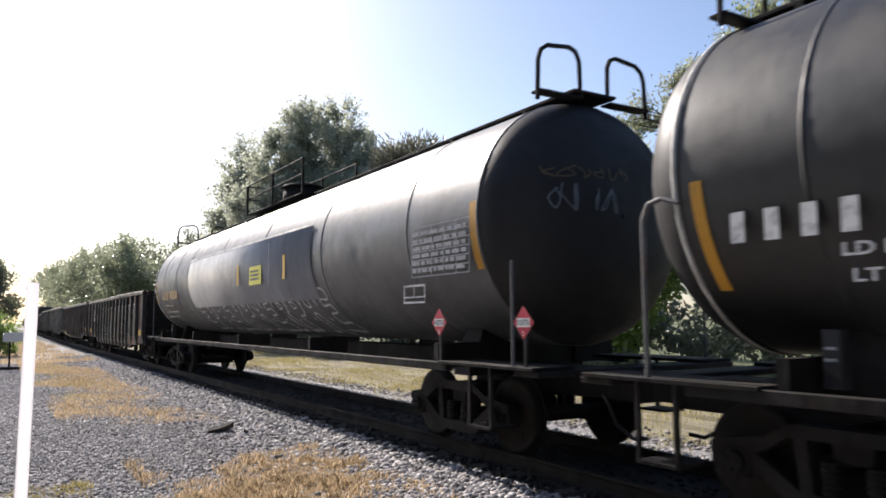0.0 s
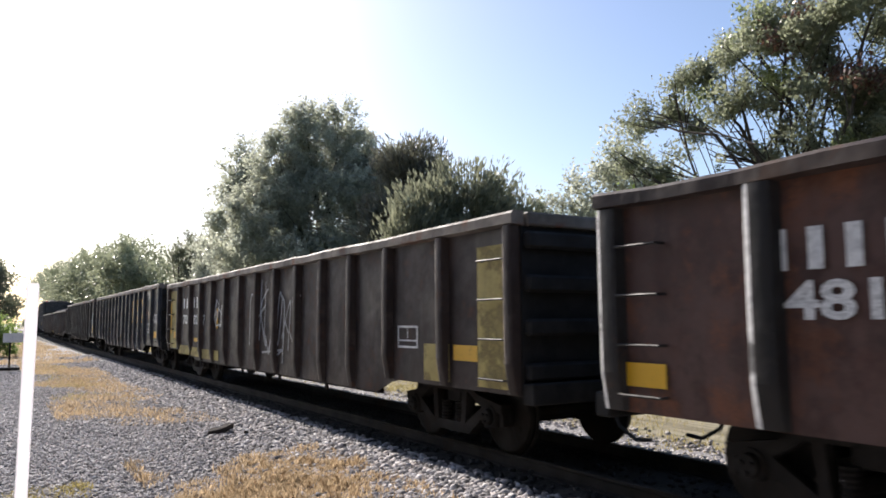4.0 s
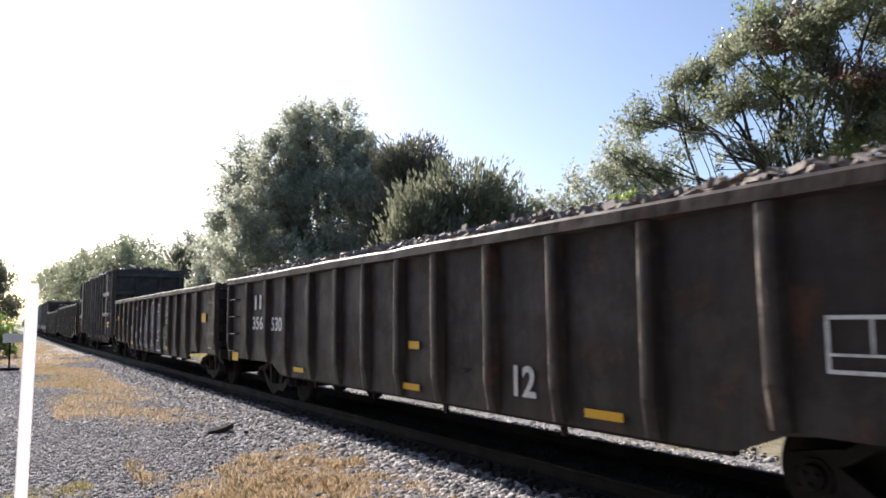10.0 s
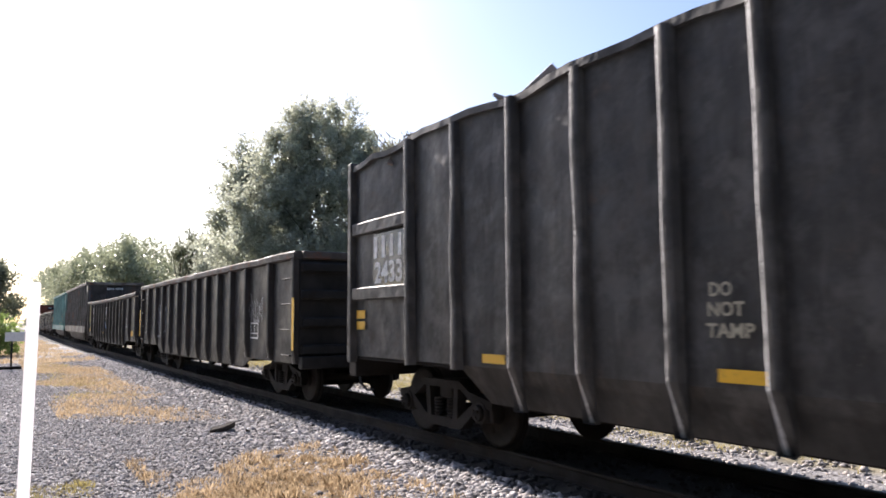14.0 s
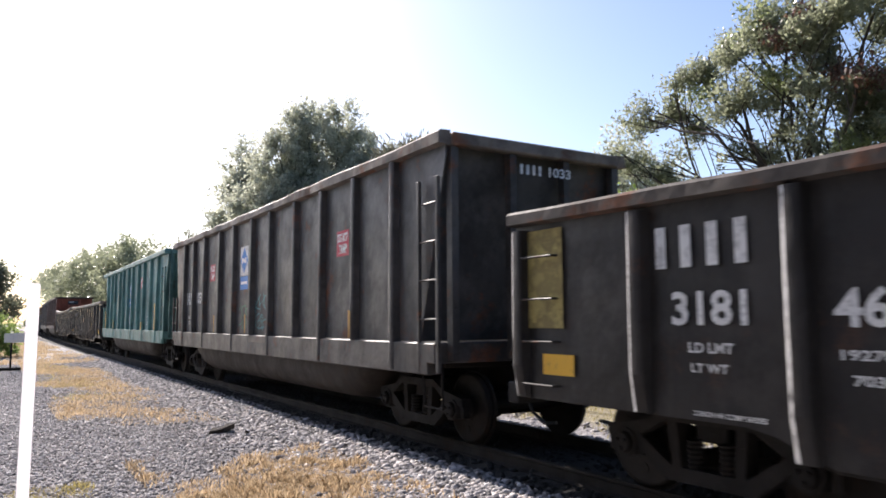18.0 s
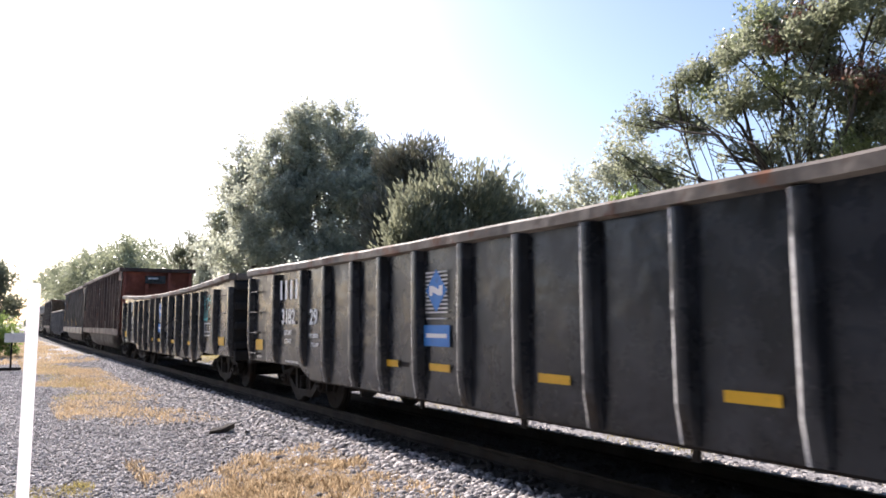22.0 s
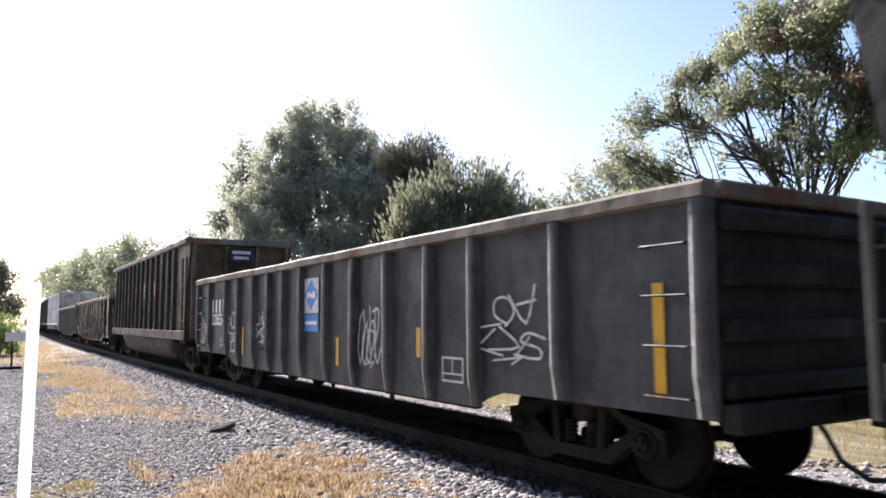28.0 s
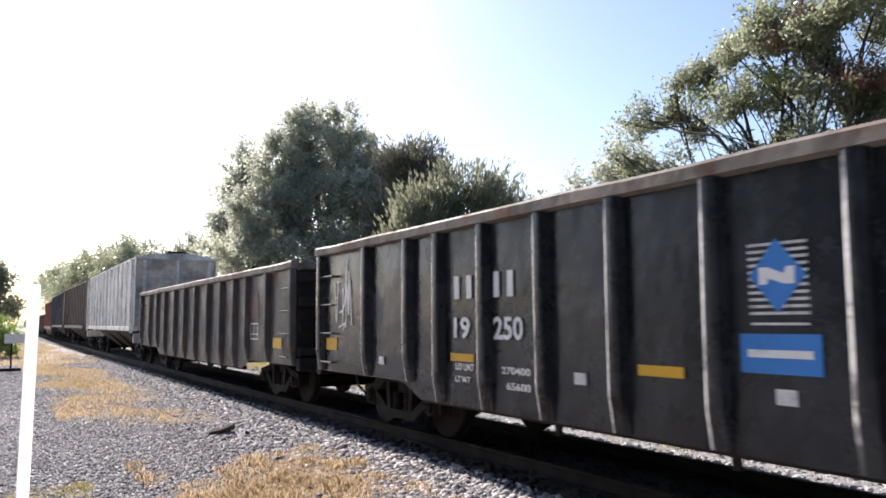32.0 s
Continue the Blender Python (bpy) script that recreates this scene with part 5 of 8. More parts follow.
RIMDARK = steel("dark_rim", (0.045, 0.039, 0.035), 0.5, 0.5, 0.6, dust_tone=(0.10, 0.086, 0.072))
RIMG = steel("dusty_rim", (0.13, 0.115, 0.10), 0.5, 0.5, 0.6, dust_tone=(0.2, 0.17, 0.14))
SEA = steel("sea_green_paint", (0.058, 0.152, 0.145), 0.08, 0.2, 0.42, dust_tone=(0.20, 0.26, 0.23))
REDP = steel("iron_red_paint", (0.19, 0.055, 0.035), 0.35, 0.25, 0.55, (0.22, 0.07, 0.03))
REDBROWN = steel("red_brown_paint", (0.049, 0.032, 0.028), 0.3, 0.35, 0.55, dust_tone=(0.105, 0.077, 0.063))
TANK = steel("tank_jacket", (0.046, 0.049, 0.051), 0.04, 0.45, 0.40, dust_tone=(0.13, 0.130, 0.124), streak=0.15, dent=0.12, grimy=0.12, gloss=0.95, chalky=0.15)
HEAD = steel("sooty_tank_head", (0.020, 0.020, 0.021), 0.05, 0.3, 0.5, dust_tone=(0.032, 0.03, 0.028), streak=0.15, dent=0.1, grimy=0.2, chalky=0.15)
RAIL = steel("dull_handrail", (0.10, 0.10, 0.105), 0.3, 0.3, 0.5)
PANEL = steel("panel_grey", (0.20, 0.205, 0.215), 0.04, 0.3, 0.30, dust_tone=(0.22, 0.21, 0.20), dent=0.15, grimy=0.15, gloss=0.6, chalky=0.15)
TANKBLACK = steel("black_tank_jacket", (0.009, 0.0092, 0.009), 0.04, 0.3, 0.42, dust_tone=(0.030, 0.029, 0.024), streak=0.1, dent=0.1, grimy=0.1, gloss=0.7, chalky=0.15)
REDBAY = steel("stained_red_bay", (0.10, 0.032, 0.021), 0.5, 0.3, 0.5, (0.06, 0.026, 0.017), (0.07, 0.045, 0.035), 0.6, 1.2, flat_=True)
AMBER = decal("amber_reflector", (0.62, 0.31, 0.03), 0.15)
DEEPGREEN = decal("spray_deep_green", (0.05, 0.19, 0.11), 0.5)
DEEPTEAL = decal("spray_deep_teal", (0.06, 0.27, 0.29), 0.5)
OCHREDIM = decal("worn_ochre", (0.13, 0.085, 0.03), 0.8)
SLATE = decal("spray_slate", (0.026, 0.030, 0.040), 0.4)
RUSTRUN = decal("rust_run", (0.075, 0.035, 0.02), 0.5)
HAZE = decal("spray_haze", (0.075, 0.072, 0.072), 0.6, 0.6, 5)
ICE = decal("spray_ice_blue", (0.17, 0.20, 0.23), 0.8, 0.5, 7)
OUTLINE = decal("spray_outline", (0.60, 0.62, 0.64), 0.25)
SIGNYEL = decal("sign_yellow", (0.78, 0.72, 0.05), 0.1)
LIGHT = steel("light_grey_paint", (0.55, 0.54, 0.50), 0.1, 0.25, 0.5)
SILVER = steel("dull_silver_paint", (0.14, 0.14, 0.14), 0.60, 0.4, 0.45, (0.12, 0.047, 0.022), patches=1.6, streak=0.6, flat_=True)
SILVERBROWN = steel("rust_stained_panel", (0.15, 0.135, 0.115), 0.68, 0.4, 0.5, (0.24, 0.082, 0.030), patches=1.5, streak=0.85, flat_=True)
SPRAYLAV = decal("spray_lavender", (0.42, 0.44, 0.58), 0.3)
GREENDIM = decal("spray_dim_green", (0.12, 0.17, 0.07), 0.5, 0.5, 5)
OLDWHITE = decal("worn_stencil", (0.42, 0.38, 0.28), 0.6)
SPRAYPALE = decal("spray_pale", (0.34, 0.36, 0.39), 0.75, 0.5, 6)
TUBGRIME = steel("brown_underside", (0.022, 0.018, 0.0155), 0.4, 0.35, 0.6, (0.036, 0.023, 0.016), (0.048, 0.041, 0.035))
# near-black for the car ends: their shade is in the colour, with dirt
ENDSHADE = steel("end_shade_grime", (0.0098, 0.0098, 0.0098), 0.3, 0.35, 0.65, (0.018, 0.012, 0.0084), (0.03, 0.027, 0.024))
# darker green for the ends: both their shade and grime are mixed in
SEAEND = steel("shaded_grimy_sea_green", (0.05, 0.125, 0.115), 0.45, 0.4, 0.5, (0.045, 0.028, 0.02), (0.06, 0.06, 0.055), 0.7, 1.1)
SPRAYMIX = steel("layered_spray", (0.055, 0.058, 0.064), 0.66, 0.3, 0.4, (0.10, 0.035, 0.02), (0.26, 0.28, 0.31), 0.75, 2.2, flat_=True)
CLOUDED = steel("clouded_brown", (0.035, 0.026, 0.024), 0.55, 0.3, 0.45, (0.085, 0.032, 0.02), flat_=True)
YELP = steel("old_yellow_paint", (0.36, 0.29, 0.10), 0.66, 0.2, 0.6, (0.026, 0.016, 0.012), streak=0.2, patches=1.9, flat_=True, grimy=0.3)
DUNEND = steel("rusty_yellow_end", (0.105, 0.073, 0.045), 0.5, 0.4, 0.6, (0.07, 0.035, 0.02))
YELLOWBAY = steel("stained_yellow_bay", (0.13, 0.092, 0.045), 0.62, 0.35, 0.6, (0.06, 0.032, 0.02), flat_=True)
DIMBLUE = decal("dim_blue", (0.03, 0.06, 0.16), 0.4)
OCHRE = steel("ochre_paint", (0.34, 0.19, 0.05), 0.3, 0.3, 0.6)
SCRAP = dusty("scrap", (0.17, 0.16, 0.15), (0.27, 0.20, 0.155), 6, 0.7, 30)

DEALER_RIBS = (6.5, 5.05, 4.0, 2.95, 2.0, 1.0, -0.05, -1.1, -2.15, -3.2, -4.25, -5.15, -6.5)
TRAIN, made = [], []        # TRAIN: a car and the place of its middle behind the line beside the camera at the start


def couple(car, f, r):
    TRAIN.append((car, (f + r) / 2))
    return car


def gon(f, r, top, paint, label, **kw):
    return couple(gondola(made, r - f, top, paint, label, **kw), f, r)


# two tank cars lead
car = couple(tank_car(made, "dusty black pressure tank car with white lettering", TANKBLACK, True), -15.6, 5.0)
letters(car, "||||", 8.75, 7.78, 2.13, 2.36, WHITE, 1.475)
letters(car, "LD LMT", 7.95, 7.35, 1.98, 2.07, WHITE, 1.43)
letters(car, "LT WT", 7.92, 7.38, 1.81, 1.90, WHITE, 1.37)
tank_band(car, 9.04, 0.11, 1.64, 2.26, AMBER)
car = couple(tank_car(made, "dusty dark grey pressure tank car with sprayed outlines", TANK, False), 5.8, 26.4)
letters(car, "||||", 8.17, 7.32, 2.24, 2.50, ORANGE, 1.505)
letters(car, "90236", 7.14, 6.1, 2.24, 2.50, ORANGE, 1.505)
bars(car, 7.95, 6.7, 2.03, 2.10, 1, OCHREDIM, 1.47, 5)
bars(car, 7.7, 6.2, 1.84, 1.91, 1, OCHREDIM, 1.42, 6)
bars(car, 7.7, 6.2, 1.70, 1.77, 1, OCHREDIM, 1.40, 7)
patch(car, -1.01, -1.79, 2.32, 2.70, SIGNYEL, 1.545, "phone_sign")
bars(car, -1.12, -1.66, 2.40, 2.64, 3, NAVY, 1.550, 8)
for y in (-0.1, -3.05):
    patch(car, y, y - 0.13, 2.35, 2.80, YELLOW, 1.546, "reflector")
tank_band(car, 9.26, 0.12, 1.50, 1.95, AMBER)
tank_band(car, -9.27, 0.13, 1.45, 1.98, AMBER)
for y in (3.0, 0.2, -2.2):
    patch(car, y, y - 0.02, 2.30, 3.10, LIGHT, 1.534, "panel_joint")
shape(car, "data_table", [rect(0, 1.35, 0.105 * i, 0.105 * i + 0.014) for i in range(7)] + [rect(u, u + 0.014, 0.014, 0.63) for u in (0, 0.5, 0.78, 1.06, 1.336)], GREY, -7.86, 2.12, 1.50)
bars(car, -7.90, -9.15, 2.16, 2.72, 6, GREY, 1.506, 4)
frame_box(car, -7.32, -7.90, 1.80, 2.05, WHITE, 1.32)
rng = random.Random(60)
for k, letter in enumerate("EPHERPHERPHE"):
    outlined_letter(car, letter, 4.75 - 0.78 * k, 0.72, 1.40, 2.12, OUTLINE, rng)
head_tag(car, -1.05, 0.15, 3.14, 3.30, OCHREDIM, 31, 0.020)
head_tag(car, -1.0, 0.0, 2.78, 3.08, ICE, 32)
placard(car, -8.56, 1.55)
placard(car, -10.2, 1.55)

# open gondolas
car = gon(27.62, 44.6, 2.69, OXIDE, "rusted oxide-red gondola car with silver sprayed panels", rim=BROWN, rim_dents=0.03, rib_paint=DUSKY, rib_w=0.12, ribs=(6.97, 5.55, 4.5, 3.4, 2.3, 1.35, 0.42, -0.65, -1.75, -2.8, -3.75, -4.6, -5.7, -6.85))
shape(car, "round_mark", [[(0.2 * math.cos(i * 0.314), 0.2 * math.sin(i * 0.314)) for i in range(20)]], WHITE, -7.98, 1.82)
shape(car, "round_mark_inner", [[(0.15 * math.cos(i * 0.314), 0.15 * math.sin(i * 0.314)) for i in range(20)]], OXIDE, -7.98, 1.82, HALF - RIB + 0.021)
shape(car, "round_mark_bars", [rect(-0.14, 0.14, 0.02, 0.06), rect(-0.025, 0.025, -0.15, 0.02)], WHITE, -7.98, 1.82, HALF - RIB + 0.025)
for y0, y1 in ((3.22, 2.38), (2.13, 1.42), (1.18, 0.48), (0.24, -0.60), (-0.82, -1.70), (-1.92, -2.74), (-2.98, -3.70), (-3.92, -4.55), (-4.78, -5.65), (-5.88, -6.80)):
    patch(car, y0, y1, 0.72, 2.24, SILVERBROWN if y1 < -0.5 else SILVER, HALF - RIB + 0.015, "sprayed_panel")
    shape(car, "panel_outline", [rect(0, abs(y0 - y1), 1.50, 1.535), rect(0, 0.03, 0, 1.50)], WHITE, y0, 0.72, HALF - RIB + 0.019)
for y0, y1 in ((3.2, 2.64), (1.9, 1.39), (-0.9, -1.3), (-4.1, -4.5), (-5.2, -5.6)):
    patch(car, y0, y1, 1.24, 1.5, SLATE, HALF - RIB + 0.020, "sprayed_block")
    shape(car, "block_line", [rect(0, 0.55, -0.03, 0)], BRIGHT, y0, 1.24, HALF - RIB + 0.022)
rng = random.Random(77)
for y0, y1 in ((0.24, -0.60), (-0.82, -1.70), (-1.92, -2.74), (-2.98, -3.70), (-3.92, -4.55)):
    for k in range(6):
        y, z = y0 + (y1 - y0) * (0.12 + 0.15 * k + rng.uniform(-0.04, 0.04)), rng.uniform(0.8, 1.5)
        h = rng.uniform(0.25, 2.15 - z)
        shape(car, "paint_run", ribbon([(0, 0), (rng.uniform(-0.012, 0.012), h * 0.5), (0, h)], rng.uniform(0.010, 0.026)), rng.choice((GREY, SLATE, RUSTRUN, OCHREDIM)), y, z, HALF - RIB + 0.0175)
for y, z0, z1 in ((1.35, 1.18, 1.42), (0.42, 0.98, 1.38), (-0.65, 1.02, 1.52), (-0.65, 0.70, 0.86), (-2.8, 0.86, 1.40), (-2.8, 1.62, 1.9)):
    patch(car, y + 0.055, y - 0.055, z0, z1, SILVER, HALF + 0.026, "sprayed_block")
letters(car, "||||", 6.85, 5.94, 1.91, 2.2, WHITE)
letters(car, "481", 6.78, 6.12, 1.57, 1.84, WHITE)
letters(car, "963", 5.40, 4.75, 1.57, 1.86, WHITE)
patch(car, 8.31, 7.84, 1.02, 1.22)
for y in (5.17, 2.02, -1.01, -3.14, -5.2):
    patch(car, y, y - 0.47, 0.99, 1.08, None, HALF - RIB + 0.024)
patch(car, -7.3, -7.82, 1.08, 1.28)

car = gon(45.87, 63.2, 2.72, BROWN, "brown gondola car with peeling old yellow paint", rim=RIMG, ribs=(7.3, 5.85, 4.7, 3.55, 2.4, 1.25, 0.1, -1.05, -2.2, -3.35, -4.5, -5.7, -7.15))
patch(car, 8.5, 7.6, 0.83, 2.5, YELP, HALF - RIB + 0.015, "old_paint")
patch(car, 7.3, 5.95, 0.70, 0.94, YELP, HALF - RIB + 0.015, "old_paint")
patch(car, 5.8, 4.9, 0.68, 0.92, YELP, HALF - RIB + 0.015, "old_paint")
patch(car, 4.7, 3.0, 0.66, 0.90, YELP, HALF - RIB + 0.015, "old_paint")
patch(car, -7.9, -8.5, 0.85, 2.4, YELP, HALF - RIB + 0.015, "old_paint")
patch(car, -6.7, -7.3, 0.85, 1.3, YELP, HALF - RIB + 0.015, "old_paint")
for w, y, y1, z, z1 in (("||", 6.77, 6.25, 1.96, 2.24), ("||", 5.58, 5.11, 1.96, 2.24), ("70", 6.8, 6.26, 1.52, 1.79), ("82", 5.56, 5.1, 1.52, 1.78), ("7", 4.51, 4.33, 1.5, 1.77)):
    letters(car, w, y, y1, z, z1, WHITE)
patch(car, 7.98, 7.51, 1.12, 1.31, None, HALF - RIB + 0.02)
patch(car, 8.40, 8.28, 1.20, 2.15, None, HALF - RIB + 0.024)
patch(car, 5.46, 5.0, 1.07, 1.17)
patch(car, 3.21, 3.10, 1.43, 1.9)
scrawl(car, 3.6, 2.5, 1.5, 2.05, WHITE, 21, 4, 0.04)
scrawl(car, 0.5, -2.2, 1.0, 2.2, GREY, 22, 6, 0.05)
frame_box(car, -6.02, -6.55, 1.23, 1.52)
patch(car, -7.40, -7.90, 1.12, 1.30, None, HALF - RIB + 0.02)

car = gon(64.6, 81.0, 2.83, NAVYP, "blue-black gondola car with yellow railway mark and graffiti", rim=RIMG, ribs=(6.8, 5.73, 4.69, 3.65, 2.6, 1.6, 0.6, -0.42, -1.39, -2.37, -3.35, -4.38, -5.37, -6.76))
road_mark(car, (-2.62, -3.64, -4.62))
for w, y, y1, z, z1 in (("INSIDE HEIGHT", -5.66, -6.42, 2.50, 2.62), ("5-9", -5.95, -6.15, 2.36, 2.46), ("creak", -6.97, -7.95, 1.62, 1.96)):
    letters(car, w, y, y1, z, z1, WHITE if w != "creak" else BRIGHT)
shape(car, "tag_underline", ribbon([(0, 0), (0.3, 0.06), (0.62, 0.03), (0.35, 0.0), (0.6, -0.05)], 0.025), BRIGHT, -7.05, 1.56)
patch(car, -7.12, -7.60, 1.07, 1.28)
frame_box(car, -5.89, -6.36, 1.23, 1.54)
scrawl(car, -5.58, -6.5, 1.72, 2.12, SPRAYRED, 31, 4, 0.03)
scrawl(car, -7.68, -8.1, 2.14, 2.46, GREY, 32, 2, 0.02)
for w, y, y1, z, z1 in (("||", 6.42, 5.92, 2.07, 2.37), ("48", 6.42, 5.92, 1.71, 2.01), ("||", 5.22, 4.78, 2.06, 2.37), ("68", 5.22, 4.76, 1.7, 2.0), ("49", 4.22, 3.74, 1.68, 1.97)):
    letters(car, w, y, y1, z, z1, WHITE)
patch(car, 7.58, 7.07, 1.0, 1.2)
patch(car, 3.59, 3.47, 0.9, 1.39)
patch(car, 0.17, -0.31, 0.95, 1.05, None, HALF - RIB + 0.03)
fills(car, "graffiti_field", (((3.17, 1.89), (2.94, 2.25), (2.32, 2.25), (2.22, 0.74), (2.52, 0.78), (3.15, 1.03)), ((2.18, 2.2), (1.19, 2.19), (1.2, 0.9), (1.47, 0.92), (1.96, 0.69), (2.18, 0.72)),
                                ((1.16, 2.2), (0.5, 2.36), (0.36, 1.63), (0.16, 0.99), (1.16, 0.92)), ((0.25, 1.49), (-0.1, 1.69), (-0.51, 1.62), (-0.47, 0.99), (0.16, 0.99))), SPRAYMIX, HALF - RIB + 0.014)
strokes(car, "graffiti_band", (((2.60, 2.22), (2.6, 1.71), (2.55, 0.87)), ((1.5, 2.13), (1.49, 1.69), (1.47, 0.87)), ((0.52, 2.36), (0.51, 1.78), (0.44, 1.04))), SPRAYPALE, 0.12, HALF - RIB + 0.017)
strokes(car, "graffiti_outline", (((3.19, 1.03), (3.2, 1.89), (2.99, 2.22), (2.62, 2.28), (2.28, 2.22), (2.11, 2.13)), ((3.06, 1.04), (3.03, 1.46), (2.94, 1.72), (2.91, 2.14)), ((2.28, 2.19), (2.23, 1.61), (2.22, 1.09)),
                                  ((2.04, 2.08), (1.71, 2.19), (1.3, 2.16), (1.14, 2.02), (1.19, 1.73), (1.38, 1.56), (1.8, 1.52)), ((1.97, 1.28), (1.7, 1.07), (1.74, 1.47)),
                                  ((1.19, 2.23), (0.78, 2.31), (0.6, 2.18)), ((0.41, 1.63), (0.31, 1.2), (0.22, 0.99)), ((0.33, 2.3), (0.18, 1.95), (0.08, 1.8), (-0.05, 2.01), (0.01, 2.37))), HAZE, 0.035, None, True)
strokes(car, "graffiti_shade", (((2.79, 1.97), (2.77, 1.16)), ((1.31, 2.07), (1.3, 1.64)), ((2.40, 2.0), (2.42, 1.1)), ((1.85, 1.9), (1.9, 1.3)), ((0.95, 1.2), (0.97, 0.9))), BLACK, 0.10, HALF - RIB + 0.024)
strokes(car, "graffiti_rust_line", (((0.89, 2.06), (0.7, 1.95), (0.69, 1.79), (0.86, 1.67), (1.05, 1.74), (1.1, 1.93), (0.89, 2.06)), ((0.24, 1.59), (-0.03, 1.75), (-0.31, 1.72), (-0.53, 1.62)),
                                    ((1.12, 1.52), (1.01, 1.58), (0.63, 1.56)), ((2.06, 1.51), (1.81, 1.42), (1.22, 1.48)), ((0.98, 1.16), (0.94, 1.4), (0.77, 1.48))), RUSTRUN, 0.08, HALF - RIB + 0.025, True)
strokes(car, "graffiti_wheel", (((0.25, 1.2), (0.13, 1.49), (-0.09, 1.57), (-0.33, 1.49), (-0.41, 1.24), (-0.3, 0.97)),), BLACK, 0.12, HALF - RIB + 0.025, True)
fills(car, "graffiti_wheel_hub", (((-0.06, 1.35), (-0.18, 1.31), (-0.17, 1.19), (-0.05, 1.14), (0.06, 1.18), (0.06, 1.3)),), GREY, HALF - RIB + 0.026)
bars(car, -0.25, -0.62, 1.95, 2.2, 2, SPRAYPALE, None, 17)
for k in range(5):
    y = -0.5 - 0.9 * k
    scrawl(car, y, y - 0.7, 0.7, 1.35, (CLOUDED, SPRAYPALE)[k % 2], 50 + k, 3, 0.045, "graffiti_piece")
for k in range(4):
    patch(car, 6.4 - 1.05 * k, 5.75 - 1.05 * k, 0.95, 1.45, HAZE, HALF - RIB + 0.015, "overspray")
mural(car, 3.15, -0.55, 0.70, 2.28, 77, 150)

car = gon(82.3, 99.1, 2.83, DUSKY, "faded black gondola car with yellow railway mark", rim=RIMDARK, ribs=(7.1, 5.7, 4.7, 3.8, 2.82, 1.85, 0.85, -0.2, -1.2, -2.2, -3.2, -4.12, -5.1, -6.55))
road_mark(car, (-2.39, -3.42, -4.43))
patch(car, -4.43, -4.57, 0.99, 1.46)
frame_box(car, -5.67, -6.12, 1.23, 1.51)
patch(car, -7.19, -7.42, 1.03, 1.5)
for k, (y0, y1, z0, z1) in enumerate(((-6.85, -7.85, 1.82, 2.10), (-6.65, -7.45, 1.46, 1.78), (-6.70, -7.10, 1.02, 1.40))):
    scrawl(car, y0, y1, z0, z1, WHITE, 71 + 300 * k, (8, 7, 4)[k], 0.022)
letters(car, "INSIDE HEIGHT", -5.43, -6.2, 2.55, 2.65, WHITE)
bars(car, -6.85, -7.3, 2.21, 2.58, 3, OCHREDIM, None, 3)
scrawl(car, 3.72, 1.1, 1.0, 2.2, GREY, 72, 4, 0.035)
for w, y, y1, z, z1 in (("||", 6.61, 5.95, 2.03, 2.35), ("||", 5.44, 4.92, 2.03, 2.36), ("48", 6.54, 5.96, 1.51, 1.83), ("43", 5.49, 4.95, 1.5, 1.8), ("43", 4.47, 3.95, 1.49, 1.8)):
    letters(car, w, y, y1, z, z1, ORANGE)
patch(car, 8.25, 8.01, 1.0, 1.48)
patch(car, 5.01, 4.87, 0.95, 1.42, None, HALF - RIB + 0.02)
fills(car, "graffiti_field", (((3.39, 1.81), (3.08, 2.03), (2.9, 1.98), (2.94, 1.18), (2.46, 0.92), (2.53, 0.64), (3.3, 0.6), (3.32, 1.15)), ((2.66, 1.67), (2.48, 1.95), (2.14, 2.03), (1.91, 1.85), (1.89, 1.2), (1.83, 0.8), (2.47, 0.71))), CLOUDED)
strokes(car, "graffiti_band", (((2.9, 2), (3.08, 2.07), (3.28, 2.03), (3.44, 1.87), (3.37, 1.68), (3.18, 1.56), (2.96, 1.42)), ((3.23, 1.44), (3.22, 1.16)), ((3.13, 1.09), (3.15, 0.91), (3.36, 0.91)),
                               ((2.7, 1.67), (2.62, 1.89), (2.45, 2.01), (2.2, 2.08), (2, 2), (1.89, 1.89)), ((2.87, 1.70), (2.78, 1.72)), ((2.50, 1.38), (2.46, 1.12))), WHITE, 0.085, None, True)
strokes(car, "graffiti_outline", (((3.22, 1.16), (2.96, 1.21), (3.13, 1.09)), ((1.89, 1.89), (1.86, 1.68), (1.79, 1.46)), ((2.87, 1.73), (2.81, 1.6), (2.74, 1.45)), ((2.47, 1.77), (2.39, 1.52), (2.27, 1.57), (2.15, 1.46), (2.13, 1.27)),
                                  ((2.76, 1.26), (2.67, 1.37), (2.53, 1.41), (2.42, 1.31), (2.47, 1.13), (2.55, 1.06), (2.69, 1.12), (2.76, 1.26)), ((2.55, 1.06), (2.48, 0.89), (2.53, 0.64)),
                                  ((2.43, 1.15), (2.25, 1.25), (2.04, 1.28), (1.89, 1.2), (1.82, 0.96), (1.84, 0.77)), ((3.31, 0.87), (3.27, 0.68), (3.13, 0.6), (3.06, 0.59))), WHITE, 0.032, None, True)
strokes(car, "graffiti_tag", (((3.61, 1.31), (3.52, 1.35), (3.51, 1.14)), ((3.47, 1.31), (3.32, 1.21)), ((3.62, 1.05), (3.48, 1.1), (3.41, 0.99)), ((3.37, 1.23), (3.43, 1.09)), ((3.51, 0.96), (3.39, 0.99))), WHITE, 0.025)
fills(car, "graffiti_field", (((2.01, 1.23), (1.9, 1.2), (1.92, 0.95), (2.03, 0.97)),), SPRAYRED, HALF - RIB + 0.02)

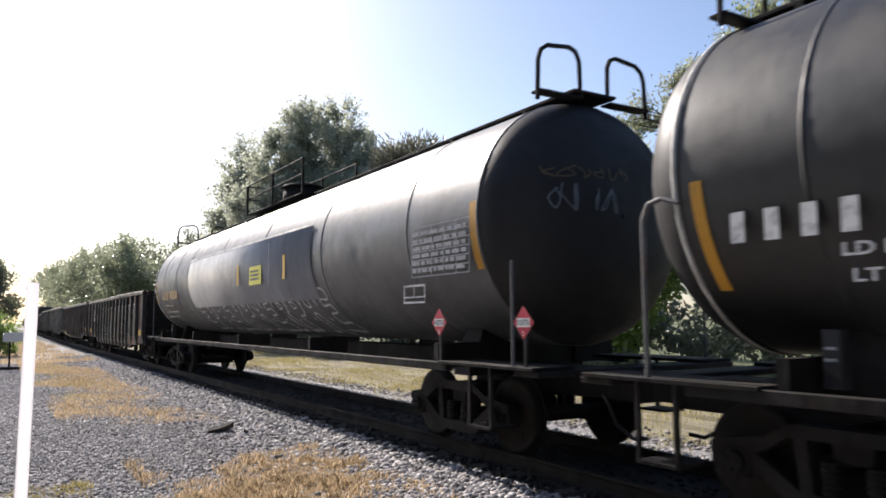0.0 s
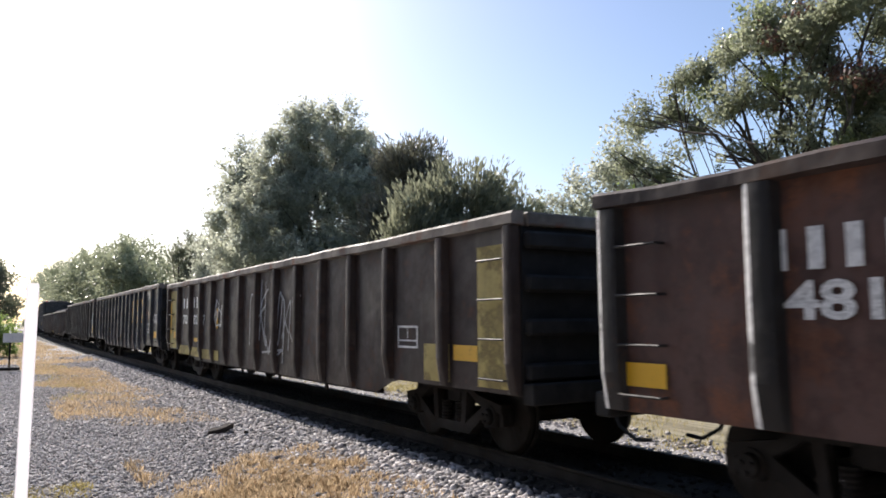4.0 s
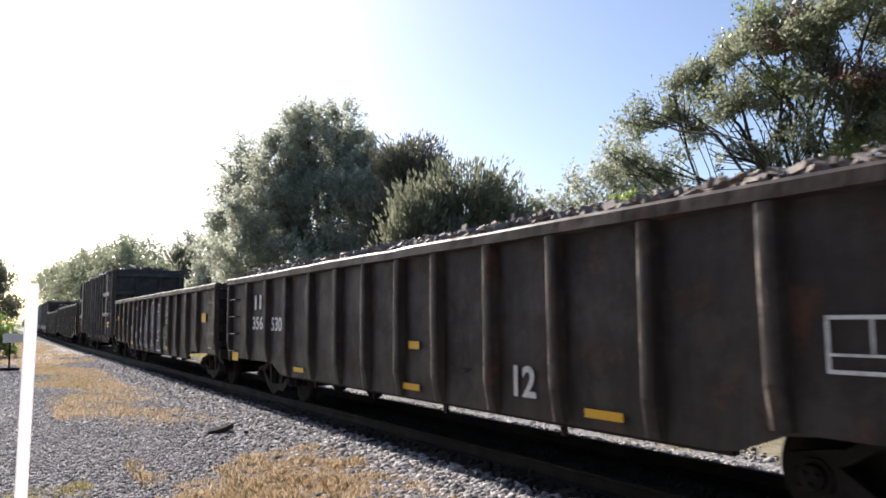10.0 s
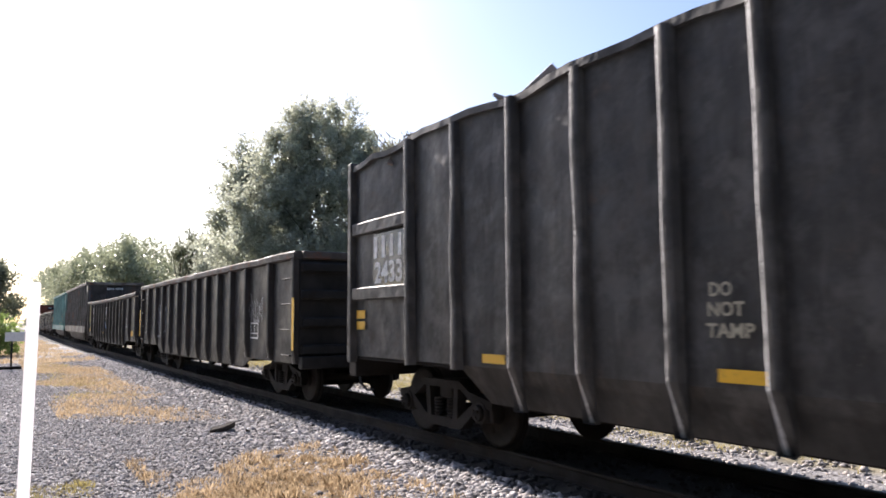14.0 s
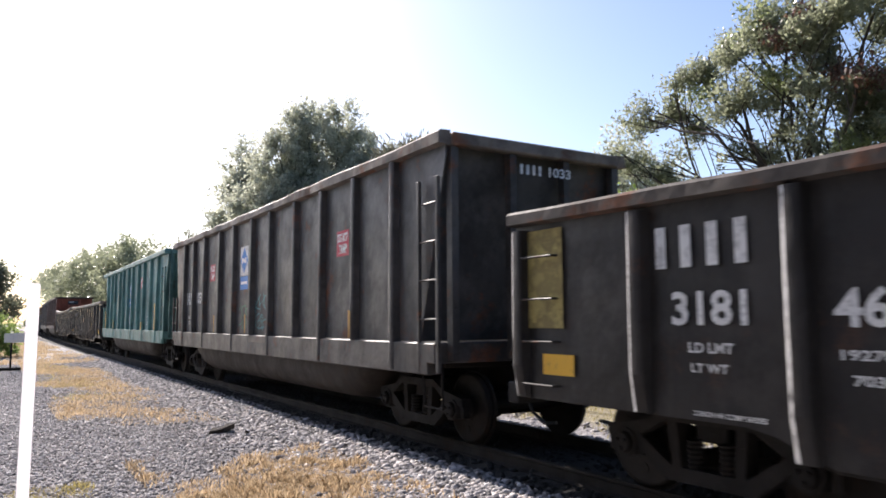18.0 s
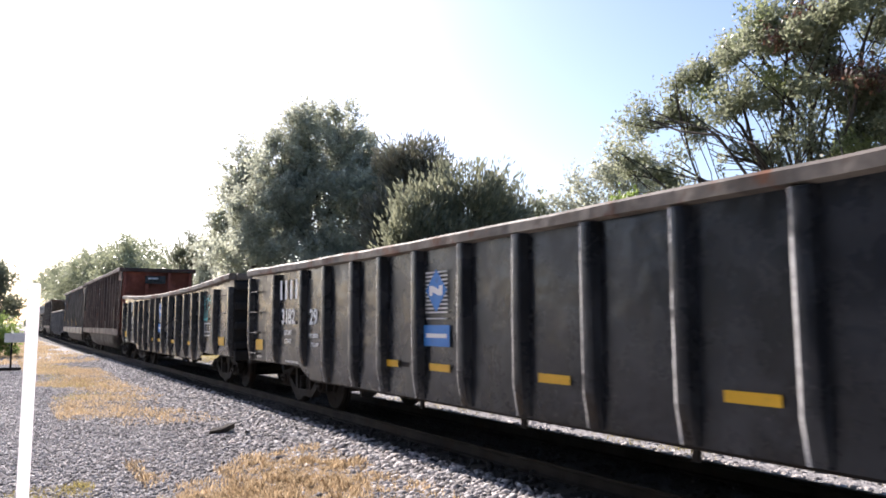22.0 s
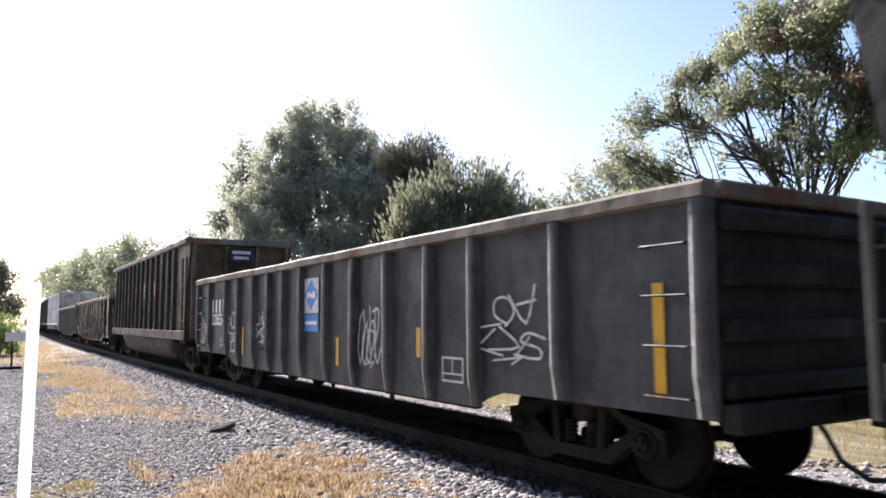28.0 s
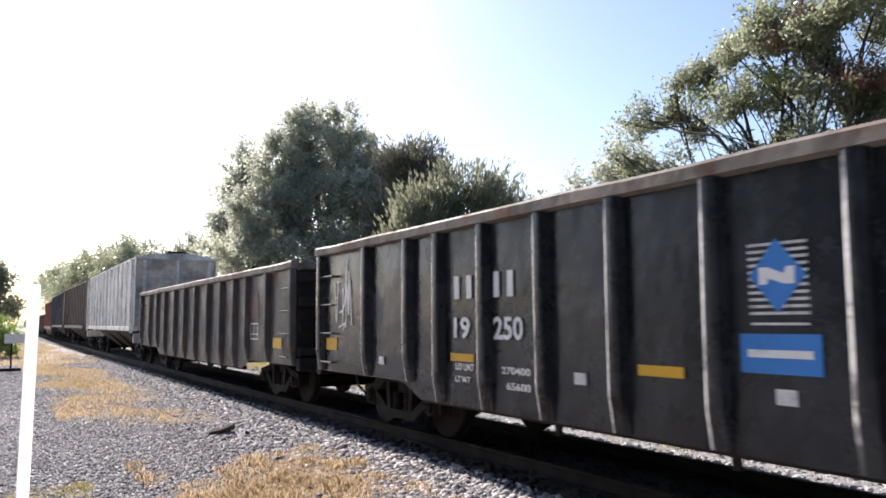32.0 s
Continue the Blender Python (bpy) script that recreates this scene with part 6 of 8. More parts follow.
car = gon(100.57, 117.0, 2.54, RUSTY, "dark rusty gondola car heaped with scrap", rim=BROWN, ribs=(6.85, 5.62, 4.5, 3.35, 2.2, 1.2, 0.2, -0.8, -1.9, -3.0, -4.15, -5.3, -6.75))
for w, y, y1, z, z1 in (("||", 6.44, 5.99, 1.83, 2.12), ("356", 6.56, 5.89, 1.42, 1.69), ("530", 5.38, 4.78, 1.4, 1.67), ("12", -2.32, -2.68, 0.8, 1.12)):
    letters(car, w, y, y1, z, z1, WHITE)
patch(car, 8.0, 7.55, 0.74, 0.92)
for y in (4.11, 0.1, -3.39):
    patch(car, y, y - 0.48, 0.7, 0.78, None, HALF - RIB + 0.03)
patch(car, -0.08, -0.36, 1.22, 1.32)
frame_box(car, -5.69, -6.3, 1.22, 1.6)
patch(car, 7.3, 6.95, 1.55, 1.9, OXIDE, None, "old_paint")
load = heap(16.4, 2.60, 0.20, 4, "heap of rusty shredded scrap metal in a gondola car", sheets=0)
couple(load, 100.57, 117.0)

car = gon(118.06, 134.65, 2.52, BROWN, "brown gondola car with big blue and white graffiti", rim=BROWN, ribs=(7.0, 5.83, 4.7, 3.55, 2.65, 1.7, 0.62, -0.5, -1.6, -2.77, -3.9, -5.1, -6.3))
for w, y, y1, z, z1 in (("||", 6.61, 6.15, 1.96, 2.25), ("357", 6.82, 6.1, 1.48, 1.75), ("446", 5.58, 4.92, 1.47, 1.73)):
    letters(car, w, y, y1, z, z1, OLDWHITE)
patch(car, 8.10, 7.70, 1.66, 1.87)
patch(car, 4.35, 3.89, 0.77, 0.87, None, HALF - RIB + 0.03)
patch(car, -2.27, -2.60, 0.75, 0.85, None, HALF - RIB + 0.03)
patch(car, -6.66, -7.11, 1.58, 1.81)
scrawl(car, 4.23, 3.73, 1.6, 2.2, WHITE, 80, 3, 0.025)
fills(car, "graffiti_fill", (((3.69, 2.06), (3.41, 2.13), (3.06, 2.05), (3.01, 0.76), (3.68, 0.72), (3.78, 1.49)), ((2.9, 1.72), (2.65, 2.17), (2.27, 2.31), (1.94, 2.27), (1.84, 0.74), (2.9, 0.73)), ((1.51, 1.8), (1.26, 1.76), (0.85, 1.91), (0.76, 0.72), (1.53, 0.71)),
                               ((0.44, 2.05), (0.26, 2.22), (-0.13, 2.29), (-0.36, 2.27), (-0.43, 0.72), (0.3, 0.68), (0.48, 1.68)),
                               ((-0.67, 1.83), (-0.76, 2.15), (-0.95, 2.18), (-1.31, 2.11), (-1.52, 1.97), (-1.55, 1.56), (-1.43, 1.39), (-1.57, 0.68), (-0.71, 0.69), (-0.71, 1.24))), NAVY)
strokes(car, "graffiti_outline", (((3.77, 0.91), (3.76, 1.73), (3.65, 2.06), (3.36, 2.13), (3.05, 2.04), (3.01, 1.34), (2.98, 0.73)), ((2.98, 1.72), (2.73, 1.57), (2.62, 2.13), (2.27, 2.31), (1.94, 2.26), (1.89, 1.5), (1.84, 0.74)), ((2.73, 1.57), (2.9, 0.73)),
                                  ((2.38, 1.24), (2.27, 1.49), (2.2, 2)), ((1.55, 1.84), (1.5, 0.73)), ((1.39, 1.77), (1.17, 1.53), (1.21, 1.24)), ((1.09, 1.31), (0.97, 1.56), (0.78, 1.69), (0.75, 0.73))), BRIGHT, 0.034)
strokes(car, "graffiti_outline", (((0.44, 1.26), (0.47, 1.75), (0.31, 2.2), (-0.11, 2.28), (-0.36, 2.28)), ((0.1, 1.65), (0.12, 1.86), (-0.12, 2.02), (-0.35, 2.11)), ((0.13, 1.26), (-0.43, 1.23)),
                                  ((-0.66, 1.67), (-0.73, 1.96), (-0.98, 1.92), (-1.01, 1.66), (-1.18, 1.39), (-1.55, 1.35)), ((-0.73, 1.96), (-0.8, 2.15), (-0.99, 2.18), (-1.01, 2.02)), ((-1.01, 2.13), (-1.31, 2.13), (-1.53, 1.92), (-1.56, 1.56), (-1.43, 1.46)),
                                  ((-0.66, 1.67), (-0.8, 1.25), (-1.17, 1.34), (-1.34, 1.27), (-1.56, 1.04)), ((-0.91, 1.15), (-1.03, 1.01), (-0.72, 0.98), (-0.71, 0.69), (-1.57, 0.68))), BRIGHT, 0.030)
strokes(car, "graffiti_crack", (((3.87, 0.75), (3.59, 1), (3.5, 0.73)), ((0.3, 0.79), (0, 1.02), (0.2, 0.74), (-0.08, 0.85), (-0.26, 0.95)), ((-1.27, 1.17), (-1.42, 1.27)), ((2.6, 0.76), (2.5, 1.0), (2.38, 0.8)), ((2.1, 1.1), (1.95, 1.25), (2.0, 0.95)),
                                ((0.3, 1.4), (0.1, 1.55), (-0.1, 1.42), (-0.25, 1.58)), ((0.05, 1.18), (-0.1, 0.98), (-0.3, 1.1)), ((0.46, 1.9), (0.3, 1.95))), BRIGHT, 0.022)
fills(car, "graffiti_block", (((3.44, 1.23), (3.01, 1.24), (3.01, 1.03), (3.44, 1.01)), ((2.38, 1.42), (2.2, 1.42), (2.2, 1.22), (2.38, 1.22)), ((0.12, 1.65), (-0.37, 1.64), (-0.4, 1.56), (0.08, 1.57)), ((2.28, 0.9), (1.84, 0.93), (1.84, 0.77), (2.28, 0.76)),
                              ((-1.07, 1.48), (-1.48, 1.46), (-1.57, 1.35), (-1.21, 1.36)), ((-0.22, 0.86), (-0.45, 0.87), (-0.46, 0.74), (-0.24, 0.73)), ((1.18, 0.85), (1.04, 0.86), (1.05, 0.69), (1.19, 0.69))), SPRAYLAV, HALF - RIB + 0.020)
fills(car, "graffiti_square", (((4.44, 1.4), (4.11, 1.53), (4.01, 1.19), (4.31, 1.14)), ((4.27, 1.06), (4.03, 1.07), (4.06, 0.83), (4.3, 0.89)), ((1.26, 2.03), (1.02, 2.05), (0.8, 1.85), (1.14, 1.77)), ((0.65, 1.16), (0.47, 1.19), (0.42, 0.84), (0.6, 0.77)),
                               ((-0.41, 1.42), (-0.55, 1.4), (-0.72, 1.14), (-0.45, 1.06)), ((0.65, 0.74), (0.39, 0.75), (0.4, 0.66), (0.66, 0.67)), ((-0.34, 0.76), (-0.58, 0.81), (-0.59, 0.68), (-0.38, 0.69))), GREENDIM, HALF - RIB + 0.026)
fills(car, "graffiti_square", (((-1.48, 1.32), (-1.67, 1.4), (-1.69, 1.12), (-1.48, 1.11)), ((-1.7, 1.38), (-1.93, 1.42), (-1.96, 1.11), (-1.74, 1.09)), ((-2.02, 1.42), (-2.16, 1.47), (-2.22, 1.3), (-2.08, 1.25)),
                               ((-2.24, 1.27), (-2.36, 1.22), (-2.34, 1.1), (-2.23, 1.13)), ((-1.89, 1.10), (-2.21, 1.11), (-2.2, 0.95), (-1.88, 0.89))), GREENDIM, HALF - RIB + 0.026)
strokes(car, "graffiti_square_edge", (((-1.7, 1.38), (-1.93, 1.42), (-1.96, 1.11), (-1.74, 1.09), (-1.7, 1.38)), ((-2.02, 1.42), (-2.16, 1.47), (-2.22, 1.3), (-2.08, 1.25), (-2.02, 1.42)), ((-2.24, 1.27), (-2.36, 1.22), (-2.34, 1.1), (-2.23, 1.13), (-2.24, 1.27)),
                                      ((-1.89, 1.10), (-2.21, 1.11), (-2.2, 0.95), (-1.88, 0.89), (-1.89, 1.10))), GREEN, 0.022, HALF - RIB + 0.030)
strokes(car, "sprayed_words", (((-2.08, 1.94), (-2, 1.9), (-1.99, 1.75), (-2.07, 1.76), (-2.07, 1.83)), ((-2.19, 1.89), (-2.14, 1.89), (-2.13, 1.76), (-2.2, 1.75)), ((-2.14, 1.82), (-2.19, 1.83)), ((-2.22, 1.97), (-2.22, 1.77)),
                               ((-2.26, 1.9), (-2.28, 1.77), (-2.32, 1.88), (-2.35, 1.77), (-2.39, 1.92)), ((-2.47, 1.89), (-2.43, 1.87), (-2.43, 1.78), (-2.47, 1.79)), ((-2.51, 1.91), (-2.51, 1.8), (-2.54, 1.81)), ((-2.56, 1.91), (-2.56, 1.8), (-2.59, 1.81))), WHITE, 0.018, None, False, "white sprayed words")
strokes(car, "sprayed_bars", (((-2.15, 1.64), (-2.60, 1.67)), ((-2.15, 1.56), (-2.60, 1.58))), WHITE, 0.04, None, False, "white sprayed line of writing")
strokes(car, "sprayed_halo", (((-2.16, 2.07), (-2.24, 2.09), (-2.37, 2.08), (-2.4, 2.05), (-2.26, 2.01), (-2.17, 2.02), (-2.16, 2.07)),), WHITE, 0.016, None, True)
strokes(car, "sprayed_tag", (((-1.87, 0.73), (-1.9, 0.86), (-1.97, 0.8), (-2, 0.9), (-2.02, 0.72)), ((-2.06, 0.88), (-2.08, 0.73)), ((-2.14, 0.89), (-2.16, 0.73)), ((-2.22, 0.89), (-2.25, 0.74), (-2.3, 0.88), (-2.34, 0.68))), WHITE, 0.022)

car = couple(scrap_gondola(made, 14.26, 3.98, SOOT, "battered high-sided grey steel gondola loaded with scrap"), 136.04, 150.3)
patch(car, 6.46, 5.46, 2.05, 2.80, BLACK, HALF - RIB + 0.035, "stencil_board")
letters(car, "||||", 6.42, 5.58, 2.45, 2.76, WHITE, HALF - RIB + 0.039)
letters(car, "2433", 6.40, 5.58, 2.09, 2.40, WHITE, HALF - RIB + 0.039)
patch(car, 7.0, 6.72, 1.44, 1.56, None, HALF - RIB + 0.035)
patch(car, 7.0, 6.72, 1.60, 1.72, None, HALF - RIB + 0.035)
for w, y, y1, z in (("DO", 0.70, 0.50, 1.74), ("NOT", 0.72, 0.40, 1.59), ("TAMP", 0.74, 0.32, 1.43)):
    letters(car, w, y, y1, z, z + 0.11, OLDWHITE, HALF - RIB + 0.035)
for y in (3.74, 0.65, -2.6):
    patch(car, y, y - 0.42, 1.10, 1.20, None, HALF - RIB + 0.035)
patch(car, -6.27, -6.77, 1.38, 1.48, None, HALF + 0.03)
patch(car, -6.27, -6.77, 1.52, 1.62, None, HALF + 0.03)
load = heap(13.6, 3.78, 0.42, 7, "heap of torn mixed scrap in a high gondola")
couple(load, 136.3, 150.0)

car = gon(152.7, 168.45, 2.83, DUSKY, "black gondola car with a tall reflector strip", rim=RIMDARK, ribs=(6.6, 5.2, 4.1, 3.0, 1.85, 0.7, -0.45, -1.5, -2.6, -3.7, -4.85, -6.35))
for y in (7.95, -7.83):
    patch(car, y, y - 0.11, 1.05, 1.98, None, HALF + 0.005)
letters(car, "2 INCH HF COMP SHOES", 7.29, 6.5, 1.17, 1.22, WHITE)
bars(car, 7.3, 6.5, 2.32, 2.6, 2, GREY, None, 14)
frame_box(car, -5.11, -5.6, 1.21, 1.54)
scrawl(car, -5.0, -5.9, 1.56, 2.05, GREY, 101, 5, 0.02)
scrawl(car, 5.5, 3.9, 1.1, 2.0, GREY, 102, 4, 0.04)

car = gon(169.75, 186.3, 2.69, DUSKY, "black gondola car with blue owner's emblem and rusty end patch", rim=RIMDARK, ribs=[q + 0.13 for q in DEALER_RIBS[:-1]] + [-6.5], sag=0.06)
frame_box(car, -5.62, -6.12, 1.35, 1.69)
patch(car, -6.88, -7.38, 1.01, 1.21)
patch(car, -7.45, -8.1, 1.4, 2.45, YELP, HALF - RIB + 0.015, "old_paint")
emblem(car, 1.0, 0.40, 1.6, 2.3)
blue_plate(car, 1.07, 0.38, 1.27, 1.54)
for y in (2.35, 0.8, -1.32, -3.46):
    patch(car, y, y - 0.47, 0.99, 1.08)
for w, y, y1, z, z1 in (("||||", 6.23, 5.35, 1.99, 2.33), ("3181", 6.08, 5.39, 1.53, 1.8), ("46", 4.75, 4.38, 1.52, 1.78), ("LD LMT", 5.93, 5.52, 1.32, 1.4), ("LT WT", 5.91, 5.57, 1.17, 1.24),
                        ("192700", 4.72, 4.3, 1.31, 1.38), ("70300", 4.65, 4.3, 1.15, 1.22), ("2 INCH HF COMP SHOES", 5.9, 5.27, 0.84, 0.88)):
    letters(car, w, y + 0.15, y1 + 0.15, z, z1, WHITE)
patch(car, 7.86, 7.41, 1.05, 1.25)
patch(car, 8.12, 7.55, 1.5, 2.48, YELP, HALF - RIB + 0.015, "old_paint")
for y in (-0.3, -1.4, -2.5):
    patch(car, y, y - 0.5, 1.6, 1.95, CLOUDED, HALF - RIB + 0.015, "old_paint")

car = couple(tub_car(made, 15.17, 3.90, FADED, "tall faded-black coal gondola with teal graffiti", (6.3, 5.2, 4.06, 2.6, 1.4, 0.1, -1.1, -2.5, -3.7, -5.0, -6.28), rim=RIMG, under=FADED, dents=0.018, over_sill=True, over=0.40), 187.69, 202.86)
do_not_tamp(car, 3.62, 3.17, 2.59, 3.0)
for k in range(4):
    part("mark_bar", flat([rect(0, 0.045, 0, 0.13)]), WHITE, car, "", near_end(-0.45 + 0.1 * k, 3.44, -7.77))
me = TEXT["1033"][0].copy()
me.materials.append(WHITE)
part("stencil", me, None, car, "", near_end(0.02, 3.44, -7.77) @ Matrix.Diagonal((0.38, 0.13, 1, 1)))
emblem(car, 1.01, 0.45, 2.58, 3.22, False)
blue_plate(car, 1.01, 0.45, 2.28, 2.57)
scrawl(car, 1.0, 0.35, 1.45, 1.95, DEEPGREEN, 111, 5, 0.024)
scrawl(car, -0.12, -0.90, 1.45, 2.1, DEEPTEAL, 112, 5, 0.03)
letters(car, "||||", 6.1, 5.4, 2.06, 2.38, WHITE)
letters(car, "1033", 5.01, 4.29, 2.06, 2.37, WHITE)
for y in (2.77, 0.26, -5.0):
    patch(car, y, y - 0.075, 1.34, 1.74, OCHRE, HALF + 0.026)
patch(car, 6.62, 6.34, 1.4, 3.66, OCHRE, HALF - RIB + 0.015, "old_paint")
patch(car, 7.1, 6.66, 1.4, 3.66, CLOUDED, HALF - RIB + 0.015, "old_paint")
patch(car, 0.02, -1.05, 1.17, 1.29, RIMG, HALF + 0.002, "scraped_paint")
do_not_tamp(car, -4.3, -4.75, 2.6, 3.0)
letters(car, "LD LMT", 5.9, 5.5, 1.68, 1.76, WHITE)
letters(car, "LT WT", 5.9, 5.5, 1.53, 1.61, WHITE)

car = couple(tub_car(made, 14.85, 3.89, SEA, "tall sea-green coal gondola with graffiti and warning stickers", (6.2, 4.9, 3.9, 2.45, 1.5, 0.14, -0.9, -2.26, -3.43, -4.78, -6.0), under=SEA, end_paint=SEAEND, over_sill=True), 204.2, 219.05)
do_not_tamp(car, -2.52, -3.17, 2.83, 3.22)
do_not_tamp(car, 2.02, 1.52, 2.78, 3.12)
emblem(car, -0.02, -0.61, 2.54, 3.15)
blue_plate(car, -0.02, -0.61, 2.2, 2.5)
scrawl(car, -0.08, -0.66, 1.4, 2.12, BRIGHT, 121, 3, 0.03)
frame_box(car, -3.97, -4.41, 1.49, 1.81)
for y, z0, z1 in ((-5.98, 1.34, 2.2), (-3.42, 1.34, 1.6), (6.25, 1.34, 2.12), (3.64, 1.34, 1.68)):
    patch(car, y, y - 0.11, z0, z1, None, HALF + 0.026)
patch(car, -5.33, -5.62, 1.42, 1.49, WHITE, None, "plate")
for w, y, y1, z, z1 in (("||", 5.62, 5.2, 2.43, 2.74), ("309", 5.67, 5.13, 1.92, 2.22), ("||", 4.4, 4.04, 2.42, 2.74), ("33", 4.42, 4.06, 1.92, 2.2), ("LD LMT", 5.5, 5.1, 1.58, 1.67), ("LT WT", 5.49, 5.13, 1.43, 1.52),
                        ("210300", 4.4, 4.03, 1.58, 1.66), ("51700", 4.33, 4.02, 1.42, 1.5)):
    letters(car, w, y, y1, z, z1, WHITE)
strokes(car, "rust_streak", (((3.3, 3.12), (3.17, 2.9), (3.03, 2.62), (2.91, 2.06), (3.06, 1.8), (3.3, 1.45), (3.39, 1.34)), ((2.91, 2.06), (2.95, 1.75), (3.15, 1.34))), RUSTRUN, 0.035, HALF - RIB + 0.016, True, "dark rust streak")
scrawl(car, 2.3, 1.75, 1.4, 2.0, NAVY, 122, 4, 0.03)
for y in (-5.2, -3.9, -1.2, 0.6):
    shape(car, "scrape", ribbon([(0, 0), (0.02, 0.5), (-0.02, 1.1)], 0.012), NAVY, y, 1.6, HALF - RIB + 0.016)


def scrap_dealer_gondola(f, r, top, head, tail, label, front_tag, sag, ribs, dy):
    """The dealer's black gondolas: alike but for their numbers and tags."""
    car = gon(f, r, top, BLACK, label, rim=RIMG, ribs=ribs, sag=sag)
    emblem(car, 0.80 + dy, 0.28 + dy, 1.60, 2.22)
    blue_plate(car, 0.85 + dy, 0.24 + dy, 1.27, 1.53)
    for y in (2.0, 0.71, -1.41, -3.58):
        patch(car, y, y - 0.47, 0.97, 1.06)
    patch(car, 7.7, 7.25, 1.02, 1.23)
    patch(car, -6.85, -7.34, 1.03, 1.23)
    frame_box(car, -5.45, -6.01, 1.23, 1.56)
    for w, y, y1, z, z1 in (("||||", 6.25, 5.32, 1.99, 2.35), (head, 6.15, 5.45, 1.53, 1.82), (tail, 4.75, 4.39, 1.52, 1.8), ("LD LMT", 6.0, 5.6, 1.34, 1.43), ("LT WT", 5.98, 5.62, 1.18, 1.27),
                            ("192800", 4.76, 4.34, 1.3, 1.38), ("70200", 4.68, 4.33, 1.16, 1.23), ("2 INCH HF COMP SHOES", 5.92, 5.26, 0.84, 0.88), ("PULL HERE", 7.62, 7.3, 0.87, 0.91)):
        letters(car, w, y, y1, z, z1, BRIGHT)
    if front_tag:
        scrawl(car, -5.21, -6.0, 1.64, 2.3, TEAL, 131, 5, 0.035)
    return car


scrap_dealer_gondola(220.45, 236.55, 2.67, "3182", "29", "black gondola car with a blue emblem on white stripes", False, 0.06, DEALER_RIBS, 0.0)
scrap_dealer_gondola(237.97, 254.0, 2.69, "3181", "19", "black gondola car with blue emblem and a teal tag", True, 0.19, (6.6, 5.17, 4.12, 3.08, 1.96, 0.9, -0.17, -1.22, -2.27, -3.3, -4.3, -5.2, -6.5), -0.16)

car = couple(tub_car(made, 14.5, 3.93, REDBROWN, "tall red-brown coal gondola with a bright orange-red end", (6.05, 5.14, 4.29, 3.5, 2.64, 1.68, 0.8, -0.2, -1.1, -2.13, -3.15, -4.17, -5.1, -5.94), end_paint=REDP, under=REDBROWN), 255.1, 269.6)
do_not_tamp(car, 1.92, 1.35, 2.84, 3.32)
part("end_plate", flat([rect(-0.42, 0.42, -0.17, 0.17)]), BLACK, car, "black number plate on the end", near_end(-0.15, 3.42, -7.44))
part("end_plate_bar", flat([rect(-0.30, 0.12, 0.02, 0.09)]), WHITE, car, "", near_end(-0.15, 3.42, -7.446))
emblem(car, 1.0, 0.42, 2.76, 3.38, False, colour=SLATE)
blue_plate(car, 0.97, 0.40, 2.34, 2.72, mat=DIMBLUE)
do_not_tamp(car, 0.08, -0.5, 2.8, 3.36)
letters(car, "||", 4.93, 4.5, 2.0, 2.28, WHITE)
letters(car, "||", 4.01, 3.65, 2.0, 2.27, WHITE)
for y in (-0.12, -2.91, 3.38):
    patch(car, y, y - 0.08, 1.30, 1.70, OCHREDIM, HALF + 0.026)
patch(car, -5.88, -5.99, 1.16, 2.25, OCHREDIM, HALF + 0.026)
shape(car, "round_sticker", [[(0.10 * math.cos(i * 0.393), 0.10 * math.sin(i * 0.393)) for i in range(16)]], GREY, -6.38, 2.02, HALF - RIB + 0.020)
for y0, y1, z0, z1 in ((-5.32, -5.55, 1.93, 1.98), (-5.30, -5.52, 2.20, 2.24)):
    patch(car, y0, y1, z0, z1, RUSTRUN, None, "rust_patch")
for y0, y1, z0, z1 in ((-4.02, -4.09, 1.60, 1.72), (-4.42, -4.64, 1.56, 1.61), (-4.82, -4.92, 1.58, 1.75)):
    patch(car, y0, y1, z0, z1, OLDWHITE, None, "plate")
patch(car, -5.75, -6.95, 1.36, 3.66, REDBAY, HALF - RIB + 0.015, "repainted_bay")
bars(car, -4.42, -4.54, 2.25, 2.80, 7, GREY, None, 15)

car = couple(tub_car(made, 15.25, 3.86, FADED, "tall dark coal gondola with dented top edges", (6.42, 5.10, 3.75, 2.40, 1.2, 0.0, -1.3, -2.5, -3.7, -5.0, -6.2), rim=RIMG, end_paint=ENDSHADE, under=FADED, dents=0.018, over_sill=True, over=0.40), 270.3, 285.55)
for w, y, y1, z, z1 in (("||||", 6.02, 5.22, 2.1, 2.43), ("1028", 4.78, 3.98, 2.08, 2.4), ("LD LMT", 5.66, 5.22, 1.57, 1.65), ("LT WT", 5.66, 5.22, 1.43, 1.51)):
    letters(car, w, y, y1, z, z1, WHITE)
scrawl(car, 5.92, 5.2, 1.8, 2.1, TEAL, 151, 5, 0.03)
do_not_tamp(car, 3.25, 2.72, 2.52, 3.0)
for y in (6.16, 2.67, -0.5, -3.7):
    patch(car, y, y - 0.1, 1.36 if y < 6 else 1.7, 1.8 if y < 6 else 2.5, None, HALF + 0.026)
scrawl(car, 2.2, 1.6, 1.4, 1.92, BRIGHT, 152, 3, 0.06)
scrawl(car, 3.4, 2.7, 1.8, 2.2, SPRAYRED, 153, 3, 0.04)
patch(car, 4.42, 3.98, 1.72, 1.98, SLATE, HALF - RIB + 0.014, "plate_patch")
shape(car, "plate_corner", [rect(0.0, 0.44, 0.25, 0.28), rect(0.0, 0.03, 0.08, 0.25), rect(0.12, 0.44, -0.02, 0.01)], OLDWHITE, 4.42, 1.70)
bars(car, 4.55, 4.22, 1.42, 1.66, 2, OLDWHITE, None, 44)
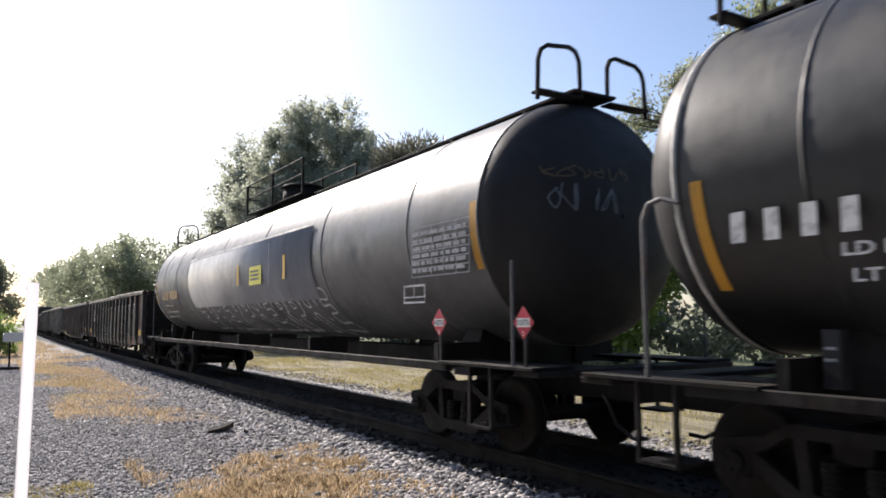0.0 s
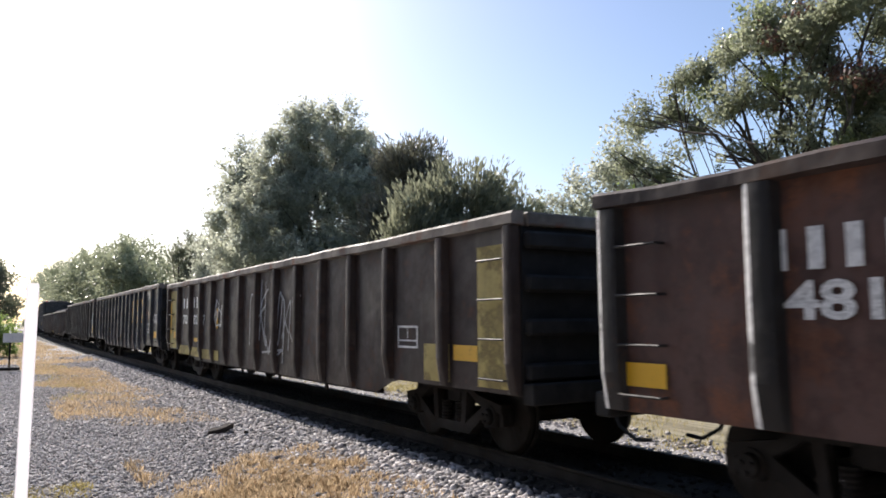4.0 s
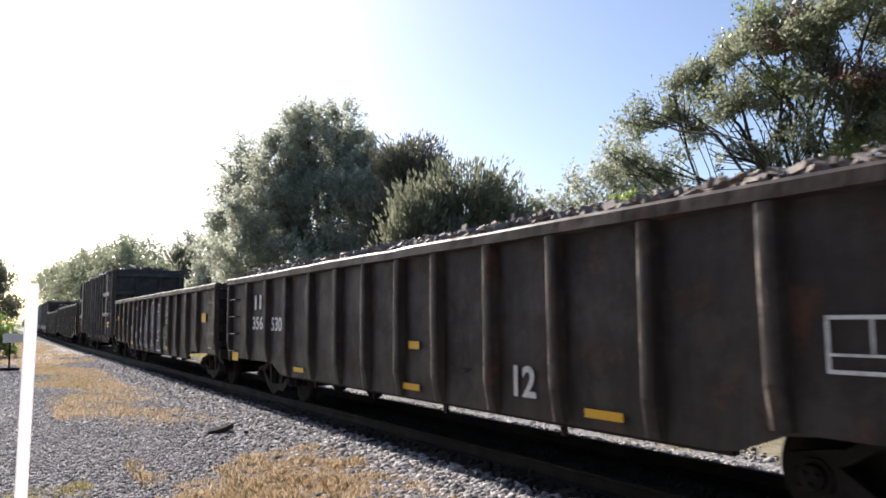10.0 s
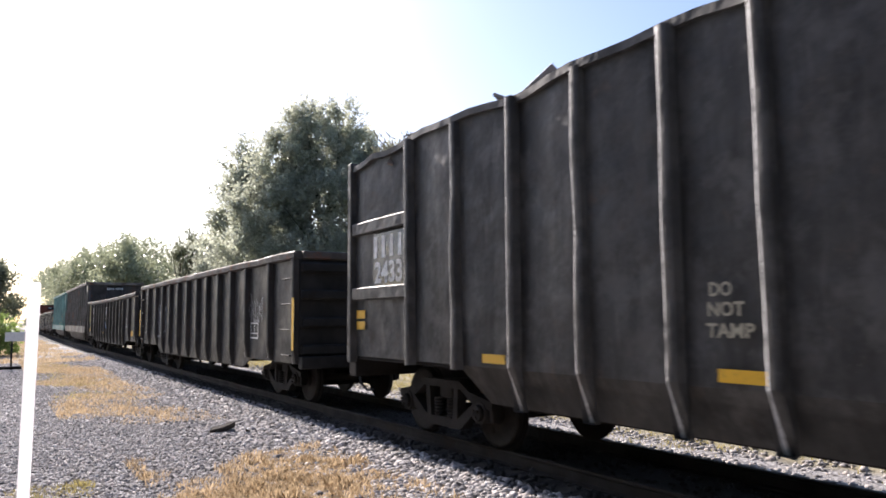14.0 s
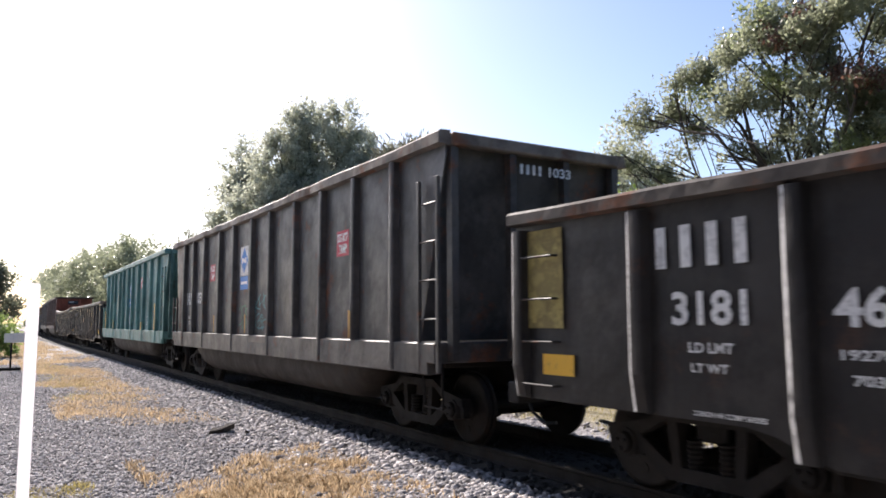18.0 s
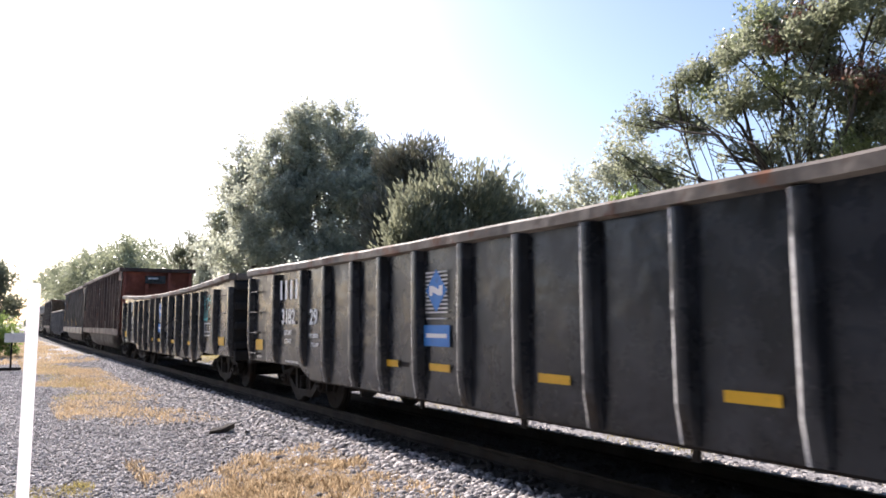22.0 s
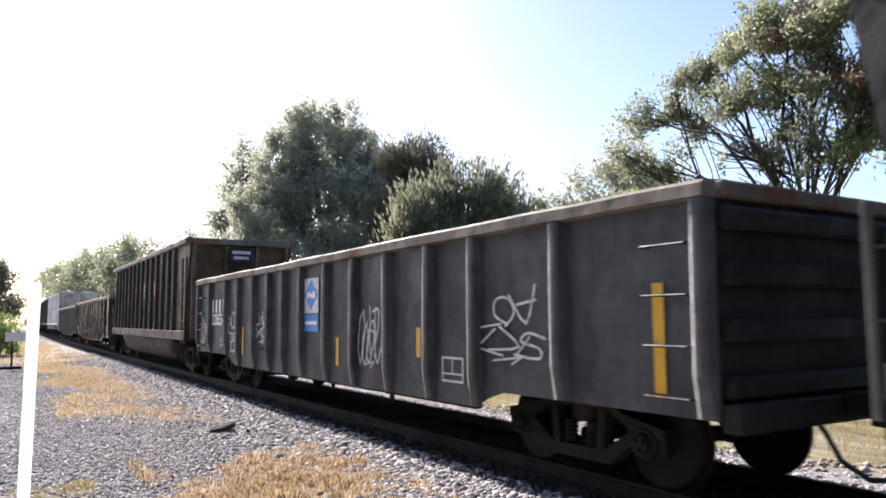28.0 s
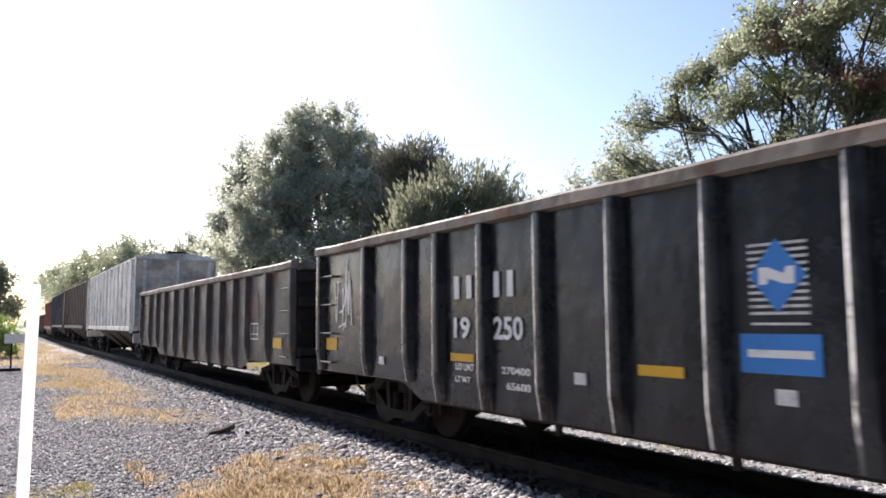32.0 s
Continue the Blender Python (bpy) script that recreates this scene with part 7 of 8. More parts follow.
do_not_tamp(car, -3.4, -4.0, 2.55, 3.0)
patch(car, -5.9, -7.0, 1.36, 3.5, REDBAY, HALF - RIB + 0.015, "repainted_bay")

car = gon(286.7, 302.9, 2.65, GREYP, "grey gondola car with white graffiti tags", rim=RIMG, ribs=(6.9, 5.4, 4.4, 3.3, 2.35, 1.5, 0.56, -0.54, -1.6, -2.73, -3.82, -4.84, -6.28))
patch(car, -7.50, -7.62, 0.97, 1.87)
for i, (y0, y1, z0, z1, n) in enumerate(((-4.9, -6.0, 1.15, 1.87, 5), (-1.75, -2.5, 0.95, 1.75, 3), (8.0, 7.25, 1.05, 1.77, 3), (5.3, 4.45, 0.9, 1.83, 4), (3.18, 2.5, 1.15, 1.8, 4))):
    scrawl(car, y0, y1, z0, z1, WHITE, 160 + i, n, 0.03)
frame_box(car, -4.16, -4.63, 0.84, 1.14)
emblem(car, 0.45, -0.2, 1.7, 2.3, False)
blue_plate(car, 0.45, -0.2, 1.39, 1.68)
for y, z0, z1 in ((-0.95, 0.87, 1.31), (-3.53, 1.1, 1.48), (4.15, 0.85, 1.45), (1.66, 0.78, 1.22)):
    patch(car, y, y - 0.11, z0, z1)
letters(car, "||||", 6.72, 5.62, 1.78, 2.09, BRIGHT)
letters(car, "320554", 6.75, 5.6, 1.47, 1.76, BRIGHT)
letters(car, "LD LMT", 5.9, 5.6, 1.1, 1.17, WHITE)
letters(car, "LT WT", 5.9, 5.6, 0.97, 1.04, WHITE)

car = couple(tub_car(made, 14.81, 3.92, RUSTY, "tall rusty-brown coal gondola with warning stickers", (6.43, 5.48, 4.6, 3.78, 2.85, 1.9, 0.99, 0.05, -0.85, -1.85, -2.8, -3.75, -4.7, -5.6), rim=RIMG, end_paint=DUNEND, under=REDBROWN, dents=0.022), 304.15, 318.96)
do_not_tamp(car, 1.71, 1.22, 2.42, 2.85)
emblem(car, -0.10, -0.64, 2.38, 2.93, False, colour=SLATE)
blue_plate(car, -0.17, -0.69, 1.98, 2.35, mat=DIMBLUE)
do_not_tamp(car, -2.06, -2.65, 2.42, 2.92)
letters(car, "||", 5.25, 4.9, 2.25, 2.5, WHITE)
letters(car, "||", 4.41, 4.06, 2.25, 2.5, WHITE)
letters(car, "350", 5.28, 4.85, 1.9, 2.15, WHITE)
letters(car, "14", 4.41, 4.1, 1.9, 2.15, WHITE)
letters(car, "LD LMT", 5.2, 4.85, 1.66, 1.73, OLDWHITE)
letters(car, "LT WT", 5.15, 4.9, 1.52, 1.59, OLDWHITE)
scrawl(car, 3.62, 2.92, 2.0, 2.62, WHITE, 171, 7, 0.028)
scrawl(car, 2.6, 1.95, 1.98, 2.25, DIMBLUE, 172, 5, 0.04)
for y, z0, z1 in ((3.22, 1.5, 2.0), (0.18, 1.61, 2.09), (-3.23, 1.5, 2.04)):
    patch(car, y, y - 0.13, z0, z1)
frame_box(car, -4.92, -5.5, 1.47, 1.8, GREY)
patch(car, -5.85, -6.65, 1.36, 3.6, YELLOWBAY, HALF - RIB + 0.015, "sprayed_bay")
part("end_plate", flat([rect(-0.34, 0.34, -0.19, 0.19)]), BLACK, car, "black number plate on the end", near_end(-0.05, 3.45, -7.58))
part("end_plate_bar", flat([rect(-0.28, 0.25, 0.04, 0.13)]), WHITE, car, "", near_end(-0.05, 3.45, -7.586))
part("end_plate_bar", flat([rect(-0.24, 0.20, -0.11, -0.03)]), WHITE, car, "", near_end(-0.05, 3.45, -7.586))
scrawl(car, -1.0, -1.5, 1.9, 2.2, DEEPTEAL, 173, 3, 0.018)
for y in (4.2, 2.9, 1.6):
    patch(car, y, y - 0.16, 1.13, 1.20, OLDWHITE, HALF + 0.002, "sill_mark")

car = gon(320.4, 336.5, 2.80, BLACK, "clean black gondola car with blue emblem and white lettering", rim=RIMG, ribs=(6.3, 5.05, 4.3, 3.33, 2.32, 1.33, 0.32, -0.8, -1.75, -2.6, -3.4, -4.27, -5.06, -6.22))
patch(car, -6.84, -7.26, 1.1, 1.3)
frame_box(car, -5.31, -5.92, 1.25, 1.6)
scrawl(car, 7.43, 6.9, 1.52, 2.4, BRIGHT, 181, 2, 0.035)
for w, y, y1, z, z1 in (("||", 3.93, 3.54, 1.84, 2.11), ("||", 3.13, 2.76, 1.84, 2.12), ("19", 3.94, 3.6, 1.38, 1.63), ("250", 3.14, 2.62, 1.38, 1.63), ("LD LMT", 3.91, 3.52, 1.02, 1.1), ("LT WT", 3.91, 3.6, 0.88, 0.95),
                        ("270400", 3.0, 2.51, 1.02, 1.1), ("65600", 2.92, 2.51, 0.86, 0.94)):
    letters(car, w, y, y1, z, z1, BRIGHT)
emblem(car, -0.03, -0.49, 1.54, 2.15)
blue_plate(car, 0.06, -0.56, 1.2, 1.48)
patch(car, 7.78, 7.36, 1.14, 1.33)
for y in (4.01, 1.06, -2.0, -4.6):
    patch(car, y, y - 0.48, 1.12, 1.21, None, HALF - RIB + 0.02)
for y in (5.9, 1.86, -0.21, -2.9):
    patch(car, y, y - 0.16, 0.99, 1.1, WHITE, None, "plate")
bars(car, -4.6, -5.1, 1.3, 1.5, 2, WHITE, None, 16)

car = gon(337.7, 353.5, 2.69, FADED, "faded black gondola car with pale dusty ribs", rim=RIMG, ribs=(6.2, 4.9, 3.6, 2.2, 0.9, -0.36, -1.7, -2.95, -4.05, -5.0, -6.35))
frame_box(car, -5.23, -5.75, 1.23, 1.57)
patch(car, -6.7, -7.19, 1.09, 1.29)
scrawl(car, -5.0, -5.7, 1.7, 2.2, SPRAYRED, 191, 3, 0.04)
couple(covered_hopper(made, 16.4, 4.3, LIGHT, "light grey covered hopper car"), 354.7, 371.1)
couple(covered_hopper(made, 15.6, 4.3, REDBROWN, "red-brown covered hopper car"), 372.4, 388.0)
couple(covered_hopper(made, 15.6, 4.3, GREYP, "dull grey covered hopper car"), 389.3, 404.9)
couple(tub_car(made, 15.3, 3.9, REDP, "tall iron-red coal gondola", (6.1, 4.9, 3.7, 2.5, 1.3, 0.1, -1.1, -2.3, -3.5, -4.7, -5.9), under=REDP), 406.2, 421.5)
for i in range(4):
    gon(422.8 + i * 17.6, 439.0 + i * 17.6, 2.7, (OXIDE, FADED, BROWN, BLACK)[i], "weathered gondola car far down the line", rim=RIMG)
# ---- plants, stones and small things beside the line ----
def quick_mesh(name, verts, faces, material, smooth=False):
    """A mesh from arrays; all faces have the same number of corners."""
    me = bpy.data.meshes.new(name)
    nv, (nf, k) = len(verts), faces.shape
    me.vertices.add(nv)
    me.vertices.foreach_set("co", np.ascontiguousarray(verts, dtype=np.float32).ravel())
    me.loops.add(nf * k)
    me.loops.foreach_set("vertex_index", np.ascontiguousarray(faces, dtype=np.int32).ravel())
    me.polygons.add(nf)
    me.polygons.foreach_set("loop_start", np.arange(0, nf * k, k, dtype=np.int32))
    me.polygons.foreach_set("loop_total", np.full(nf, k, dtype=np.int32))
    if smooth:
        me.polygons.foreach_set("use_smooth", np.ones(nf, dtype=bool))
    me.update(calc_edges=True)
    me.materials.append(material)
    return me


def leaf_material(name, c0, c1, c2, through=0.45):
    """Leaves: three tones picked leaf by leaf, light shining through."""
    m, n, l, b = nodes_of(name, 0.38)
    geo = n.new("ShaderNodeNewGeometry")
    tone = ramp(n, l, geo.outputs["Random Per Island"], ((0.0, c0), (0.55, c1), (1.0, c2)))
    big = noise_tex(n, l, 0.6, 3, 0.6, geo.outputs["Position"])
    col = mix(n, l, ramp(n, l, big.outputs[0], ((0.35, (0, 0, 0)), (0.7, (0.6,) * 3))).outputs[0], tone.outputs[0], c2)
    l.new(col, b.inputs["Base Color"])
    tr = n.new("ShaderNodeBsdfTranslucent")
    l.new(mix(n, l, 0.5, col, tuple(min(1, x * 1.6) for x in c2)), tr.inputs["Color"])
    sh = n.new("ShaderNodeMixShader")
    sh.inputs[0].default_value = through
    l.new(b.outputs[0], sh.inputs[1])
    l.new(tr.outputs[0], sh.inputs[2])
    l.new(sh.outputs[0], n["Material Output"].inputs["Surface"])
    return m


LEAF_OAK = leaf_material("oak_leaf", (0.055, 0.068, 0.04), (0.14, 0.158, 0.098), (0.28, 0.30, 0.20), 0.62)
LEAF_GREY = leaf_material("grey_green_leaf", (0.11, 0.127, 0.098), (0.25, 0.264, 0.21), (0.46, 0.475, 0.38), 0.62)
LEAF_DARK = leaf_material("dark_leaf", (0.05, 0.06, 0.04), (0.115, 0.128, 0.085), (0.24, 0.25, 0.17), 0.5)
LEAF_FRESH = leaf_material("fresh_leaf", (0.07, 0.13, 0.025), (0.14, 0.22, 0.05), (0.26, 0.34, 0.10))
# distant leaves are mixed paler, so the haze is in their colour
LEAF_HAZY = leaf_material("far_leaf", (0.12, 0.142, 0.085), (0.20, 0.225, 0.14), (0.30, 0.32, 0.21))
LEAF_BROWN = leaf_material("brown_leaf", (0.07, 0.06, 0.048), (0.12, 0.115, 0.08), (0.20, 0.20, 0.145), 0.3)
LEAF_LIGHT = leaf_material("light_leaf", (0.08, 0.105, 0.04), (0.15, 0.185, 0.07), (0.27, 0.31, 0.15), 0.55)
LEAF_RUST = leaf_material("dead_leaf", (0.05, 0.025, 0.018), (0.11, 0.055, 0.04), (0.18, 0.10, 0.07), 0.35)
BARK = dusty("bark", (0.055, 0.045, 0.036), (0.12, 0.10, 0.08), 4, 0.95, 35, 0.8)


def leaf_cloud(rng, lobes, count, size, spread, narrow=0.5, upright=0.0, gaps=0.35, ragged_=0.52, nb=30):
    """Leaf quads on twigs: every lobe breaks up into uneven boughs near its skin, every bough into twigs; some are left out as gaps."""
    vol = np.array([a[3] * a[4] * a[5] for a in lobes]) ** (2 / 3)
    share = (count * vol / vol.sum()).astype(int)
    verts = []
    for (cx, cy, cz, rx, ry, rz), k in zip(lobes, share):
        per = 22
        m = max(3, k // per)
        r = np.array([rx, ry, rz])
        # boughs: small uneven masses, most of them near the skin
        d = rng.normal(size=(nb, 3))
        d /= np.linalg.norm(d, axis=1)[:, None]
        bough = np.array([cx, cy, cz]) + d * (rng.uniform(0.25, 1.0, nb) ** 0.5 * 0.86)[:, None] * r
        girth = rng.uniform(0.5, 1.2, nb) * ragged_ * 0.85
        which = rng.integers(0, nb, m)
        d = rng.normal(size=(m, 3))
        d /= np.linalg.norm(d, axis=1)[:, None]
        d[:, 2] = d[:, 2] * 0.8 + 0.15
        rad = rng.uniform(0.1, 1.0, m) ** 0.5
        cl = bough[which] + d * (rad * girth[which])[:, None] * r
        keep = np.array([noise.noise(Vector(c) * 0.55) for c in cl]) > -gaps
        cl = cl[keep]
        out = (cl - np.array([cx, cy, cz])) / r
        out /= np.linalg.norm(out, axis=1)[:, None] + 1e-6
        out[:, 2] += 0.3 + upright
        # leaves are strung along a twig that points outwards
        along = rng.uniform(-1.0, 1.6, (len(cl), per, 1))
        p = (cl[:, None] + along * out[:, None] * spread * 1.1 + rng.normal(size=(len(cl), per, 3)) * spread * 0.45).reshape(-1, 3)
        n = len(p)
        u = rng.normal(size=(n, 3)) + np.repeat(out, per, axis=0) * (0.4 + upright * 3)
        u /= np.linalg.norm(u, axis=1)[:, None]
        w = np.cross(u, rng.normal(size=(n, 3)))
        w /= np.linalg.norm(w, axis=1)[:, None]
        s = size * rng.uniform(0.6, 1.35, n)[:, None]
        u, w = u * s, w * s * narrow
        verts.append(np.stack([p - u, p + w * 0.9, p + u, p - w * 0.9], axis=1).reshape(-1, 3))
    v = np.concatenate(verts)
    return v, np.arange(len(v)).reshape(-1, 4)


def limb(bm, pts, r0, r1):
    n = len(pts) - 1
    for i in range(n):
        rod(bm, pts[i], pts[i + 1], r0 + (r1 - r0) * i / n, r0 + (r1 - r0) * (i + 1) / n, 7, False)


def tree(label, x, y, lobes, trunk_r, leaves, size, spread, mat, seed, narrow=0.5, upright=0.0, gaps=0.35, lean=(0, 0), limbs=True, name="tree", stout=0.5, clump=0.52, boughs=30, tufts=()):
    """A tree: tapered trunk, limbs to every lobe of the crown with side branches, a crown of separate leaves. Lobes are given about its foot."""
    rng = np.random.default_rng(seed)
    z0 = ground_height(x, y) - 0.1
    ob = empty(name, label, "tree")
    ob.location = (x, y, z0)
    bm = bmesh.new()
    mean = np.mean([a[:3] for a in lobes], axis=0)
    fork = Vector((mean[0] * 0.35, mean[1] * 0.35, max(1.2, mean[2] * 0.45)))
    limb(bm, [Vector((0, 0, 0)), Vector((0.05, 0.03, fork.z * 0.4)), fork * 0.75, fork], trunk_r, trunk_r * 0.62)
    part("trunk", bm, BARK, ob)
    if limbs:
        for cx, cy, cz, rx, ry, rz in lobes:
            bm = bmesh.new()
            end = Vector((cx, cy, cz + rz * 0.3))
            mid = fork.lerp(end, 0.5) + Vector(rng.normal(size=3) * (0.35 if stout > 0.2 else 0.75))
            limb(bm, [fork, fork.lerp(mid, 0.5) + Vector(rng.normal(size=3) * 0.12), mid, mid.lerp(end, 0.5) + Vector(rng.normal(size=3) * 0.2), end], trunk_r * stout, 0.03)
            for k in range(7):
                a = mid.lerp(end, rng.uniform(-0.6, 0.9))
                d = rng.normal(size=3)
                d /= np.linalg.norm(d)
                b = Vector((cx, cy, cz)) + Vector(d * np.array([rx, ry, rz]) * 0.85)
                limb(bm, [a, a.lerp(b, 0.5) + Vector(rng.normal(size=3) * 0.2), b], trunk_r * stout * 0.36, 0.012)
            part("limb", bm, BARK, ob)
    v, f = leaf_cloud(rng, lobes, leaves, size, spread, narrow, upright, gaps, clump, boughs)
    crown = part("crown", quick_mesh("crown", v, f, mat), None, ob)
    crown["kind"] = "stuff"
    for leaf, what, places in tufts:
        for p in places:
            v, f = leaf_cloud(rng, [(*p, 0.5, 0.5, 0.36)], 480, size * 1.05, spread, narrow, upright, 0.6, 0.6, 7)
            part("leaf_tuft", quick_mesh("leaf_tuft", v, f, leaf), None, ob, what)["kind"] = "stuff"
    return ob


def at(bearing, lateral):
    """The place with that bearing from the camera (degrees from the line) that far to its right."""
    return lateral, lateral / math.tan(radians(bearing))


def plant_trees():
    # the big grey-green pair behind the line
    x, y = at(22.8, 20.0)
    tree("tall grey-green broadleaf tree behind the line", x, y, [(-1.73, 0, 15.58, 1.62, 1.68, 1.8), (1.11, 0, 15.68, 1.73, 1.78, 1.8), (-0.36, 0, 13.12, 3.02, 2.73, 2.54), (-3.51, 0, 13.12, 1.73, 1.78, 1.8), (3.31, -1, 13.32, 1.73, 1.78, 1.91), (3.0, -1, 11.27, 2.38, 2.21, 2.33), (-3.51, 0, 10.86, 2.05, 1.99, 2.12), (-0.15, -1, 9.84, 4.1, 3.15, 3.39), (-4.14, 0, 9.02, 2.81, 2.52, 3.18), (4.05, -1, 9.22, 2.92, 2.73, 3.39), (-0.15, -2, 5.12, 5.18, 2.62, 3.39), (-5.19, 0, 5.54, 2.81, 2.52, 3.39), (4.89, -1, 5.54, 2.81, 2.52, 3.39)],
         0.38, 150000, 0.125, 0.30, LEAF_GREY, 1, gaps=0.6, clump=0.5, boughs=34)
    x, y = at(17.0, 19.0)
    tree("slender grey-green tree with a thin crown", x, y, [(-0.8, 0, 15.45, 1.54, 1.4, 2.01), (0.5, 0, 13.6, 1.87, 1.5, 1.8), (-1.3, 0, 11.95, 2.09, 1.7, 2.12), (1.5, 0, 10.51, 2.64, 2.2, 2.76), (-0.9, 0, 8.24, 2.86, 2.2, 2.97), (0.4, 0, 4.63, 3.74, 2.4, 3.18)], 0.26, 40000, 0.165, 0.45, LEAF_GREY, 2, gaps=0.35)
    x, y = at(29.3, 21.0)
    tree("brownish tree with drooping strap-like foliage", x, y, [(0, 0, 10.6, 2.1, 2.0, 1.9), (1.6, 0, 10.2, 1.7, 1.7, 1.7), (-0.8, 0, 7.2, 2.4, 2.2, 2.6), (1.4, 0, 7.6, 2.0, 1.8, 2.2), (0, 0, 3.5, 2.8, 2.2, 2.6)], 0.24, 36000, 0.22, 0.33, LEAF_BROWN, 3, 0.2, 0.5, 0.7)
    x, y = at(33.6, 19.0)
    tree("dense dark rounded tree with upright shoots", x, y, [(0.2, 0, 7.0, 2.5, 2.3, 2.0), (-1.9, 0, 6.0, 1.9, 1.9, 2.0), (2.1, 0, 6.1, 1.8, 1.8, 2.0), (-3.0, 0, 4.6, 1.8, 1.8, 2.2), (3.0, 0, 4.2, 1.6, 1.8, 2.0), (0, -0.8, 3.2, 3.6, 2.2, 2.6)], 0.26, 62000, 0.16, 0.30, LEAF_DARK, 4, 0.3, 0.7, 0.9)
    x, y = at(39.8, 27.0)
    tree("small broadleaf tree far behind the line", x, y, [(0, 0, 7.6, 0.9, 0.9, 1.4), (0.1, 0, 5.2, 1.4, 1.4, 2.0)], 0.14, 5000, 0.15, 0.3, LEAF_OAK, 5)
    # the spreading oak that overhangs the far side
    x, y = at(60.0, 19.0)
    tree("spreading old oak with gnarled limbs and sparse leaves", x, y,
         [(-1.2, 4.1, 9.2, 0.75, 0.7875000000000001, 0.6), (-0.7, 3.1, 9.7, 0.9, 0.9450000000000001, 0.72), (-1.4, 1.3, 9.6, 1.0, 1.05, 0.8), (-0.4, 0.7, 10.0, 1.1, 1.1550000000000002, 0.88), (-1.4, -1.2, 9.2, 1.2, 1.26, 0.96), (-0.6, -1.9, 9.5, 1.4, 1.47, 1.12), (0.5, -2.4, 9.7, 1.5, 1.5750000000000002, 1.2), (-1, 5.4, 8.3, 0.75, 0.7875000000000001, 0.6), (-0.2, 4.2, 8.3, 0.8, 0.8400000000000001, 0.64), (-1.4, 1.6, 8.0, 0.85, 0.8925, 0.68), (-0.2, 0.8, 8.3, 0.95, 0.9974999999999999, 0.76), (-1.2, -1.2, 7.8, 1.1, 1.1550000000000002, 0.88), (-0.4, -1.8, 7.8, 1.2, 1.26, 0.96), (-0.8, 6.6, 7.3, 0.7, 0.735, 0.56), (-0.1, 5.4, 7.0, 0.8, 0.8400000000000001, 0.64), (-1.3, 2.5, 6.5, 0.8, 0.8400000000000001, 0.64), (-0.1, 1.6, 6.7, 0.9, 0.9450000000000001, 0.72), (-1.1, -0.6, 6.3, 0.95, 0.9974999999999999, 0.76), (-0.2, -1.5, 6.4, 1.1, 1.1550000000000002, 0.88), (0.5, -2.4, 7.1, 1.5, 1.5750000000000002, 1.2), (-0.4, 2.1, 5.5, 1.0, 1.05, 0.8), (-0.4, 4.7, 5.5, 0.9, 0.9450000000000001, 0.72)],
         0.42, 84000, 0.062, 0.22, LEAF_OAK, 6, 0.5, 0.0, 0.34, clump=0.46, boughs=11, stout=0.13,
         tufts=((LEAF_LIGHT, "lighter green leaf tuft", ((-1.5, 0.9, 9.9), (-1.5, 0.1, 9.3), (-1.6, 0.2, 8.4), (-1.4, 2.8, 8.5), (-1.5, -1.4, 6.2))),
                (LEAF_RUST, "rust-brown dead leaf tuft", ((-1.5, -0.6, 9.7), (-1.5, -0.1, 9.0), (-1.5, -1.1, 8.0), (-1.5, -2.1, 7.4)))))
    x, y = at(45.0, 22.0)
    tree("young pale-leaved tree beside the oak", x, y, [(0.3, -0.3, 8.6, 0.9, 0.9, 1.2), (0.8, -0.9, 7.2, 1.5, 1.5, 1.5), (-0.9, 0.9, 6.6, 1.2, 1.2, 1.3), (0.2, 0, 5.0, 2.0, 2.0, 1.7), (1.6, -1.8, 5.8, 1.6, 1.6, 1.6), (-2.0, 1.6, 4.8, 1.2, 1.2, 1.2), (0, 0, 2.4, 2.2, 2.0, 1.8)], 0.13, 30000, 0.095, 0.34, LEAF_GREY, 7, gaps=0.25)
    x, y = at(46.5, 18.5)
    tree("bright green young tree in the sun", x, y, [(0, 0, 4.9, 1.1, 1.1, 0.9), (0.5, -0.6, 3.6, 1.4, 1.4, 1.2), (-0.5, 0.5, 2.2, 1.5, 1.5, 1.4)], 0.1, 11000, 0.12, 0.28, LEAF_FRESH, 8)
    x, y = at(72.0, 24.0)
    tree("dark oak further along the line", x, y, [(0, 0, 9.5, 3.4, 3.4, 2.6), (-2, 1, 7.0, 2.8, 2.8, 2.4), (2, -2, 7.5, 3.0, 3.0, 2.6)], 0.35, 7000, 0.14, 0.45, LEAF_OAK, 9, gaps=0.2)
    # unseen leaf masses added behind and left to keep sky light off the cars
    rg = np.random.default_rng(52)
    lobes = []
    for i in range(26):
        xx = -34 + i * 3.1
        lobes.append((xx, -24 + rg.uniform(-3, 3), rg.uniform(3.5, 5.0), 2.6, 2.6, 4.0))
        if not 3.0 < xx < 9.0:
            lobes.append((xx, -25 + rg.uniform(-3, 3), rg.uniform(9.0, 12.0), 2.6, 2.6, 3.6))
    for i in range(15):
        yy = -22 + i * 3.0
        for z, r in ((3.5, 4.0), (9.0, 4.0), (13.5, 3.4)):
            lobes.append((-17 + rg.uniform(-2, 2), yy + rg.uniform(-1, 1), z + rg.uniform(-1, 1), 2.6, 2.8, r))
    v, f = leaf_cloud(rg, lobes, 70000, 0.42, 0.7, 0.6, 0.1, 0.9)
    tagged(new("woods", quick_mesh("woods", v, f, leaf_material("screen_leaf", (0.035, 0.05, 0.025), (0.06, 0.08, 0.04), (0.11, 0.13, 0.06), 0.2))), "unseen leaf screen added behind and left of the camera", "woods", kind="stuff")
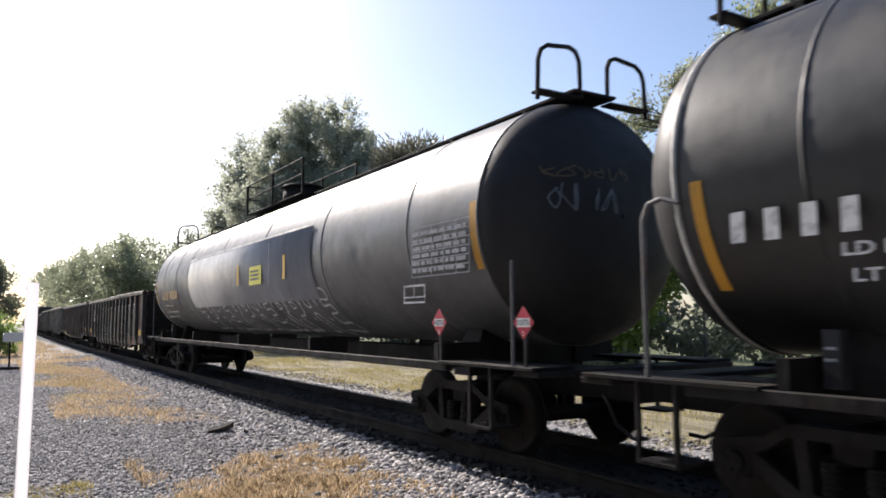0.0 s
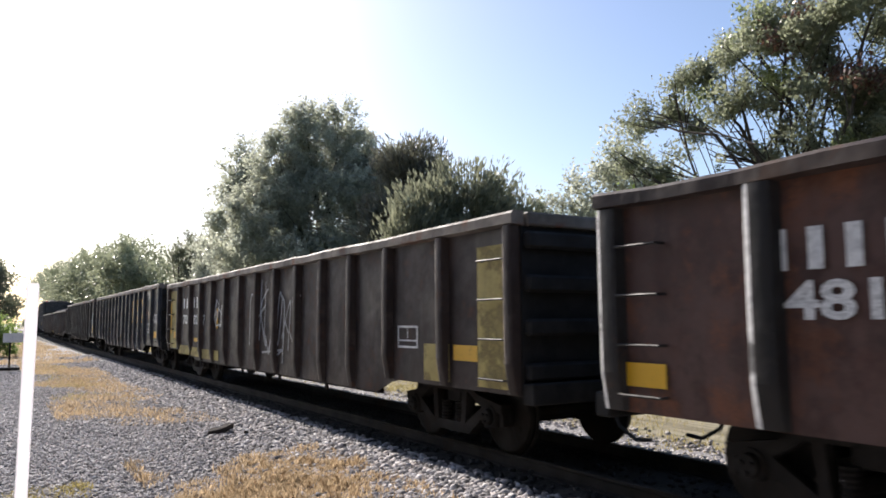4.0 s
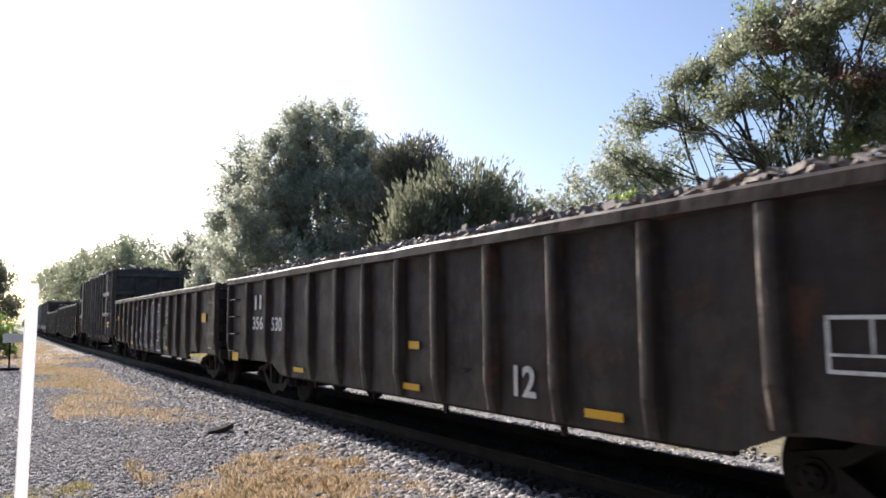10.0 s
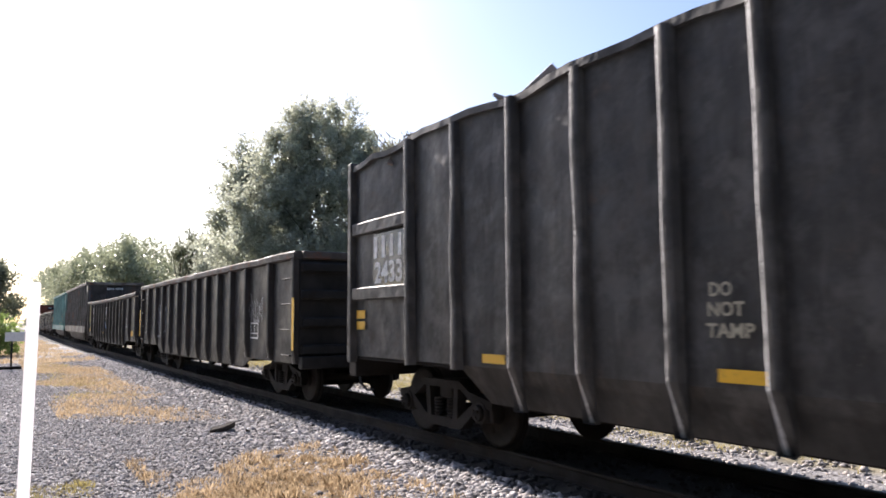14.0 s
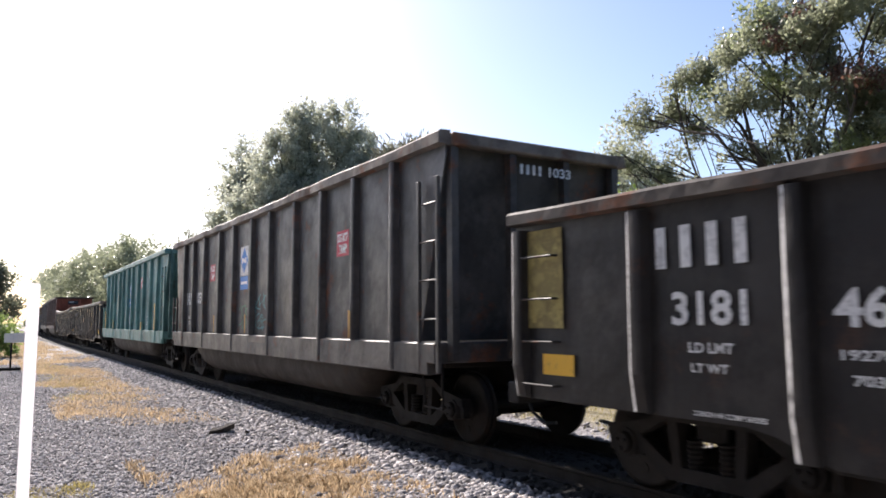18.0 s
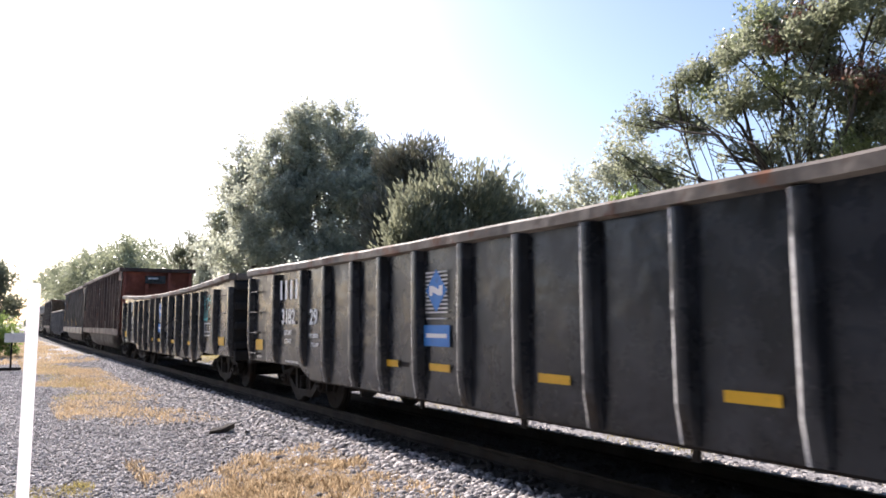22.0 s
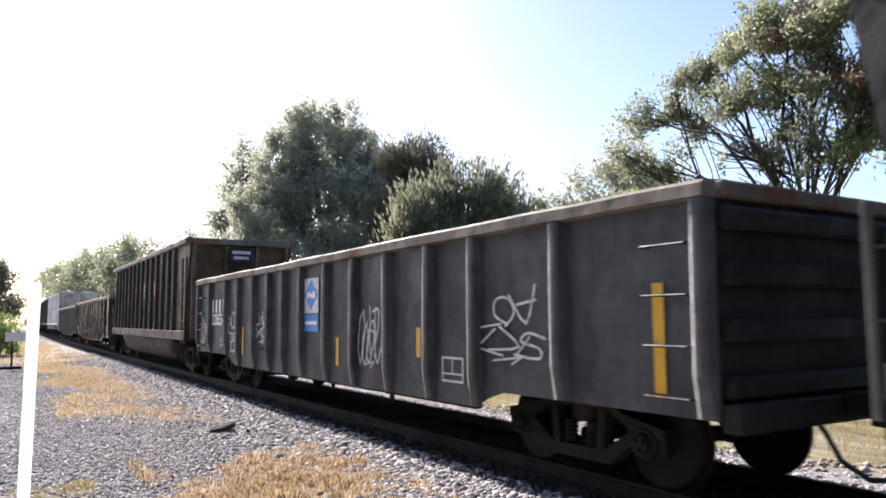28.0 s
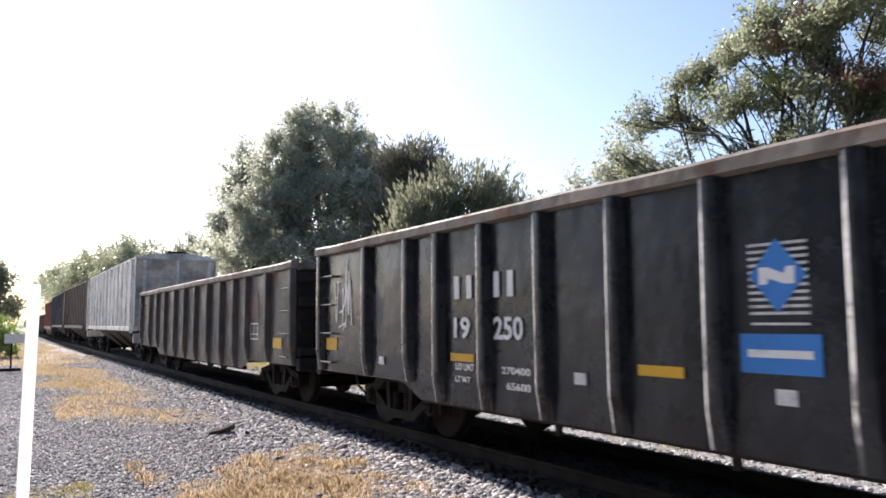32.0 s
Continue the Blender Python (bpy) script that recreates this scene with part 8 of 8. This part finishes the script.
    # tree with strap leaves like a palm, and the far row along the curve
    x, y = at(12.4, 18.5)
    tree("dark tree with sparse upright plumes", x, y, [(-0.9, 0, 9.6, 0.8, 0.8, 1.6), (0.8, 0, 10.6, 0.9, 0.9, 1.5), (0, 0, 7.0, 1.8, 1.6, 2.4), (0.3, 0, 4.0, 2.4, 2.0, 3.0)], 0.22, 9000, 0.26, 0.4, LEAF_DARK, 10, 0.2, 0.5, 0.1)
    for b, lat, hh, k in ((14.2, 19.0, 10.8, 61), (15.2, 21.0, 12.4, 62), (13.2, 20.0, 11.2, 63)):
        x, y = at(b, lat)
        tree("broadleaf tree beside the tall pair", x, y, [(0, 0, hh - 2.2, 2.0, 2.0, 1.9), (1.0, 0, hh - 4.6, 2.4, 2.2, 2.4), (-0.8, 0, hh - 6.6, 2.6, 2.2, 2.6), (0.2, 0, 2.4, 2.8, 2.2, 2.2)], 0.22, 15000, 0.17, 0.42, LEAF_GREY, k, gaps=0.4)
    rng = random.Random(12)
    k = 0
    for yy, lat, hh in ((98, 15.0, 10.5), (112, 18.5, 12.5), (124, 15.5, 11.5), (138, 19.0, 14.0), (152, 16.5, 13.5), (168, 20.0, 15.5), (186, 17.5, 15.5), (205, 20.5, 17.0), (228, 19.0, 17.0), (255, 22.0, 18.0), (285, 22.0, 18.5), (320, 24.0, 19.0)):
        k += 1
        hh *= 1.13
        w = hh * 0.28
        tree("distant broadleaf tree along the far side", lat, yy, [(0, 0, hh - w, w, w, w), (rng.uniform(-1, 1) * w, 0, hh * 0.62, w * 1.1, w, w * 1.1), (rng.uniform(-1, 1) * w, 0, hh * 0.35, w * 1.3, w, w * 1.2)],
             0.25, 9000, 0.25, 0.7, LEAF_HAZY, 20 + k, gaps=0.5)
    # near side, far off
    tree("dark broadleaf tree on the near side far off", 0.9, 112.0, [(0, 0, 7.8, 1.9, 2, 1.7), (-1.4, 0, 5.6, 2.2, 2, 2.0), (0.6, 0, 4.0, 2.2, 2, 2.2)], 0.25, 10000, 0.2, 0.5, LEAF_DARK, 40)
    tree("bright leafy shrub beside the track", 0.55, 47.0, [(0, 0, 1.4, 0.7, 0.8, 0.7), (-0.6, 0, 0.9, 0.9, 0.9, 0.8), (0.5, 0, 0.5, 0.5, 0.5, 0.4)], 0.04, 3500, 0.09, 0.2, LEAF_FRESH, 41, name="shrub")
    # undergrowth that closes the wood below the crowns
    rg = np.random.default_rng(50)
    lobes = []
    for i in range(44):
        yy = -14 + i * 3.0
        lobes.append((21.5 + rg.uniform(-1.5, 2.0) + max(0, yy - 60) * 0.01, yy, rg.uniform(0.4, 1.6), rg.uniform(1.2, 2.0), 2.0, rg.uniform(1.0, 2.4)))
    v, f = leaf_cloud(rg, lobes, 46000, 0.16, 0.42, 0.5, 0.2, 0.6)
    tagged(new("undergrowth", quick_mesh("undergrowth", v, f, LEAF_DARK)), "dense dark undergrowth along the wood's edge", "shrubs", kind="stuff")
    rg = np.random.default_rng(51)
    lobes = []
    for i in range(90):
        a = i / 90 * 6.28318
        d = 420 + rg.uniform(-30, 60)
        lobes.append((d * math.sin(a), d * math.cos(a), 2.5, 22, 22, rg.uniform(5, 8)))
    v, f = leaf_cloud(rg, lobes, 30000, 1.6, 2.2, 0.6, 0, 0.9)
    tagged(new("far_woods", quick_mesh("far_woods", v, f, LEAF_HAZY)), "distant woods around the open land", "woods", kind="stuff")


def stones(name, label, n, area, lo, hi, material, seed, flat_=0.65):
    """Loose broken stones, sunk a little in the ground: area(rng, n) gives their places."""
    rng = np.random.default_rng(seed)
    g = (1 + 5 ** 0.5) / 2
    ico = np.array([(-1, g, 0), (1, g, 0), (-1, -g, 0), (1, -g, 0), (0, -1, g), (0, 1, g), (0, -1, -g), (0, 1, -g), (g, 0, -1), (g, 0, 1), (-g, 0, -1), (-g, 0, 1)]) / 1.9
    tri = np.array([(0, 11, 5), (0, 5, 1), (0, 1, 7), (0, 7, 10), (0, 10, 11), (1, 5, 9), (5, 11, 4), (11, 10, 2), (10, 7, 6), (7, 1, 8), (3, 9, 4), (3, 4, 2), (3, 2, 6), (3, 6, 8), (3, 8, 9), (4, 9, 5), (2, 4, 11), (6, 2, 10), (8, 6, 7), (9, 8, 1)])
    if hi < 0.04:       # fine gravel is cut more simply
        ico = np.array([(1, 0, 0), (-1, 0, 0), (0, 1, 0), (0, -1, 0), (0, 0, 1), (0, 0, -1)]) * 1.0
        tri = np.array([(0, 2, 4), (2, 1, 4), (1, 3, 4), (3, 0, 4), (2, 0, 5), (1, 2, 5), (3, 1, 5), (0, 3, 5)])
    k = len(ico)
    xy = area(rng, n)
    n = len(xy)
    z = np.array([ground_height(a, b) for a, b in xy])
    s = lo + (hi - lo) * rng.uniform(0, 1, n) ** 1.8
    sc = s[:, None] * rng.uniform(0.6, 1.3, (n, 3)) * np.array([1, 1, flat_])
    v = ico[None] * rng.uniform(0.72, 1.25, (n, k, 1)) * sc[:, None]
    a = rng.uniform(0, 6.283, n)
    c, q = np.cos(a)[:, None], np.sin(a)[:, None]
    x, y = v[:, :, 0] * c - v[:, :, 1] * q, v[:, :, 0] * q + v[:, :, 1] * c
    v = np.stack([x + xy[:, :1], y + xy[:, 1:], v[:, :, 2] + z[:, None] + s[:, None] * 0.25], axis=2).reshape(-1, 3)
    f = (tri[None] + (np.arange(n) * k)[:, None, None]).reshape(-1, 3)
    tagged(new(name, quick_mesh(name, v, f, material)), label, "gravel", kind="stuff")


def stone_material():
    m, n, l, b = nodes_of("ballast_stone", 0.85)
    geo = n.new("ShaderNodeNewGeometry")
    tone = ramp(n, l, geo.outputs["Random Per Island"], ((0.0, (0.09, 0.084, 0.082)), (0.3, (0.25, 0.236, 0.232)), (0.7, (0.49, 0.462, 0.455)), (0.88, (0.54, 0.47, 0.43)), (1.0, (0.80, 0.77, 0.75))))
    fine = noise_tex(n, l, 70, 3, 0.6, geo.outputs["Position"])
    l.new(mix(n, l, ramp(n, l, fine.outputs[0], ((0.4, (0, 0, 0)), (0.8, (0.5,) * 3))).outputs[0], tone.outputs[0], (0.12, 0.115, 0.11)), b.inputs["Base Color"])
    return m


def blades(name, label, n, area, lo, hi, material, seed, width=0.006, lean=0.5):
    """Grass as single bent blades: area gives their feet."""
    rng = np.random.default_rng(seed)
    xy = area(rng, n)
    n = len(xy)
    z = np.array([ground_height(a, b) for a, b in xy]) - 0.01
    tuft = np.array([0.75 + 0.6 * noise.noise((a * 2.2, b * 2.2, 5.0)) + 0.5 * noise.noise((a * 7, b * 7, 9.0)) for a, b in xy])
    a, h = rng.uniform(0, 6.283, n), rng.uniform(lo, hi, n) * rng.uniform(0.5, 1.0, n) * np.clip(tuft, 0.25, 1.5)
    d = np.stack([np.cos(a), np.sin(a), np.zeros(n)], axis=1)
    side = np.stack([-np.sin(a), np.cos(a), np.zeros(n)], axis=1) * width
    foot = np.stack([xy[:, 0], xy[:, 1], z], axis=1)
    k = rng.uniform(0.1, lean, n)[:, None]
    mid = foot + d * (h[:, None] * k * 0.35) + np.array([0, 0, 1]) * h[:, None] * 0.6
    tip = foot + d * (h[:, None] * k * 1.1) + np.array([0, 0, 1]) * h[:, None] * 0.95
    v = np.stack([foot - side, foot + side, mid + side * 0.7, tip, mid - side * 0.7], axis=1).reshape(-1, 3)
    f = np.arange(n * 5).reshape(-1, 5)
    tagged(new(name, quick_mesh(name, v, f, material)), label, "grass", kind="stuff")


def ragged(x0, x1, y0, y1, thresh=0.0, scale=0.6, edge=None):
    """An area for scattering: inside a box, broken up by noise."""
    def area(rng, n):
        p = np.stack([rng.uniform(x0, x1, n * 2), rng.uniform(y0, y1, n * 2)], axis=1)
        keep = []
        for a, b in p:
            inner = min((a - x0) / (x1 - x0), (x1 - a) / (x1 - x0), (b - y0) / (y1 - y0), (y1 - b) / (y1 - y0))
            k = noise.noise((a * scale, b * scale, x0)) + 0.35 * noise.noise((a * scale * 4, b * scale * 4, y0)) + 1.5 * min(inner, 0.3) - thresh - 0.34
            keep.append(rng.uniform(-0.38, 0.62) < k and inner > 0.005)
        return p[np.array(keep)][:n]
    return area


def dress_ground():
    stone = stone_material()
    # stones under the train carry its shade in their colour
    shaded_stone = dusty("oily_ballast", (0.018, 0.016, 0.015), (0.034, 0.03, 0.027), 5, 0.8, 40)

    def shoulder(rng, n):
        y = np.concatenate([3.0 + 42 * rng.uniform(0, 1, n - 8000) ** 1.9, rng.uniform(-9.0, 3.2, 8000)])
        x = rng.triangular(2.9, 4.6, 4.95, n) + np.array([on_track(a).translation.x - TRACK_X for a in y])
        return np.stack([x, y], axis=1)

    def bed(rng, n):
        y = -2 + 32 * rng.uniform(0, 1, n) ** 1.5
        x = TRACK_X + rng.uniform(-1.6, 1.6, n)
        return np.stack([x, y], axis=1)

    def beyond(rng, n):
        y = 1 + 48 * rng.uniform(0, 1, n) ** 1.3
        x = TRACK_X + 1.5 + rng.triangular(0, 0.4, 2.0, n)
        return np.stack([x, y], axis=1)

    def yard(rng, n):
        y = 4.2 + 34 * rng.uniform(0, 1, n) ** 1.7
        x = -1.0 + 5.0 * rng.uniform(0, 1, n)
        return np.stack([x, y], axis=1)

    stones("ballast", "coarse grey broken ballast stones along the track", 34000, shoulder, 0.022, 0.055, stone, 61)
    stones("ballast_between_rails", "ballast stones under the train, coloured near-black for its shade", 6000, bed, 0.025, 0.05, shaded_stone, 62)
    stones("ballast_far_shoulder", "sunlit ballast stones past the far rail", 7000, beyond, 0.025, 0.055, stone, 63)
    stones("fine_gravel", "fine grey gravel of the track-side yard", 95000, yard, 0.014, 0.034, stone, 64)
    straw = leaf_material("dry_grass", (0.12, 0.075, 0.04), (0.33, 0.22, 0.12), (0.66, 0.50, 0.33), 0.35)
    green = leaf_material("yellow_green_grass", (0.17, 0.16, 0.05), (0.32, 0.27, 0.09), (0.5, 0.42, 0.17), 0.3)
    blades("dry_grass", "dry straw-coloured grass patch on the gravel", 60000, ragged(1.55, 4.25, 4.2, 10.6, -0.20, 0.7), 0.03, 0.15, straw, 71)
    blades("dry_grass_far", "tan and yellow-green grass strip on the gravel", 42000, ragged(1.2, 3.9, 14.0, 40.0, -0.10, 0.4), 0.04, 0.14, straw, 72, 0.009)
    blades("green_grass_far", "yellow-green low weeds on the gravel", 7000, ragged(1.4, 3.3, 18.0, 40.0, 0.15, 0.5), 0.04, 0.13, green, 73, 0.010)
    blades("dry_grass_along_the_line", "thin dry grass far along the gravel", 36000, ragged(-1.5, 4.6, 38.0, 120.0, -0.2, 0.3), 0.06, 0.26, straw, 77, 0.02)
    blades("weeds", "small yellow-green weeds at the gravel's edge", 2600, ragged(0.2, 1.1, 7.2, 9.6, 0.0, 0.8), 0.03, 0.09, green, 74)
    blades("roadside_grass", "rough grass past the dirt track", 26000, ragged(13.0, 22.0, -6.0, 60.0, 0.05, 0.3), 0.05, 0.28, green, 75, 0.012)
    blades("verge_grass", "thin dry grass on the sandy verge", 60000, ragged(8.0, 13.5, -2.0, 60.0, -0.05, 0.45), 0.03, 0.14, green, 76, 0.008)


def small_things():
    # white plastic marker post, light shining through it
    m, n, l, b = nodes_of("white_plastic", 0.35)
    b.inputs["Base Color"].default_value = (0.88, 0.87, 0.88, 1)
    tr = n.new("ShaderNodeBsdfTranslucent")
    tr.inputs["Color"].default_value = (0.95, 0.93, 0.95, 1)
    sh = n.new("ShaderNodeMixShader")
    sh.inputs[0].default_value = 0.6
    l.new(b.outputs[0], sh.inputs[1])
    l.new(tr.outputs[0], sh.inputs[2])
    l.new(sh.outputs[0], n["Material Output"].inputs["Surface"])
    x, y = 0.212, 4.55
    z = ground_height(x, y)
    bm = bmesh.new()
    prism(bm, ((-0.031, 0.004), (-0.026, -0.004), (0.026, -0.004), (0.031, 0.004), (0.026, 0.0), (-0.026, 0.0)), "z", -0.1, 1.80 - z)
    for v in bm.verts:
        if v.co.z > 1.7 and abs(v.co.x) > 0.028:
            v.co.z -= 0.012
    ob = tagged(part("marker_post", bm, m), "white translucent plastic marker post in the gravel", "marker post")
    ob.location = (x - 0.026, y, z)
    ob.rotation_euler = (0, 0.008, 0)
    # track-side sign on a post, and a pipe rail on the ground beside it
    sign = empty("trackside_sign", "pale blank track-side sign on a thin post", "sign")
    sx, sy = 0.95, 33.5
    sign.location = (sx, sy, ground_height(sx, sy))
    part("post", rod(bmesh.new(), (-0.15, 0, -0.1), (-0.15, 0, 1.2), 0.035, n=8), IRON, sign)
    part("board", soften(boxes((-0.40, 0.42, -0.05, -0.02, 1.12, 1.48)), 0.008), decal("sign_white", (0.62, 0.62, 0.6), 0.3), sign)
    bm = rod(bmesh.new(), (-4.0, 33.0, ground_height(-3, 33) + 0.10), (1.15, 33.2, ground_height(1, 33) + 0.10), 0.06, n=10)
    tagged(part("pipe_rail", bm, IRON), "rusty pipe lying low beside the track", "pipe")
    # torn piece of tie wood
    bm = bmesh.new()
    prism(bm, ((-0.26, 0.0), (-0.05, -0.05), (0.25, -0.02), (0.20, 0.06), (0.0, 0.05), (-0.12, 0.10)), "z", 0.0, 0.07)
    for v in bm.verts:
        v.co += Vector((0, 0, 0.05 * noise.noise(v.co * 9)))
    chunk = tagged(part("wood_chunk", bm, dusty("charred_wood", (0.035, 0.028, 0.024), (0.07, 0.06, 0.05), 8, 0.95, 40)), "dark splintered wood lying on the ballast", "debris")
    chunk.location = (3.42, 12.6, ground_height(3.42, 12.6) + 0.03)
    chunk.rotation_euler = (0.1, -0.15, 0.4)
    bm = bmesh.new()
    prism(bm, ((-0.12, 0.0), (0.02, -0.03), (0.13, 0.01), (0.03, 0.04)), "z", 0.0, 0.03)
    chip = tagged(part("wood_splinter", bm, bpy.data.materials["charred_wood"]), "thin dark splinter of wood on the stones", "debris")
    chip.location = (3.75, 12.3, ground_height(3.75, 12.3) + 0.03)
    chip.rotation_euler = (0.1, 0.35, 1.0)


plant_trees()
dress_ground()
small_things()
# ---- movement ----
def motions():
    for car, mid in TRAIN:
        walk(car, [(t, on_track(mid - s)) for t, s in TRAVEL])
    # the wheels roll: one turn for each 2.87 m of travel; alike wheelsets share their keys
    times, dist = [t for t, s in TRAVEL], [s for t, s in TRAVEL]
    rolled = {}
    for w, y in WHEELSETS:
        if y not in rolled:
            rows = []
            for k in range(481):
                t = k / 15.0
                rows.append((t, Matrix.Translation((0, y, 0.457)) @ Matrix.Rotation(float(np.interp(t, times, dist)) / 0.457, 4, "X")))
            walk(w, rows)
            rolled[y] = w.animation_data
        else:
            w.rotation_mode = "QUATERNION"
            keys = w.animation_data_create()
            keys.action = rolled[y].action
            keys.action_slot = rolled[y].action_slot


motions()
